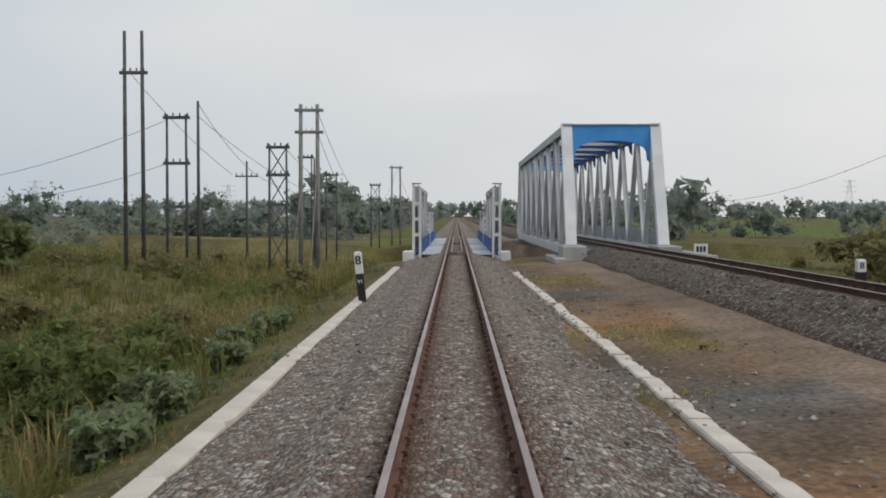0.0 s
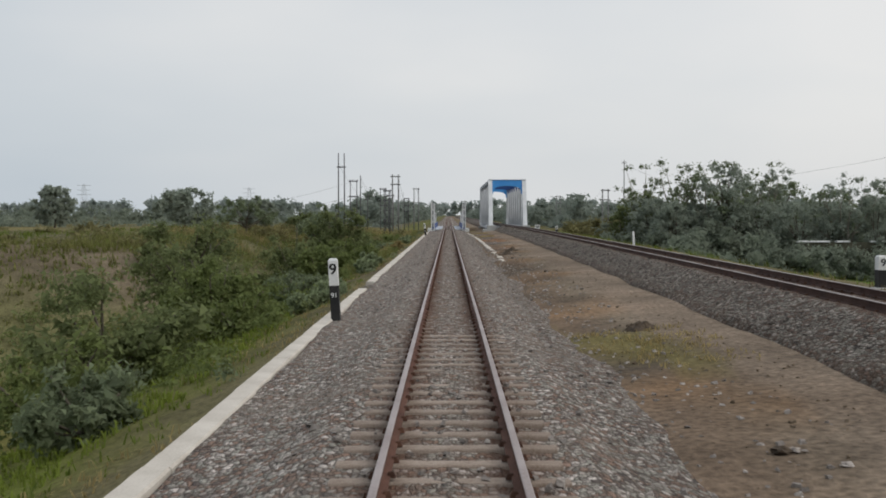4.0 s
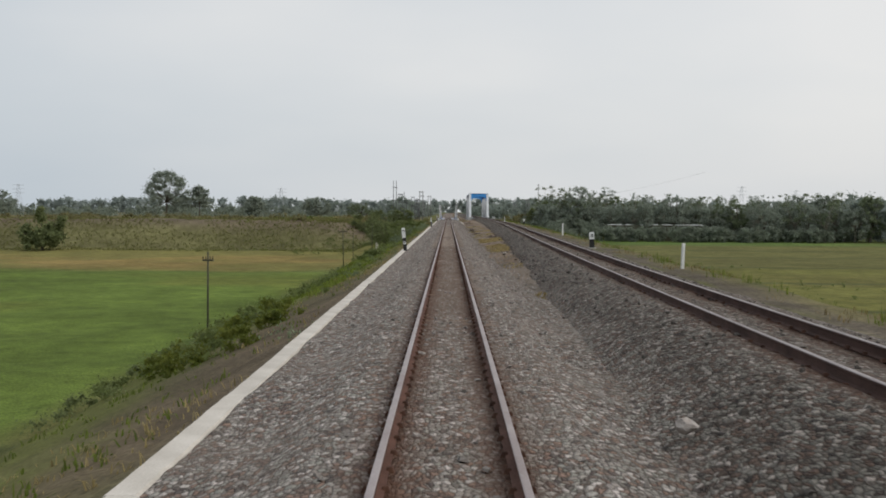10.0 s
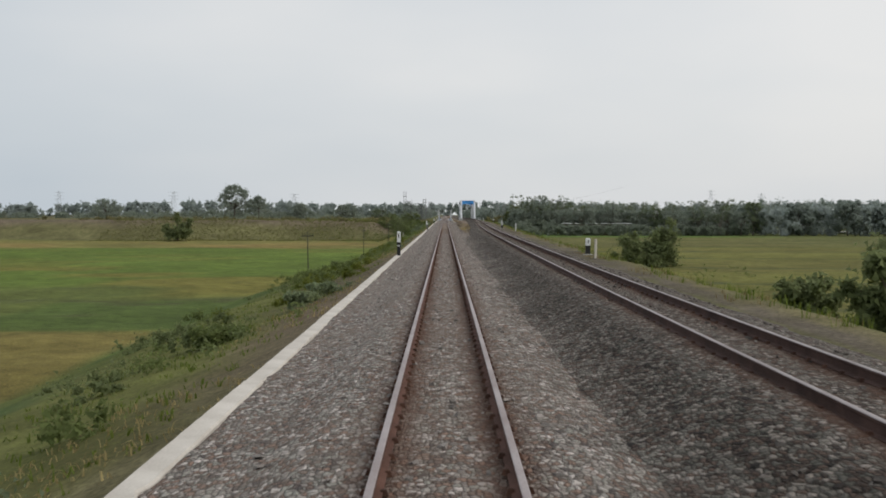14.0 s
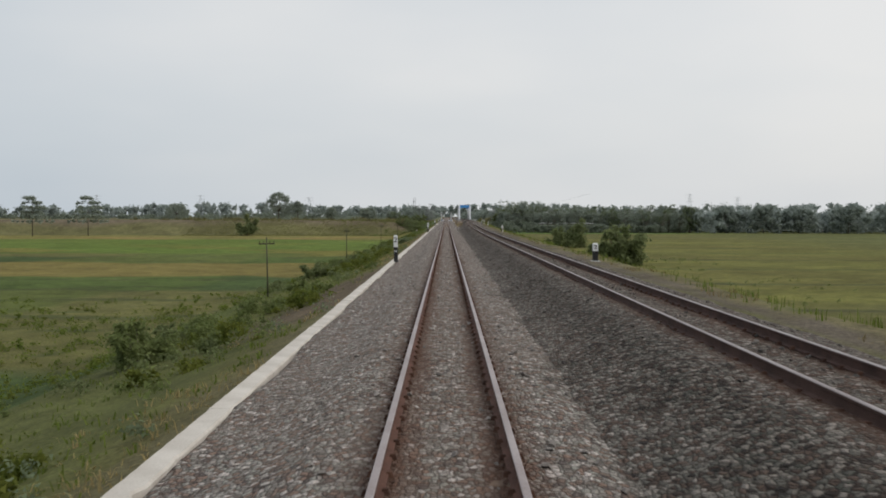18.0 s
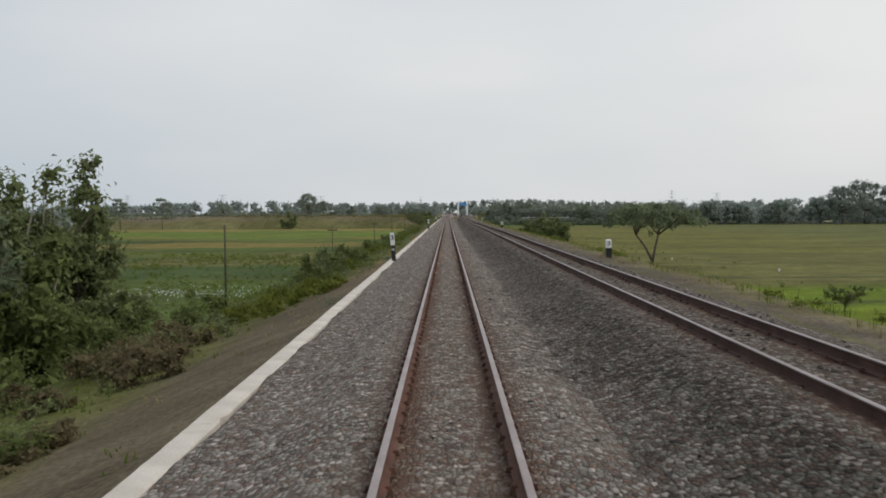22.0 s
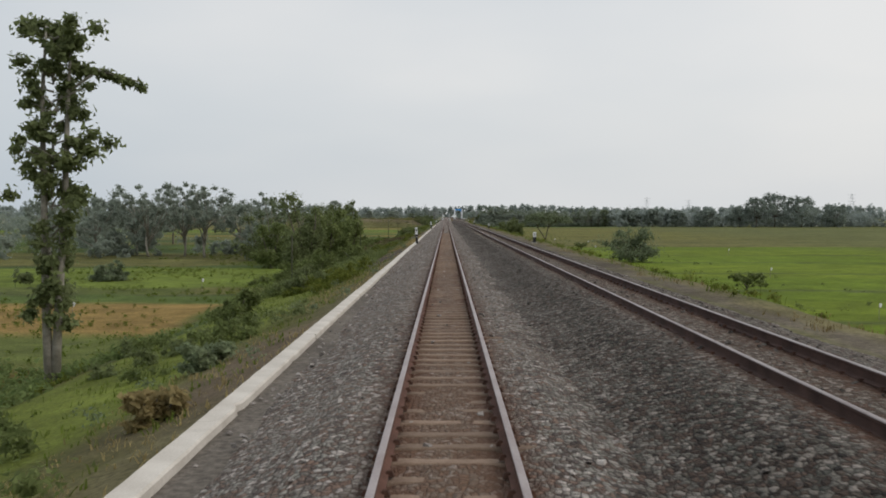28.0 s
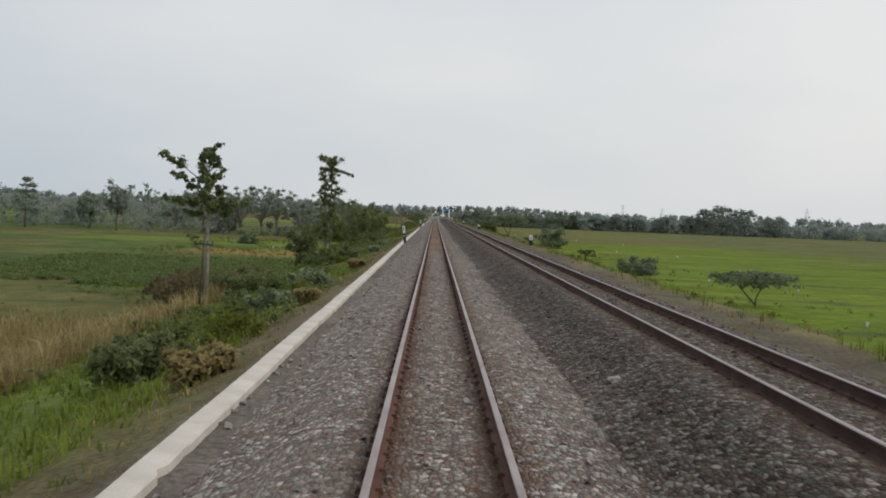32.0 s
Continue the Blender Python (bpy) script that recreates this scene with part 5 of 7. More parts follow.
def tree(x, y, height, spread, kind="round", leaf=LEAF_MID, bark=BARK, dens=1.0, lean=0.0, label="leafy green tree in the field", base=None, size=0.17, seed=0):
    """A tree: tapered trunk with limbs, and a ragged crown of small leaves on the limbs' ends."""
    state = random.getstate()
    random.seed(seed + int(abs(x) * 131 + abs(y) * 17))
    z = float(ground_z(x, y)) if base is None else base
    t = tagged(thing("tree", (x, y, z - 0.05)), label, "tree", "trees")
    wood, centres, radii, counts = Build(), [], [], []
    H, S = height, spread / 2
    if kind == "tall":  # lopped tree: upright twin stems with short side clumps
        for k, (sx, top) in enumerate(((-0.25, 1.0), (0.35, 0.93))):
            path = [(sx * 0.3, 0, -0.3), (sx * 0.7, 0, H * 0.2), (sx * 1.2 + lean * 0.2, 0.1, H * 0.5), (sx * 1.5 + lean * 0.5, 0, H * 0.8), (sx * 1.4 + lean, 0, H * top)]
            wood.tube(path, [0.19, 0.15, 0.12, 0.08, 0.03], 7)
        for i in range(118):
            h = H * (random.uniform(0.16, 1.0) if i % 3 else random.uniform(0.5, 1.0))
            a, rr = random.uniform(0, 6.28), S * random.uniform(0.15, 0.85) * (0.55 if h < H * 0.42 else 0.8 + 0.25 * math.sin(h * 3.1))
            e = (math.cos(a) * rr + lean * h / H, math.sin(a) * rr * 0.8, h + random.uniform(-0.1, 0.3))
            if i % 2:
                wood.tube(limb_path((lean * h / H * 0.6, 0, h - 0.3), e, 0.1), [0.045, 0.035, 0.028, 0.02, 0.01], 5)
            centres.append(e), radii.append(random.uniform(0.2, 0.5)), counts.append(int(58 * dens))
        for i in range(7):  # one long drooping branch near the top
            k = i / 6
            centres.append((S * (0.4 + 1.1 * k), 0.2, H * (0.885 - 0.02 * k) - 0.4 * k * k)), radii.append(0.34 - 0.1 * k), counts.append(int(50 * dens))
        wood.tube([(0.4, 0, H * 0.80), (S * 0.8, 0.1, H * 0.875), (S * 1.5, 0.2, H * 0.845)], [0.07, 0.05, 0.02], 5)
    elif kind == "umbrella":  # flat wide crown on slanting limbs
        fork = H * 0.07
        wood.tube([(0, 0, -0.3), (0.03, 0, fork)], [0.05 + 0.024 * H, 0.04 + 0.021 * H], 8)
        ends, stems = [], []
        for lean_x, lean_y in ((-0.22, 0.05), (0.07, -0.05)):
            top = Vector((lean_x * S * 1.5, lean_y * S, H * 0.46))
            wood.tube(limb_path((0, 0, fork), top, 0.25), [0.03 + 0.017 * H, 0.027 + 0.015 * H, 0.024 + 0.013 * H, 0.02 + 0.012 * H, 0.018 + 0.010 * H], 7)
            stems.append(top)
        for k in range(12):
            a, rr = 6.283 * k / 12 + random.uniform(-0.25, 0.25), S * random.uniform(0.25, 0.72)
            e = Vector((math.cos(a) * rr, math.sin(a) * rr, H * random.uniform(0.68, 0.82)))
            start = stems[0] if e.x < -0.05 * S else stems[1]
            wood.tube(limb_path(start, e, 0.3), [0.010 * H + 0.02, 0.008 * H + 0.018, 0.007 * H + 0.014, 0.005 * H + 0.011, 0.02], 6)
            for j in range(3):
                f = e + Vector((random.uniform(-1, 1) * S * 0.3, random.uniform(-1, 1) * S * 0.3, random.uniform(0.0, 0.1 * H)))
                wood.tube(limb_path(e, f, 0.2), [0.035, 0.03, 0.024, 0.018, 0.012], 5)
                ends.append(f)
        for i in range(190):  # a broad flat dome, ragged below
            a, q = random.uniform(0, 6.283), random.random() ** 0.55
            top = H * (0.9 - 0.14 * q ** 3)
            z_c = top - H * random.random() ** 1.3 * (0.42 - 0.24 * q)
            wob = 1.0 + 0.12 * math.sin(3 * a + x) + 0.08 * math.sin(7 * a)
            centres.append((math.cos(a) * q * S * wob, math.sin(a) * q * S * wob, z_c))
            radii.append(random.uniform(0.07, 0.13) * (S + 0.3)), counts.append(int(62 * dens))
    elif kind == "spindly":  # bare slim stem, small crown, one long bough
        wood.tube([(0, 0, -0.3), (0.03, 0, H * 0.3), (-0.05, 0, H * 0.6), (0.0, 0, H * 0.97)], [0.15, 0.12, 0.09, 0.025], 7)
        boughs = [(H * (0.53 + 0.40 * k / 21), 2.4 * k + random.uniform(-0.4, 0.4), S * random.uniform(0.75, 1.1) * (1.25 - 0.9 * k / 21), random.uniform(0.2, 0.6)) for k in range(22)]
        boughs += [(H * 0.74, 3.1, S * 2.1, 0.22 * H), (H * 0.70, 3.3, S * 1.3, 0.10 * H), (H * 0.64, 3.05, S * 1.9, 0.01 * H), (H * 0.62, 0.1, S * 1.6, 0.03 * H)]
        for h, a, reach, up in boughs:
            tip = Vector((math.cos(a) * reach, math.sin(a) * reach, h + up))
            path = limb_path((0, 0, h - 0.1), tip, 0.12)
            wood.tube(path, [0.04, 0.032, 0.024, 0.016, 0.008], 5)
            for j in range(3 + int(reach * 2.2)):
                k = random.uniform(0.35, 1.0)
                q = path[int(k * 4 - 0.001)].lerp(path[min(4, int(k * 4 - 0.001) + 1)], random.random())
                centres.append((q.x + random.uniform(-0.16, 0.16), q.y + random.uniform(-0.2, 0.2), q.z + random.uniform(-0.1, 0.24)))
                radii.append(random.uniform(0.16, 0.36) * (1.15 - 0.4 * k)), counts.append(int(34 * dens))
        for i in range(6):
            centres.append((random.uniform(-0.4, 0.4), random.uniform(-0.4, 0.4), H * random.uniform(0.6, 0.9))), radii.append(0.34), counts.append(int(40 * dens))
        for i in range(5):
            centres.append((random.uniform(-1.2, -0.3), random.uniform(-0.3, 0.3), H * random.uniform(0.36, 0.44))), radii.append(0.3), counts.append(30)
    elif kind == "dome":  # full rounded crown of many clumps over a short trunk
        wood.tube(limb_path((0, 0, -0.3), (0.1, 0, H * 0.42), 0.2), [0.024 * H, 0.021 * H, 0.018 * H, 0.016 * H, 0.012 * H], 7)
        for i in range(96):
            a, q, up = random.uniform(0, 6.283), random.random() ** 0.45, random.uniform(0.0, 1.0) ** 0.8
            wide = math.sin(math.pi * (0.12 + 0.80 * up)) ** 0.6 * (1 + 0.14 * math.sin(3 * a + x) + 0.10 * math.sin(5 * up + 2 * a + y))
            e = (math.cos(a) * q * S * wide, math.sin(a) * q * S * wide, H * (0.14 + 0.80 * up) + random.uniform(-0.04, 0.04) * H)
            if i % 5 == 0:
                wood.tube(limb_path((0.1, 0, H * 0.32), e, 0.05 * H), [0.011 * H, 0.009 * H, 0.007 * H, 0.005 * H, 0.01], 5)
            centres.append(e), radii.append(random.uniform(0.10, 0.19) * (S + 0.2 * H)), counts.append(int(62 * dens))
    elif kind == "layered":  # tiers of near-level boughs
        wood.tube([(0, 0, -0.3), (0, 0, H * 0.5), (0.1, 0, H)], [0.2, 0.13, 0.04], 7)
        for tier in range(6):
            zt, w = H * (0.38 + 0.12 * tier), S * (1.0 - 0.12 * tier) * random.uniform(0.75, 1.1)
            for k in range(6):
                a = random.uniform(0, 6.28)
                e = (math.cos(a) * w, math.sin(a) * w, zt + random.uniform(-0.1, 0.35))
                wood.tube(limb_path((0, 0, zt - 0.2), e, 0.15), [0.06, 0.05, 0.04, 0.03, 0.015], 5)
                for q in (0.45, 0.75, 1.0):
                    centres.append((e[0] * q, e[1] * q, zt + random.uniform(-0.05, 0.3))), radii.append(random.uniform(0.5, 0.9)), counts.append(int(34 * dens))
    elif kind == "sparse":  # ascending limbs and bare twigs, leaves only in small bunches at their ends
        wood.tube(limb_path((0, 0, -0.3), (lean * 0.3, 0, H * 0.46), 0.03 * H), [0.016 * H + 0.04, 0.014 * H + 0.035, 0.012 * H + 0.03, 0.010 * H + 0.025, 0.008 * H + 0.02], 7)
        for k in range(11):
            a = 2.4 * k + random.uniform(-0.3, 0.3)
            up = random.uniform(0.42, 0.98)
            rr = S * random.uniform(0.5, 1.0) * math.sin(min(1.0, 1.35 - up * 0.8) * 1.5708)
            e = Vector((math.cos(a) * rr + lean * up, math.sin(a) * rr, H * up))
            path = limb_path((0, 0, H * random.uniform(0.14, 0.42)), e, 0.05 * H)
            wood.tube(path, [0.009 * H + 0.02, 0.007 * H + 0.016, 0.006 * H + 0.013, 0.004 * H + 0.01, 0.008], 5)
            for j in range(6):
                q = path[random.choice((2, 3, 3, 4, 4))]
                f = q + Vector((random.uniform(-1, 1) * 0.26 * S, random.uniform(-1, 1) * 0.26 * S, random.uniform(-0.03, 0.11) * H))
                f.z = min(f.z, H)
                if j % 2:
                    wood.tube([q, q.lerp(f, 0.5) + Vector((0, 0, 0.02 * H)), f], [0.018, 0.014, 0.008], 4)
                centres.append(f), radii.append(random.uniform(0.035, 0.075) * (H * 0.6 + S)), counts.append(int(50 * dens))
    else:
        bush = kind == "bush"
        fork = H * (0.12 if bush else 0.34)
        stems = 4 if bush else 1
        for s in range(stems):
            wood.tube(limb_path((random.uniform(-1, 1) * 0.3 * (stems > 1), random.uniform(-0.3, 0.3) * (stems > 1), -0.3), (0.1, 0, fork + 0.2), 0.1), [0.022 * H + 0.05, 0.02 * H + 0.045, 0.018 * H + 0.04, 0.016 * H + 0.035, 0.014 * H + 0.03], 7)
        for k in range(13 if bush else 11):
            a = 6.283 * k / 11 + random.uniform(-0.35, 0.35)
            up = random.uniform(0.2, 1.0) if bush else random.uniform(0.45, 1.0)
            rr = S * (random.uniform(0.55, 1.05) * math.sin(min(1.0, 1.25 - up * 0.85) * 1.5708))
            e = Vector((math.cos(a) * rr + lean * up, math.sin(a) * rr, max(H * up, 0.5)))
            wood.tube(limb_path((0.1, 0, fork), e, 0.06 * H), [0.014 * H + 0.02, 0.011 * H + 0.018, 0.009 * H + 0.015, 0.006 * H + 0.012, 0.01], 5)
            for j in range(5):
                q = random.uniform(0.45, 1.08)
                centres.append((e.x * q + random.uniform(-1, 1) * 0.16 * S, e.y * q + random.uniform(-1, 1) * 0.16 * S, fork + (e.z - fork) * q + random.uniform(-0.06, 0.06) * H))
                radii.append(random.uniform(0.12, 0.24) * (S + 0.3 * H)), counts.append(int(92 * dens))
    if kind == "bush":
        for k in range(14):
            a, q = 2.4 * k, S * random.uniform(0.35, 0.85)
            centres.append((math.cos(a) * q, math.sin(a) * q, H * random.uniform(0.1, 0.3))), radii.append(0.16 * (S + 0.3 * H)), counts.append(int(70 * dens))
    wood.ob("trunk", bark, t, smooth=True)
    inner = [c for c in range(len(centres)) if c % 2 == 0] if kind in ("bush", "round", "umbrella", "dome") else []
    dense = leaf_cloud([centres[c] for c in inner], [0.6 * radii[c] for c in inner], [max(4, int(0.09 * counts[c])) for c in inner], size * 2.4) if inner else None
    o = new("crown", leaf_mesh("crown", np.concatenate(([dense] if inner else []) + [leaf_cloud(centres, radii, [max(8, int(0.54 * c)) for c in counts], size * 1.18, droop=0.25)]), leaf))
    o.parent = t
    random.setstate(state)
    return t


# by the line, west side
tree(-11.0, 8.0, 5.2, 7.0, "bush", LEAF_DARK, dens=2.4, label="dense dark green shrub on the bank", size=0.135)
tree(22.0, 38.0, 4.6, 5.0, "bush", LEAF_DARK, dens=1.6, label="dense dark green shrub below the riverside trees", size=0.14)
tree(24.5, 42.0, 5.2, 6.0, "bush", LEAF_DARK, dens=1.6, label="dense dark green shrub below the riverside trees", size=0.15)
tree(-12.5, 11.0, 6.0, 5.0, "sparse", LEAF_GREY, label="thin pale-leaved tree above the shrubs")
tree(25.0, 44.0, 9.3, 7.0, "sparse", LEAF_GREY, BARK_PALE, dens=1.7, label="thin-crowned tree at the end of the riverside belt", size=0.13)
tree(-9.5, -6.0, 2.6, 4.0, "bush", LEAF_MID, dens=1.7, size=0.1, label="leafy green shrub on the bank")
tree(-14.0, 22.0, 4.0, 6.5, "sparse", LEAF_GREY, label="thin-crowned shrub with pale leaves")
tree(-21.0, 14.0, 4.2, 7.0, "sparse", LEAF_GREY, label="thin-crowned shrub with pale leaves")
tree(-19.0, 40.0, 2.6, 5.0, "bush", LEAF_DARK, label="low dark shrub near the masts")
tree(-10.5, -62.0, 4.4, 6.4, "bush", LEAF_DARK, dens=1.7, size=0.1, label="dense dark green shrub on the bank")
tree(-9.0, -54.0, 3.0, 4.5, "bush", LEAF_MID, dens=1.7, size=0.1, label="leafy green shrub on the bank")
tree(-12.5, -44.0, 4.6, 6.0, "bush", LEAF_DARK, dens=1.7, size=0.1, label="dense dark green shrub on the bank")
tree(-7.6, -33.0, 2.2, 3.4, "bush", LEAF_MID, dens=1.7, size=0.1, label="leafy green shrub on the bank")
tree(-10.4, -26.0, 3.0, 4.6, "bush", LEAF_DARK, dens=1.7, size=0.1, label="dense dark green shrub on the bank")
tree(-16.0, -30.0, 4.0, 6.0, "bush", LEAF_DARK, dens=1.7, size=0.1, label="dense dark green shrub on the levee")
for x, y, h, w, k, lf, bk, lab in (
        (-17.9, -469.5, 9.8, 4.2, "round", LEAF_DARK, BARK, "dark green tree on the bank"), (-15.6, -471.0, 3.2, 3.6, "bush", LEAF_DARK, BARK_PALE, "dense dark thicket on the bank"),
        (-20.0, -472.0, 8.8, 4.8, "bush", LEAF_DARK, BARK_PALE, "dense dark thicket tree on the bank"), (-21.0, -474.0, 9.0, 5.2, "bush", LEAF_DARK, BARK, "dense dark thicket tree on the bank"),
        (-16.6, -479.0, 6.0, 4.6, "bush", LEAF_MID, BARK_PALE, "leafy thicket on the bank"), (-18.0, -482.0, 8.0, 5.0, "sparse", LEAF_GREY, BARK_PALE, "thin tree with pale leaves on the bank"),
        (-22.0, -487.0, 9.4, 6.0, "bush", LEAF_DARK, BARK, "dense dark thicket tree on the bank"), (-17.0, -491.0, 6.6, 5.2, "bush", LEAF_MID, BARK, "leafy thicket on the bank"),
        (-19.5, -499.0, 7.0, 5.6, "bush", LEAF_DARK, BARK, "dense dark thicket tree on the bank"), (-26.0, -507.0, 9.8, 6.4, "sparse", LEAF_GREY, BARK_PALE, "thin tree with pale leaves in the field"),
        (-21.5, -500.0, 9.8, 5.6, "sparse", LEAF_GREY, BARK_PALE, "thin tree with pale leaves in the field"), (-21.0, -511.0, 6.6, 5.6, "bush", LEAF_DARK, BARK, "dense dark thicket tree on the bank"), (-24.0, -520.0, 7.4, 6.0, "bush", LEAF_MID, BARK, "leafy thicket on the bank"), (-30.0, -495.0, 7.5, 7.0, "bush", LEAF_DARK, BARK, "dense dark thicket tree in the field")):
    tree(x, y, h, w, k, lf, bk, dens=2.2, label=lab, size=0.135)
for x, y, h, w, lf in ((-7.6, -445.0, 2.0, 3.2, LEAF_MID), (-8.6, -449.0, 2.3, 3.6, LEAF_DARK), (-6.8, -441.0, 1.3, 2.4, LEAF_MID), (-9.5, -437.0, 1.8, 3.0, LEAF_DARK), (-8.0, -455.0, 1.9, 3.2, LEAF_MID),
                       (-9.4, -393.0, 1.3, 2.6, LEAF_MID), (-10.0, -345.0, 1.2, 2.6, LEAF_DARK), (-7.0, -372.0, 0.9, 2.0, LEAF_MID), (-8.8, -331.0, 1.0, 2.2, LEAF_DARK), (-7.4, -296.0, 0.5, 1.8, LEAF_MID),
                       (-6.9, -720.0, 0.9, 2.0, LEAF_MID), (-8.4, -712.0, 0.8, 2.2, LEAF_DARK), (-7.6, -705.0, 0.9, 2.4, LEAF_MID), (-8.4, -728.0, 0.8, 2.4, LEAF_DARK), (-6.4, -735.0, 1.0, 2.2, LEAF_DARK), (-8.0, -743.0, 1.4, 2.8, LEAF_MID),
                       (-10.8, -700.0, 1.7, 3.2, LEAF_DARK), (-8.2, -662.0, 1.5, 3.0, LEAF_DARK), (-9.8, -668.0, 1.7, 3.2, LEAF_MID), (-7.6, -690.0, 0.7, 2.2, LEAF_MID), (-10.4, -640.0, 0.8, 2.0, LEAF_MID), (-9.0, -618.0, 1.5, 2.8, LEAF_MID),
                       (-8.4, -600.0, 1.6, 2.8, LEAF_DARK), (-10.0, -580.0, 2.2, 3.4, LEAF_MID), (-9.0, -563.0, 1.7, 3.0, LEAF_MID), (-6.2, -18.0, 1.6, 2.6, LEAF_MID), (-8.8, -15.0, 2.2, 3.6, LEAF_DARK), (-6.8, 4.0, 1.5, 2.6, LEAF_GREY), (-6.6, 18.0, 1.2, 2.4, LEAF_MID),
                       (-7.0, -47.0, 1.6, 2.8, LEAF_GREY), (-7.4, -57.0, 1.3, 2.6, LEAF_MID), (-8.6, -72.0, 2.4, 3.4, LEAF_MID), (-6.4, -76.0, 1.3, 2.4, LEAF_GREY), (-7.2, -88.0, 1.2, 2.4, LEAF_MID), (-6.8, -98.0, 1.0, 2.0, LEAF_GREY), (-5.8, -116.0, 0.6, 1.6, LEAF_GREY), (-5.8, -150.0, 0.6, 1.7, LEAF_MID)):
    tree(x, y, h, w, "bush", lf, dens=1.1, label="low leafy bush on the grassy bank", size=0.07)
tree(-15.0, -555.0, 9.3, 4.4, "bush", LEAF_DARK, dens=2.4, label="slender dark green tree on the bank", size=0.13)
tree(-13.0, -549.0, 6.6, 5.4, "bush", LEAF_MID, dens=2.2, label="tall leafy thicket on the bank", size=0.13)
tree(-11.5, -541.0, 5.2, 4.6, "bush", LEAF_MID, dens=2.2, label="tall leafy thicket on the bank", size=0.13)
tree(-13.9, -625.7, 12.7, 4.2, "tall", LEAF_DARK, BARK_PALE, dens=2.9, lean=0.3, label="tall lopped tree with twin pale stems beside the field", size=0.12)
tree(-13.6, -695.5, 9.7, 3.0, "spindly", LEAF_DARK, BARK_PALE, dens=2.8, label="slim tree with a bare stem and a long side branch", size=0.11, seed=5)
tree(-12.4, -655.5, 4.0, 3.2, "bush", LEAF_DARK, dens=1.2, lean=-0.9, label="narrow dark shrub on the bank", size=0.12)
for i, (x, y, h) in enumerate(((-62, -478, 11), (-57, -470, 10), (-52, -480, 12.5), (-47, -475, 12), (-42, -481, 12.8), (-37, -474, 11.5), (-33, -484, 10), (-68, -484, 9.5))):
    tree(x, y, h, 11.5, "sparse", LEAF_HAZE_GREY, BARK_PALE, dens=3.0, label="orchard tree with thin pale-leaved crown in the paddies", size=0.2)
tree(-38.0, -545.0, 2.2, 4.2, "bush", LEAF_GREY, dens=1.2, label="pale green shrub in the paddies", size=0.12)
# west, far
tree(-75.4, 43.8, 12.4, 13.0, "dome", LEAF_HAZE_GREY, dens=1.7, label="broad round-headed tree beyond the levee", size=0.26)
tree(-67.0, 46.0, 7.8, 8.0, "layered", LEAF_HAZE_GREY, dens=1.2, label="tree with level tiers of boughs beyond the levee", size=0.3)
tree(-142.0, -67.0, 13.4, 13.0, "layered", LEAF_HAZE_GREY, dens=1.2, label="tree with level tiers of boughs in the fields", size=0.4)
tree(-127.0, -55.0, 13.6, 14.0, "layered", LEAF_HAZE_GREY, dens=1.2, label="tree with level tiers of boughs in the fields", size=0.4)
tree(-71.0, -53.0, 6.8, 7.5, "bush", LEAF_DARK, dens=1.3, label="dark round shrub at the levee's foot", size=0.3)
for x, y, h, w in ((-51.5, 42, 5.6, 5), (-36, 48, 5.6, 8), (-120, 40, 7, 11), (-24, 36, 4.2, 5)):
    tree(x, y, h, w, "dome", LEAF_HAZE_GREY, dens=1.0, label="pale hazy green tree beyond the levee", size=0.24)
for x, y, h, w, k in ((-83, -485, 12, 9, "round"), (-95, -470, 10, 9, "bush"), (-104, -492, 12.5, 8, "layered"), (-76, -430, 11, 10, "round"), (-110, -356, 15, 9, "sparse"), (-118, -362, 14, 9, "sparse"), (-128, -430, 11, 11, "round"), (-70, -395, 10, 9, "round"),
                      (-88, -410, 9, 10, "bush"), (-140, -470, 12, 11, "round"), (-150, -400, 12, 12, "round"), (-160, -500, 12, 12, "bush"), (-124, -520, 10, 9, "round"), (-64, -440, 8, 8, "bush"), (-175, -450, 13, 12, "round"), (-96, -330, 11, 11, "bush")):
    tree(x, y, h, w, "dome" if k == "bush" else k, LEAF_HAZE_GREY, dens=0.75, label="pale hazy green tree among the far paddies", size=0.32)
# east
tree(28.0, -186.0, 6.8, 9.0, "bush", LEAF_DARK, dens=2.2, label="broad dark green shrub at the field's edge", size=0.24)
tree(25.8, -272.0, 6.8, 6.6, "bush", LEAF_DARK, dens=2.2, label="dark upright shrub at the field's edge", size=0.24)
tree(24.6, -259.0, 3.0, 5.0, "bush", LEAF_DARK, label="low dark shrub at the field's edge", size=0.2)
tree(26.4, -385.0, 9.1, 12.6, "umbrella", LEAF_GREY, dens=2.5, label="umbrella-shaped tree with slanting limbs at the field's edge", size=0.125)
tree(29.0, -499.0, 5.3, 9.0, "bush", LEAF_GREY, dens=1.9, label="spreading green shrub at the paddy's edge", size=0.15)
tree(28.0, -565.0, 2.0, 4.6, "sparse", LEAF_MID, dens=1.2, label="low airy shrub at the paddy's edge", size=0.11)
tree(28.0, -614.0, 2.6, 6.0, "bush", LEAF_GREY, dens=1.3, label="low spreading shrub at the paddy's edge", size=0.16)
tree(29.0, -664.0, 3.6, 7.6, "umbrella", LEAF_GREY, dens=0.9, label="low umbrella-shaped tree at the paddy's edge", size=0.1)
tree(28.0, -446.0, 1.9, 3.0, "sparse", LEAF_MID, dens=0.8, label="low green shrub at the paddy's edge", size=0.1)
tree(29.0, 37.7, 10.6, 7.5, "sparse", LEAF_GREY, BARK_PALE, dens=1.7, label="tall thin-crowned tree in the riverside belt", size=0.13)
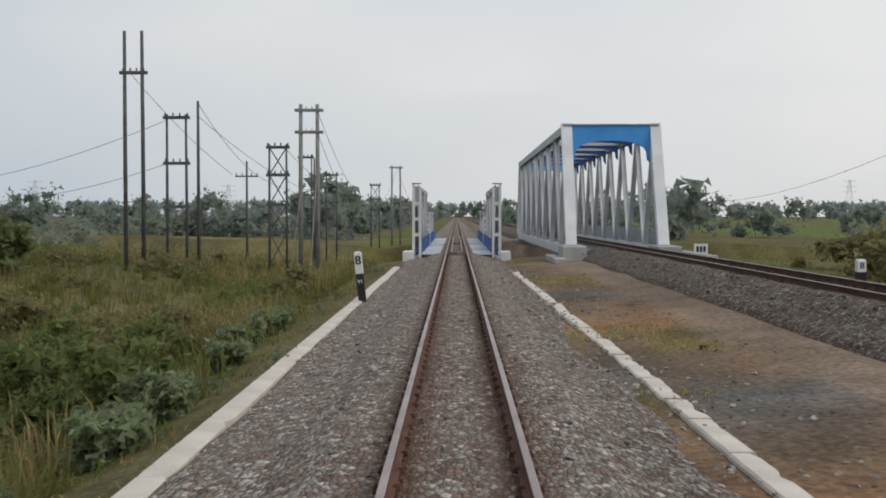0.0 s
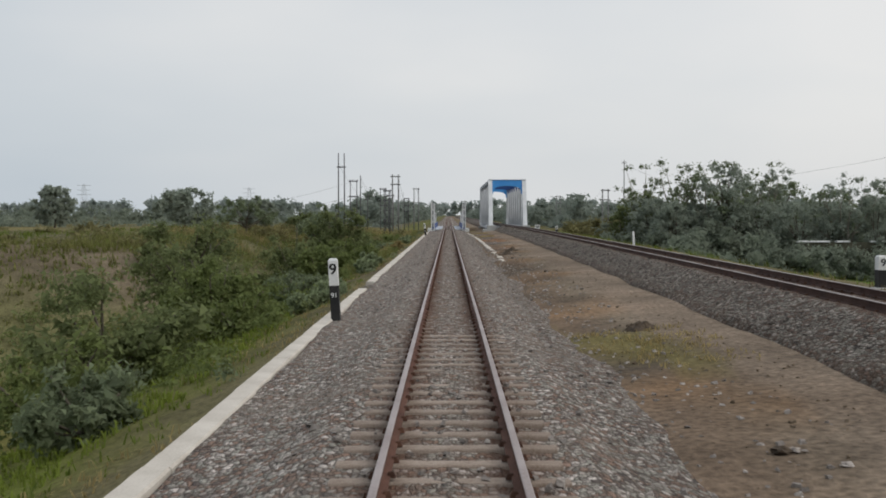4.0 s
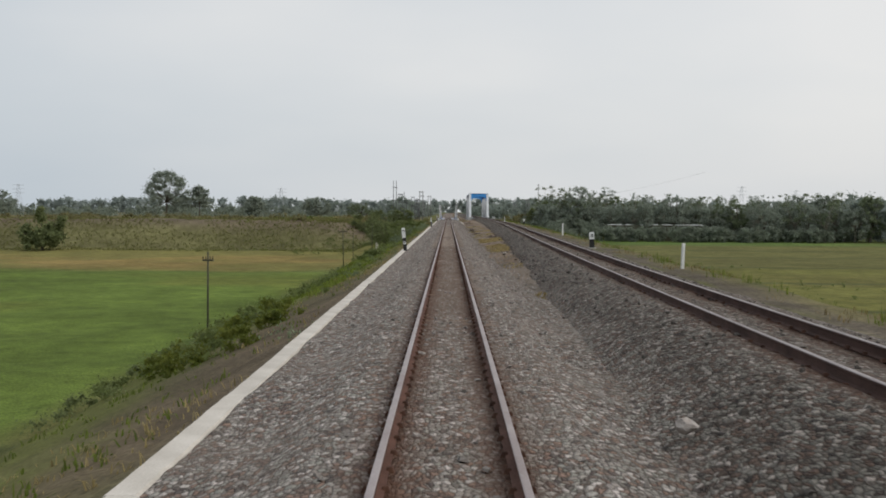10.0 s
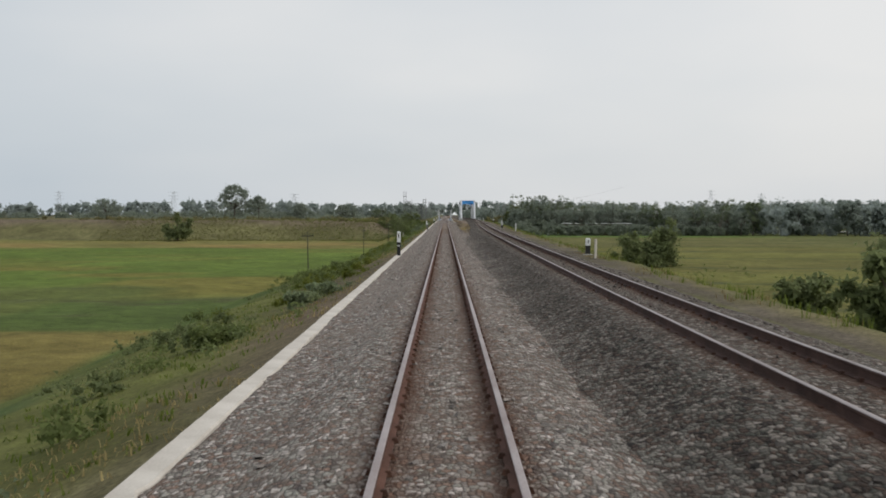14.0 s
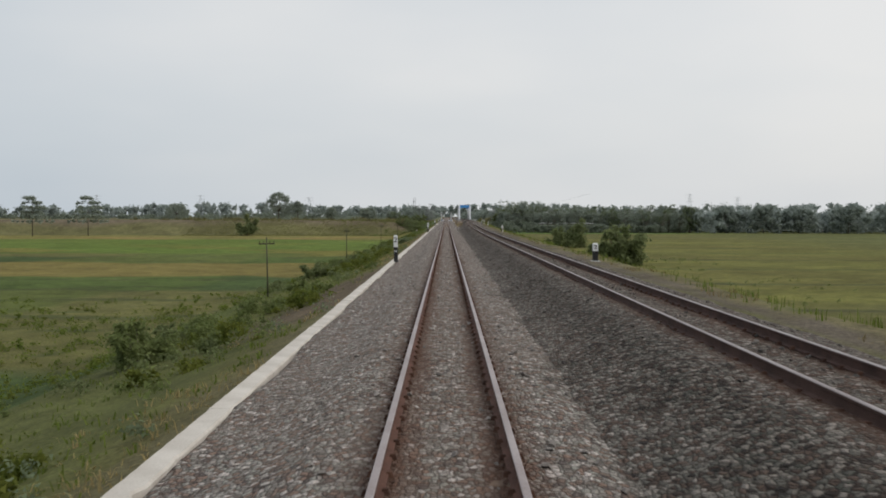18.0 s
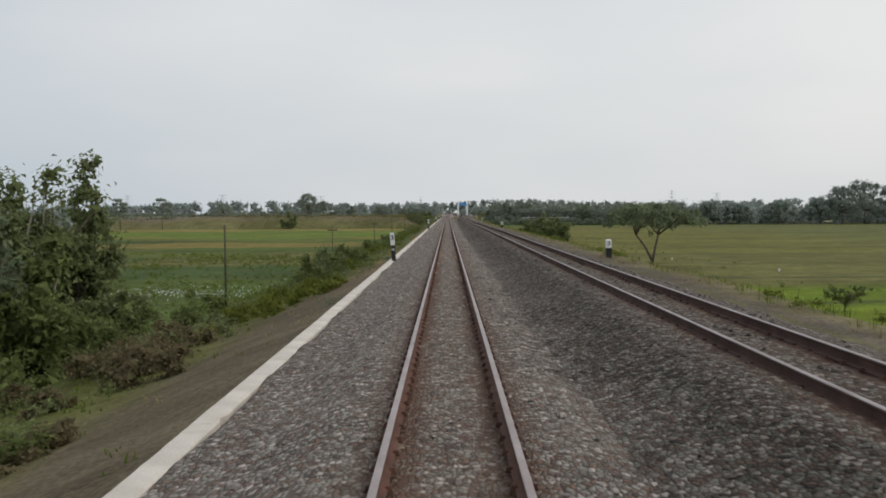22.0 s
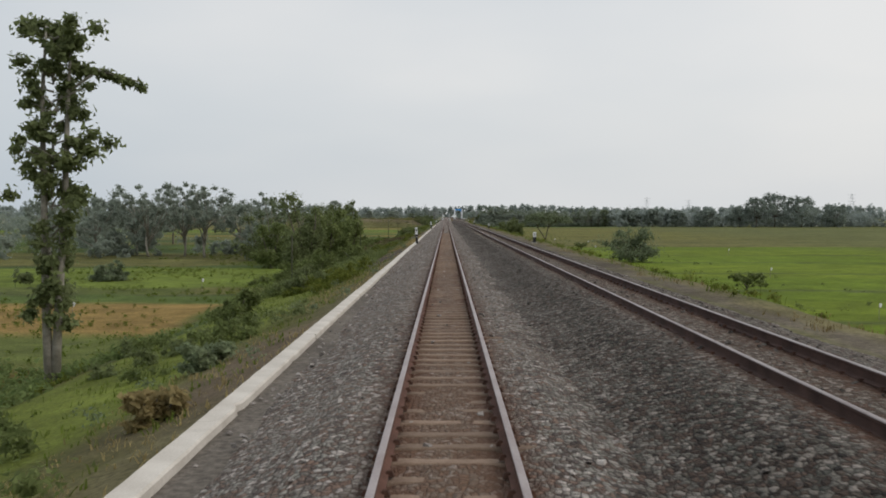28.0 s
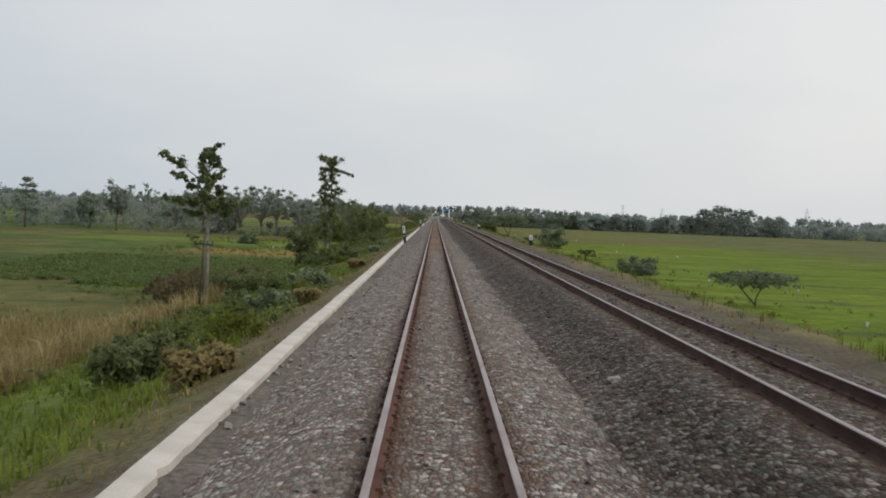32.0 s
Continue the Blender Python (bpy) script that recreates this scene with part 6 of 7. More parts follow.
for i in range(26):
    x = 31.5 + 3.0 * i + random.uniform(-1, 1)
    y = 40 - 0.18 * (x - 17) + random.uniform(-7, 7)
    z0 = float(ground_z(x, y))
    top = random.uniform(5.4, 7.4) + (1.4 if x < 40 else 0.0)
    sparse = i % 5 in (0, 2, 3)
    tree(x, y, top - z0, random.uniform(7.0, 9.5), "sparse" if sparse else "dome", LEAF_HAZE_GREY if i % 2 else LEAF_GREY, BARK_PALE if sparse else BARK, dens=1.5 if sparse else 1.2, label="thin-crowned tree in the riverside belt" if sparse else "dense pale green tree in the riverside belt", size=0.15 if sparse else 0.17)
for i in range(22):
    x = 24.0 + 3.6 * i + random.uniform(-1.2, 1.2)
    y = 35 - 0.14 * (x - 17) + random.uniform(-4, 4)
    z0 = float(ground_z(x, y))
    tree(x, y, random.uniform(3.2, 4.4) - z0, random.uniform(6.0, 8.5), "dome", LEAF_HAZE_GREY, BARK, dens=1.2, label="dense pale green shrub below the riverside trees", size=0.16)
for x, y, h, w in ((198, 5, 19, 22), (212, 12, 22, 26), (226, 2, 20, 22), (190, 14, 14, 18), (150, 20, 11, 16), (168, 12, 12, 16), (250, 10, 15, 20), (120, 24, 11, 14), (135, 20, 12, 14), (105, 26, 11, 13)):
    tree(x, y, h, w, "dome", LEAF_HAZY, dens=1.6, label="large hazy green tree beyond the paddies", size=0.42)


def woods(name, label, spots, size, mat, number):
    """A far belt of trees, too distant to count."""
    c, r, k = [], [], []
    for x, y, z, h, w in spots:
        for j in range(9):
            up = (0.12, 0.22, 0.34, 0.45, 0.55, 0.64, 0.72, 0.79, 0.85)[j]
            spread = 0.55 - 0.38 * up ** 2
            c.append((x + RNG.uniform(-1, 1) * spread * w, y + RNG.uniform(-1, 1) * spread * w, z + h * (up + RNG.uniform(-0.05, 0.04))))
            r.append(RNG.uniform(0.2, 0.3) * w + 0.12 * h), k.append(number)
    inner = leaf_cloud(c, [0.6 * v for v in r], [max(4, int(0.28 * v)) for v in k], size * 2.3, reach=0.9)
    tagged(new(name, leaf_mesh(name, np.concatenate([leaf_cloud(c, r, k, size, reach=1.05), inner]), mat)), label, "woods", kind="stuff")


spots = []
for x in np.arange(-700, -35, 5.0):
    spots.append((x, 190 - 0.05 * abs(x) + RNG.uniform(-18, 18), -2.2, RNG.uniform(4.4, 5.6) * (1.0 + 0.12 * math.sin(x / 23)), RNG.uniform(8, 12)))
beyond = []
for x in np.arange(60, 700, 6.0):
    beyond.append((x, 110 + 0.05 * x + RNG.uniform(-18, 18), -4.0, RNG.uniform(9.0, 12.0) * (1.0 + 0.2 * math.sin(x / 19)), RNG.uniform(8, 13)))
for x in np.concatenate([np.arange(-60, -2, 6.0), np.arange(6, 60, 6.0)]):
    beyond.append((x + np.sign(x) * 14, 190 + RNG.uniform(-20, 20), -2.0, RNG.uniform(5, 9), 9))
for y in np.arange(120, 900, 14.0):
    for s in (-1, 1):
        beyond.append((s * RNG.uniform(13, 22) + (6 if s > 0 else 0), y, -1.5, RNG.uniform(5, 9), 8))
horizon = []
for x in np.arange(-2400, 2400, 17.0):
    horizon.append((x, 1450 + RNG.uniform(-90, 90), -3.0, RNG.uniform(22, 26) * (1.0 + 0.12 * math.sin(x / 90)), RNG.uniform(22, 34)))
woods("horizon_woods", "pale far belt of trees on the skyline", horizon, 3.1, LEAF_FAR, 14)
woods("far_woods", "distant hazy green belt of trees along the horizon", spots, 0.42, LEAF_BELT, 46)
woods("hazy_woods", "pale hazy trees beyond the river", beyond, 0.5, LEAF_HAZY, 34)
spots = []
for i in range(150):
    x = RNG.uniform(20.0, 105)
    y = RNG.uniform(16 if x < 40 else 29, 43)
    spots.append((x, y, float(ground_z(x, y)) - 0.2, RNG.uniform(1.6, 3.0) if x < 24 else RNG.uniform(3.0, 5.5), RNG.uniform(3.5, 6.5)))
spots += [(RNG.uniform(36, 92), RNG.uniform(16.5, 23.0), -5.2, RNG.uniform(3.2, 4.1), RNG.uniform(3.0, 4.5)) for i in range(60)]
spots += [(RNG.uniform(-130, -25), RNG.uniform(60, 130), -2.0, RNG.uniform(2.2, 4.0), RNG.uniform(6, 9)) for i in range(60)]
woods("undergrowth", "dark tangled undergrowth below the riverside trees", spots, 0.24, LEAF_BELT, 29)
spots = [(RNG.uniform(105, 430), 38 + RNG.uniform(-22, 22), -5.2, RNG.uniform(8.6, 11.6), RNG.uniform(9, 14)) for i in range(170)]
spots += [(RNG.uniform(-420, -150), RNG.uniform(-125, -55), -5.2, RNG.uniform(9, 11.5), RNG.uniform(9, 14)) for i in range(90)]
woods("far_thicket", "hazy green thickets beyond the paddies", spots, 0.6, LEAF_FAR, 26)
spots = []
for i in range(46):
    x, y = RNG.uniform(-130, -16), RNG.uniform(-30, 34)
    spots.append((x, y, float(ground_z(x, y)) - 0.3, RNG.uniform(0.5, 1.3), RNG.uniform(2.5, 5.5)))
woods("levee_scrub", "low olive scrub along the levee's top", spots, 0.16, LEAF_OLIVE, 30)

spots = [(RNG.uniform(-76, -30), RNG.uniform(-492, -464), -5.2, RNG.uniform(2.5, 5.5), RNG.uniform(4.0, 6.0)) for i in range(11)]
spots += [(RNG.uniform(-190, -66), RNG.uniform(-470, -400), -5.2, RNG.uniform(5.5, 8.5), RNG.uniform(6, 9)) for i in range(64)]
woods("orchard_undergrowth", "leafy green undergrowth between the orchard trees", spots, 0.3, LEAF_HAZE_GREY, 34)
spots = []
for i in range(70):
    x, y = RNG.uniform(15.5, 60), RNG.uniform(36, 56)
    spots.append((x, y, float(ground_z(x, y)) - 0.1, RNG.uniform(1.3, 2.4), RNG.uniform(2.5, 4.0)))
woods("river_scrub", "brownish-green tangled scrub beside the bridge", spots, 0.16, LEAF_OLIVE, 44)


spots = []
for i in range(60):
    x, y = RNG.uniform(-25, -11.5), RNG.uniform(-522, -462)
    spots.append((x, y, float(ground_z(x, y)) - 0.2, RNG.uniform(1.0, 2.6), RNG.uniform(1.8, 3.2)))
for i in range(30):
    x, y = RNG.uniform(-18, -9.5), RNG.uniform(-566, -536)
    spots.append((x, y, float(ground_z(x, y)) - 0.2, RNG.uniform(0.9, 2.4), RNG.uniform(1.8, 3.0)))
woods("thicket_undergrowth", "dense green undergrowth below the thicket trees", spots, 0.1, LEAF_MID, 54)
spots = [(RNG.uniform(-22, -14), RNG.uniform(-686, -668), -4.6, RNG.uniform(0.8, 1.7), RNG.uniform(2.0, 3.4)) for i in range(16)]
woods("brown_field_scrub", "dark brownish-green scrub at the foot of the bank", spots, 0.1, LEAF_BROWN, 50)
spots = []
for i in range(34):
    x, y = RNG.uniform(-12.5, -6.6), RNG.uniform(-514, -478)
    spots.append((x, y, float(ground_z(x, y)) - 0.15, RNG.uniform(0.4, 1.1), RNG.uniform(1.0, 2.0)))
woods("withered_bank_shrubs", "withered olive-brown shrubs on the bank", spots, 0.075, LEAF_BROWN, 60)
for name, label, mat, seed, n, x0, x1 in (("bank_shrub_mass", "low green shrubs in uneven masses on the bank", LEAF_MID, 3.3, 260, -12.5, -6.0), ("yellow_bank_plants", "yellow-green leafy plants in masses on the bank", LEAF_YELLOW, 6.1, 200, -9.5, -4.8), ("dark_bank_shrubs", "dark low shrubs along the foot of the bank", LEAF_DARK, 9.4, 110, -13.5, -8.0)):
    x, y = RNG.uniform(x0, x1, n * 3), RNG.uniform(-780, -85, n * 3)
    ok = np.nonzero((wavy(x * 2.0, y, 8.0, seed) > 0.22) & ((y < -176) | (RNG.random(n * 3) < 0.12)))[0][:n]
    spots = [(x[i], y[i], float(ground_z(x[i], y[i])) - 0.12, RNG.uniform(0.35, 0.95), RNG.uniform(0.9, 1.9)) for i in ok]
    woods(name, label, spots, 0.055, mat, 40)


for name, label, mat, n, xs, ys, hs in (("tangled_brown_scrub", "tangled olive and brown scrub near the masts", LEAF_OLIVE, 40, (-25, -6), (14, 54), (0.6, 1.5)), ("riverbank_shrubs", "dense green shrubs on the bank near the river", LEAF_MID, 48, (-15, -5.6), (-8, 26), (0.7, 1.7))):
    spots = []
    for i in range(n):
        x, y = RNG.uniform(*xs), RNG.uniform(*ys)
        spots.append((x, y, float(ground_z(x, y)) - 0.15, RNG.uniform(*hs), RNG.uniform(1.6, 3.0)))
    woods(name, label, spots, 0.085, mat, 52)


def crops(name, label, mat, n, xs, ys, height, size, seed, gap=0.05):
    """Low field plants in uneven stands."""
    x, y = RNG.uniform(*xs, n), RNG.uniform(*ys, n)
    ok = wavy(x, y, 7.0, seed) > gap
    x, y = x[ok], y[ok]
    c = np.stack([x, y, ground_z(x, y) + height * 0.35], -1)
    tagged(new(name, leaf_mesh(name, leaf_cloud(c, RNG.uniform(0.5, 1.2, len(c)) * height, np.full(len(c), 30), size * 0.7, 0.7), mat)), label, "crops", kind="stuff")


crops("field_crops", "leafy green crop rows and weeds in the low fields", GRASS_GREEN, 3700, (-48, -12), (-770, -330), 0.5, 0.12, 1.0)
crops("olive_field_plants", "yellowing plants in the low fields", LEAF_YELLOW, 2400, (-40, -12), (-770, -330), 0.42, 0.11, 3.0)
crops("east_field_plants", "green plants along the paddy edges", LEAF_MID, 1800, (13, 40), (-770, -90), 0.5, 0.11, 2.0)
crops("field_tussocks", "uneven yellow-green grass tussocks in the low fields", GRASS_GREEN, 1700, (-60, -12), (-450, -335), 0.55, 0.12, 5.0)
crops("leafy_crop", "broad-leaved green crop planted in a field below the bank", LEAF_CROP, 2500, (-48, -12.5), (-668, -614), 0.55, 0.2, 2.6, -0.75)


def pylon(x, y, h):
    """A far lattice pylon for a power line."""
    p = tagged(thing("pylon", (x, y, -3.0)), "distant grey lattice power pylon on the horizon", "pylon", "pylons")
    for sx in (-1, 1):
        for sy in (-1, 1):
            Build().beam((sx * 3, sy * 3, 0), (sx * 0.5, sy * 0.5, h), 0.13, 0.13).ob("leg", PYLON_STEEL, p)
    for k in range(6):
        a, b = h * k / 6, h * (k + 1) / 6
        wa, wb = 3 - 2.5 * k / 6, 3 - 2.5 * (k + 1) / 6
        for s in (-1, 1):
            Build().beam((s * wa, -wa, a), (-s * wb, -wb, b), 0.07, 0.07).ob("brace", PYLON_STEEL, p)
    for z in (0.72, 0.84, 0.96):
        Build().beam((-4.5, 0, h * z), (4.5, 0, h * z), 0.15, 0.2).ob("cross_arm", PYLON_STEEL, p)


for x, y, h in ((262, 700, 29), (330, 760, 27), (-239, 590, 25), (-340, 590, 25), (-140, 640, 24), (420, 420, 28)):
    pylon(x, y, h)

wall = tagged(thing("river_wall", (51.5, 25.0, -6.2)), "long dark wall with a thin white coping under the riverside trees", "wall")
Build().box((-11.5, -0.3, 0), (11.5, 0.3, 5.02)).ob("wall_body", POLE_DARK, wall, "dark weathered wall")
for a, b in ((-11.8, -8.2), (-7.4, -6.0), (-3.6, 0.6), (1.6, 4.2), (5.0, 11.8)):
    Build().box((a, -0.42, 5.02), (b, 0.42, 5.2), 0.03).ob("coping", WHITE_PAINT, wall, "thin white coping")


def blades(name, label, mat, n, where, height, width, lean=0.5, tuft=5):
    """Grass as many bent blades in tufts."""
    x, y, z = where(n)
    keep = np.isfinite(z)
    x, y, z = (np.repeat(v[keep], tuft) for v in (x, y, z))
    m = len(x)
    x, y = x + RNG.normal(0, 0.09, m), y + RNG.normal(0, 0.09, m)
    a, h, b = RNG.uniform(0, 6.283, m), height * RNG.uniform(0.45, 1.25, m), RNG.uniform(0.1, lean, m)
    dx, dy, w = np.cos(a), np.sin(a), width * RNG.uniform(0.6, 1.3, m)
    base = np.stack([x, y, z - 0.03], -1)
    side = np.stack([-dy * w, dx * w, 0 * w], -1)
    mid = base + np.stack([dx * h * b * 0.35, dy * h * b * 0.35, h * 0.6], -1)
    tip = base + np.stack([dx * h * b, dy * h * b, h * (1 - 0.35 * b)], -1)
    v = np.stack([base - side, base + side, mid + side * 0.7, mid - side * 0.7, tip], 1).reshape(-1, 3)
    k = 5 * np.arange(m)[:, None]
    f = np.concatenate([k + [0, 1, 2], k + [0, 2, 3], k + [3, 2, 4]], 0)
    tagged(new(name, big_mesh(name, v, f, mat)), label, "grass", kind="stuff")


def on_bank(lo, hi, patch=0.0, seed=0.0, y0=-790, y1=58, side=-1):
    def where(n):
        y = RNG.uniform(y0, y1, n)
        u = lo + (hi - lo) * RNG.random(n) ** 1.2
        x = -u if side < 0 else track2_x(y) + u
        z = ground_z(x, y)
        ok = wavy(x, y, 4.0, seed) > patch
        if side < 0:
            ok &= (RNG.random(n) > 0.9 * bare_bank(y) * (u < 7.5))
        return x, y, np.where(ok, z, np.nan)
    return where


blades("bank_grass", "rank green grass on the bank", GRASS_GREEN, 8800, on_bank(3.7, 11, -0.6), 0.19, 0.017, 1.5)
blades("dry_bank_grass", "dry straw-coloured grass on the bank", GRASS_STRAW, 9000, on_bank(3.05, 6.5, -0.2, 3.0), 0.17, 0.013, 1.5)
blades("straw_grass", "straw-coloured dry grass beside the kerb", GRASS_STRAW, 2600, on_bank(3.1, 5.4, -0.8, 1.0, -566, -530), 0.24, 0.012, 1.3)
blades("verge_grass", "low dry and green grass on the verge", GRASS_DRY, 5000, on_bank(3.3, 5.6, 0.1, 1.0, side=1), 0.2, 0.012, 1.0)
blades("verge_green_grass", "low green grass on the verge", GRASS_GREEN, 5500, on_bank(3.8, 9.0, -0.3, 2.0, side=1), 0.32, 0.013)
blades("tall_dry_grass", "tall dry grass near the masts", GRASS_STRAW, 5200, on_bank(5, 26, 0.1, 5.0, -6, 60), 1.0, 0.017, 1.0)
blades("tall_green_grass", "tall yellow-green grass near the masts", GRASS_OLIVE, 6500, on_bank(4.6, 26, -0.45, 2.0, -30, 60), 0.8, 0.018, 1.1)
blades("levee_grass", "coarse grass on the levee", GRASS_GREEN, 4000, on_bank(6, 40, -0.2, 5.0, -50, 60), 0.5, 0.022, 1.3)


def on_levee(n):
    x, y = RNG.uniform(-95, -15, n), RNG.uniform(-52, -22, n)
    return x, y, np.where(wavy(x, y, 6.0, 4.0) > -0.5, ground_z(x, y), np.nan)


def on_maize(n):
    x, y = RNG.uniform(-40, -11.2, n), RNG.uniform(-734, -699, n)
    return x, y, np.where(wavy(x, y, 3.0, 4.0) > -0.75, ground_z(x, y), np.nan)


blades("fresh_weeds", "fresh green weeds and grass on the bank", GRASS_FRESH, 2600, on_bank(4.6, 11.5, -0.6, 2.0, -760, -684), 0.32, 0.024, 1.3)
blades("maize_patch", "dry yellow maize stand beside the bank", GRASS_STRAW, 3000, on_maize, 1.35, 0.04, 1.2, 5)
blades("levee_tussocks", "rough olive grass over the levee", GRASS_OLIVE, 7000, on_levee, 0.42, 0.05, 1.5, 3)
blades("fresh_bank_grass", "fresh yellow-green grass on the lower bank", GRASS_FRESH, 5200, on_bank(5.2, 13.0, -0.45, 2.0, -190, -48), 0.26, 0.02, 1.4)
blades("tall_reeds", "tall broad-bladed green reeds on the bank", LEAF_MID, 2400, on_bank(5.6, 12.5, -0.5, 2.0, -596, -562), 0.75, 0.024, 1.4)


def on_strip(patch, y0, y1):
    def where(n):
        y = RNG.uniform(y0, y1, n)
        x = RNG.uniform(2.6, 5.0, n)
        ok = (x < track2_x(y) - 1.9) & (wavy(x, y, 2.3, 9.0) > patch) & ((y < -62) | (y > 6))
        return x, y, np.where(ok, ground_z(x, y), np.nan)
    return where


blades("strip_grass", "short dry grass tufts on the bare strip", GRASS_STRAW, 8000, on_strip(0.25, -206, 40), 0.13, 0.013, 1.6, 6)
blades("strip_straw", "flattened pale straw on the bare strip", GRASS_STRAW, 2000, on_strip(0.0, -172, -138), 0.15, 0.014, 1.8, 7)


def weeds(name, label, mat, n, lo, hi, side, height, size, seed, y0=-785, y1=55):
    """Broad-leaved weeds in uneven patches along the bank."""
    where = on_bank(lo, hi, 0.25, seed, y0, y1, side)
    x, y, z = where(n)
    ok = np.isfinite(z)
    c = np.stack([x, y, z + height * 0.45], -1)[ok]
    r = RNG.uniform(0.5, 1.3, len(c)) * height
    tagged(new(name, leaf_mesh(name, leaf_cloud(c, r, np.full(len(c), 78), size * 0.66, 0.6), mat)), label, "weeds", kind="stuff")


weeds("broad_leaved_weeds", "grey-green broad-leaved weeds on the bank", LEAF_GREY, 900, 3.2, 7.0, -1, 0.42, 0.075, 1.0)
weeds("dark_weeds", "dark green low scrub on the bank", LEAF_DARK, 1300, 4.5, 12.0, -1, 0.6, 0.1, 4.0)
weeds("green_scrub", "fresh green low scrub on the bank", LEAF_MID, 1300, 4.0, 14.0, -1, 0.55, 0.1, 6.0)
weeds("verge_weeds", "yellow-green weeds on the verge", LEAF_YELLOW, 420, 4.0, 7.5, 1, 0.35, 0.08, 2.5, -785, -430)
weeds("scrub_by_river", "dense scrub on the bank near the river", LEAF_MID, 900, 5.0, 26.0, -1, 0.9, 0.13, 3.0, -70, 60)

weeds("withered_scrub", "olive and brown withered scrub near the river", LEAF_OLIVE, 700, 5.0, 26.0, -1, 0.95, 0.11, 5.0, -30, 58)
for x, y, h, w in ((-4.5, 13.2, 0.7, 1.1), (-4.8, 14.4, 0.55, 1.0), (-4.6, 15.9, 0.8, 1.2), (-5.0, 17.6, 0.5, 1.0), (-4.8, 21.6, 0.5, 1.0), (-5.0, 24.2, 0.7, 1.2), (-4.7, 26.5, 0.45, 0.9), (-5.1, 28.6, 0.6, 1.1), (-5.2, 10.8, 0.6, 1.1), (-4.4, -55.0, 0.6, 1.1), (-4.6, -53.6, 0.75, 1.2), (-4.9, -51.0, 0.7, 1.2), (-4.5, -57.0, 0.5, 0.9), (-5.0, -58.6, 0.7, 1.2), (-4.8, -30.0, 0.9, 1.5), (-4.6, -36.0, 0.8, 1.4), (-5.3, -714.0, 1.1, 2.0), (-5.6, -722.0, 0.9, 1.6), (-5.1, -669.0, 0.6, 1.4), (-5.0, -287.0, 0.4, 1.2), (-5.5, -290.0, 0.4, 1.3), (-4.7, -3.0, 0.8, 1.4), (-5.6, -638.0, 0.6, 1.4), (-5.2, -652.0, 0.6, 1.4)):
    tree(x, y, h, w, "bush", LEAF_MILKY, dens=0.8, label="pale grey-green milkweed clump beside the kerb", size=0.075)

for x, y, h, w in ((-4.3, -723.0, 0.42, 0.9), (-4.1, -739.5, 0.7, 1.3), (-4.3, -4.5, 0.8, 1.3), (-4.6, -646.0, 0.5, 1.0), (-4.4, -700.0, 0.5, 1.0)):
    tree(x, y, h, w, "bush", GRASS_STRAW, dens=0.8, label="withered straw-coloured weed clump beside the kerb", size=0.07)

# clods and stones on the bare strip between the tracks
def earth_heap(x, y, r, h, seed):
    """A loose heap of dug earth with roots: a lumpy mound and crumbs round it."""
    rnd = random.Random(seed)
    b = Build()
    rings, n = 7, 20
    pts, faces = [(0, 0, h)], []
    for k in range(1, rings + 1):
        for j in range(n):
            a = 6.2832 * j / n
            q = k / rings * r * (1 + 0.35 * noise.noise(Vector((math.cos(a) * 1.5, math.sin(a) * 1.5, seed * 1.7))))
            px, py = math.cos(a) * q, math.sin(a) * q * 1.5
            z = h * (1 - (k / rings) ** 1.3) * (1 + 0.9 * noise.noise(Vector((px * 7, py * 7, seed)))) + 0.05 * noise.noise(Vector((px * 19, py * 19, seed))) - 0.03 * (k == rings)
            pts.append((px, py, z))
    for j in range(n):
        faces.append((0, 1 + j, 1 + (j + 1) % n))
        faces += [(1 + n * (k - 1) + j, 1 + n * k + j, 1 + n * k + (j + 1) % n, 1 + n * (k - 1) + (j + 1) % n) for k in range(1, rings)]
    b.add(pts, faces)
    for k in range(46):
        a, q, c = rnd.uniform(0, 6.28), r * rnd.uniform(0.2, 1.5), rnd.uniform(0.015, 0.05)
        px, py = math.cos(a) * q, math.sin(a) * q * 1.5
        z = max(0.0, h * (1 - q / r)) + 0.01
        b.add([(px + c * rnd.uniform(0.6, 1.4) * math.cos(t), py + c * rnd.uniform(0.6, 1.4) * math.sin(t), z - c * 0.3) for t in (0.2, 1.7, 3.3, 4.9)] + [(px, py, z + c * rnd.uniform(0.6, 1.3))],
              [(0, 1, 4), (1, 2, 4), (2, 3, 4), (3, 0, 4)])
    o = b.ob("earth_mound", MUD_CLOD)
    o.matrix_basis = pose(x, y, float(ground_z(x, y)), 0, 0, rnd.uniform(-25, 25))
    tagged(o, "low mound of dark dug earth and roots on bare ground", "earth mound", "earth mounds")


for i, (x, y, r, h) in enumerate(((3.1, -122.0, 0.36, 0.16), (3.3, -123.4, 0.28, 0.12), (3.9, -139.6, 0.34, 0.16), (4.2, -141.4, 0.26, 0.1), (4.05, -72.0, 0.4, 0.15), (4.3, -23.5, 0.42, 0.2), (3.75, -27.2, 0.3, 0.12), (3.6, -30.5, 0.38, 0.15),
                                  (2.95, -104.0, 0.32, 0.16), (3.15, -101.0, 0.36, 0.18), (2.95, -98.0, 0.3, 0.14), (3.05, -108.0, 0.3, 0.14), (3.0, -112.0, 0.26, 0.12), (3.3, -92.0, 0.24, 0.1))):
    earth_heap(x, y, r, h, i + 1)
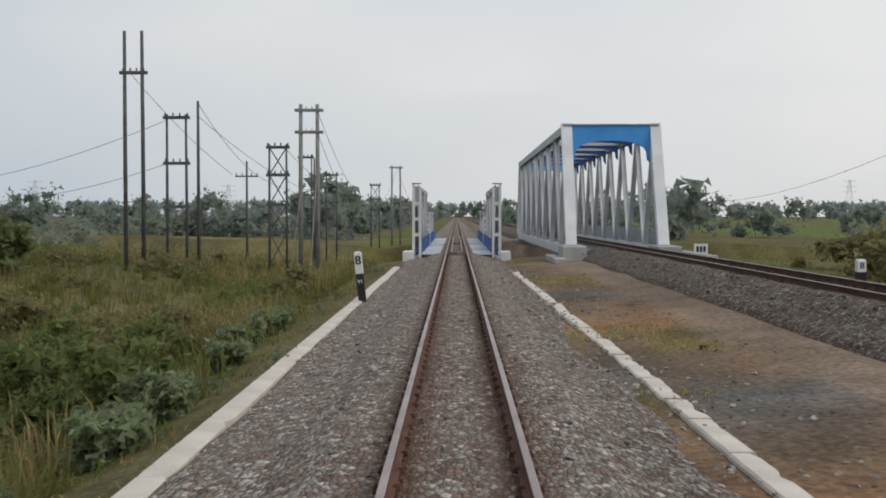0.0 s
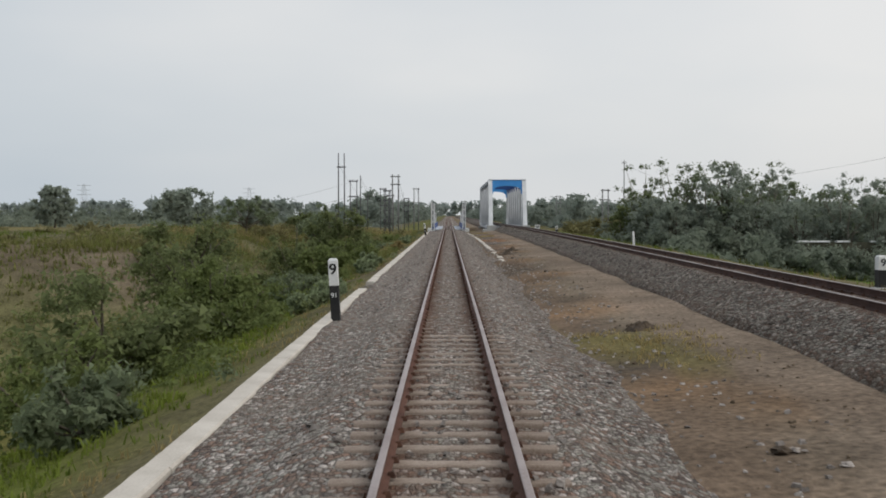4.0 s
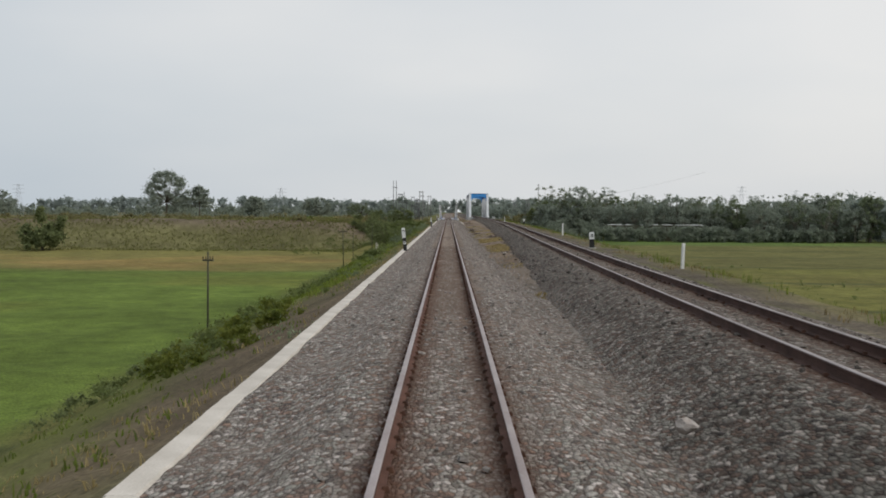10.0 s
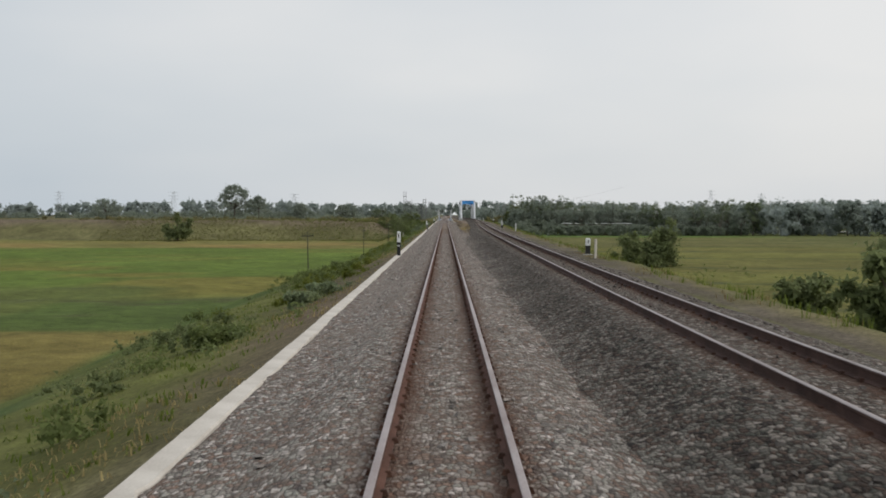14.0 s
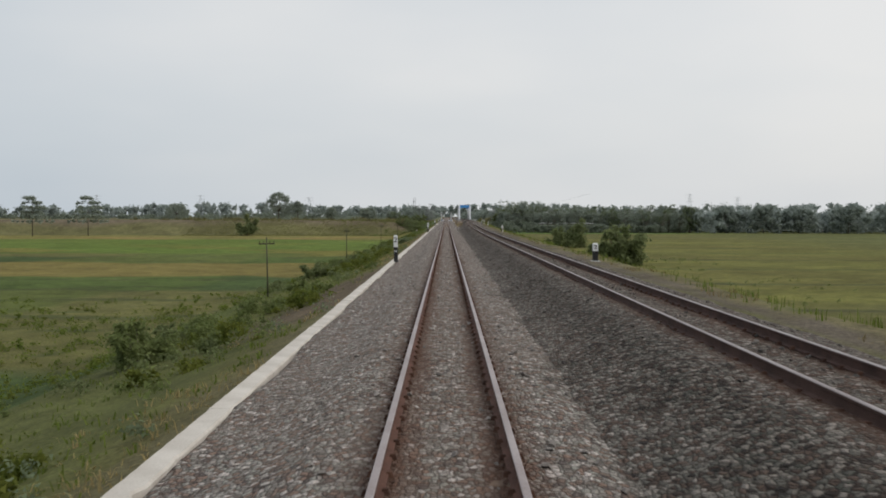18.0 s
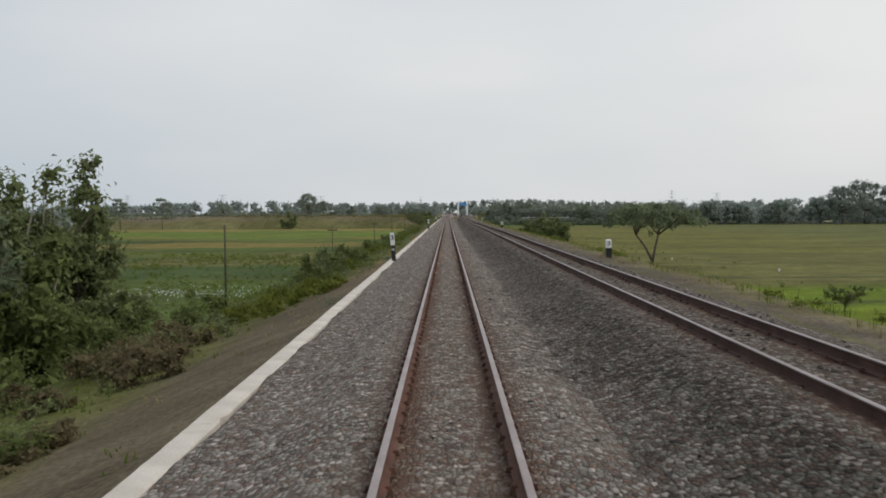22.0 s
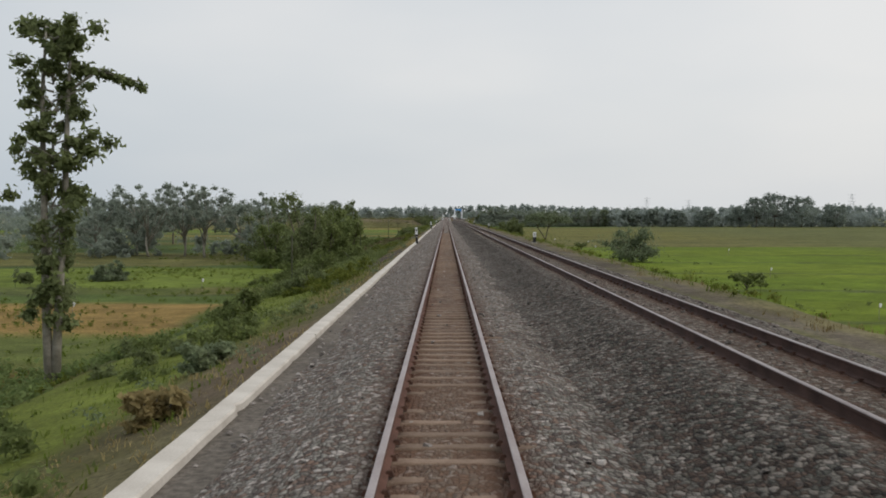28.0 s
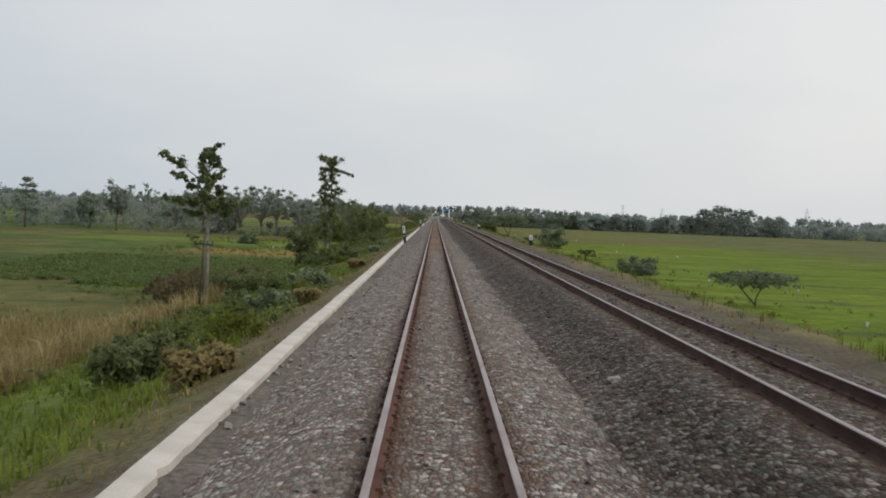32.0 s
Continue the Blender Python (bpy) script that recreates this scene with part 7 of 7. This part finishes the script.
for i in range(46):
    y = random.choice((random.uniform(-60, 40), random.uniform(-185, -60)))
    x = random.uniform(2.9, max(3.4, min(float(track2_x(y)) - 3.0, 5.0)))
    s = random.uniform(0.035, 0.1)
    b = bmesh.new()
    bmesh.ops.create_icosphere(b, subdivisions=2, radius=s)
    for v in b.verts:
        v.co *= 1 + 0.75 * noise.noise(v.co * (2.6 / s) + Vector((i * 3.1, 0, 0)))
        v.co.z *= 0.5
    me = bpy.data.meshes.new("earth_clod")
    b.to_mesh(me)
    b.free()
    pale = random.random() < 0.4
    me.materials.append(STONE_LIGHT if pale else MUD_CLOD)
    o = new("pale_stone" if pale else "earth_clod", me)
    o.matrix_basis = pose(x, y, float(ground_z(x, y)) + 0.2 * s, 0, 0, random.uniform(0, 360))
    tagged(o, "pale rough stone on bare earth" if pale else "dark clod of earth on bare ground", "stone" if pale else "clod", "stones" if pale else "clods")

for i, (x, y, z, s) in enumerate(((2.3, -523.6, -0.22, 0.12), (2.36, -524.9, -0.22, 0.09), (2.38, -224.6, -0.14, 0.12), (2.45, -743.2, -0.2, 0.1), (3.1, -60.5, -0.45, 0.09))):
    b = bmesh.new()
    bmesh.ops.create_icosphere(b, subdivisions=2, radius=s)
    for v in b.verts:
        v.co *= 1 + 0.6 * noise.noise(v.co * (2.2 / s) + Vector((i * 5.3, 1, 0)))
        v.co.z *= 0.65
    me = bpy.data.meshes.new("pale_stone")
    b.to_mesh(me)
    b.free()
    me.materials.append(STONE_LIGHT)
    o = new("pale_stone", me)
    o.matrix_basis = pose(x, y, z, 0, 0, 40 * i)
    tagged(o, "large pale stone lying on the ballast", "stone", "stones")

# small white flags that scare birds from the paddies
for i, (x, y) in enumerate(((28.8, -385), (34, -412), (44, -432), (30, -452), (52, -470), (38, -540), (30, -590), (31, -640), (37, -652), (29, -688), (48, -690), (46, -560), (-24, -560), (-26, -590))):
    z = float(ground_z(x, y))
    f = tagged(thing("field_flag", (x, y, z), random.uniform(-40, 40)), "small white plastic flag on a thin stick in the paddy", "flag", "field flags")
    Build().tube([(0, 0, -0.2), (0.02, 0, 1.2)], [0.02, 0.015], 5).ob("stick", BARK_PALE, f)
    pts = [(0.02 + 0.24 * (k / 3) * (1 - 0.15 * j), 0.04 * math.sin(k * 1.4 + j), 1.2 - 0.14 * j - 0.06 * k / 3) for j in range(3) for k in range(4)]
    fl = Build().add(pts + [(a, b + 0.01, c) for a, b, c in pts], [(4 * j + k, 4 * j + k + 1, 4 * j + k + 5, 4 * j + k + 4) for j in range(2) for k in range(3)] + [(12 + 4 * j + k + 4, 12 + 4 * j + k + 5, 12 + 4 * j + k + 1, 12 + 4 * j + k) for j in range(2) for k in range(3)])
    fl.ob("cloth", WHITE_PAINT, f)

# white water flowers in a wet corner of the west field
n = 420
fx, fy = RNG.normal(-23.0, 5.0, n), RNG.normal(-429, 4.0, n)
fc = np.stack([fx, fy, ground_z(fx, fy) + 0.35], -1)
tagged(new("white_blossoms", leaf_mesh("white_blossoms", leaf_cloud(fc, np.full(n, 0.12), np.full(n, 4), 0.055), WHITE_PAINT)), "small white blossoms among green weeds", "flowers", kind="stuff")
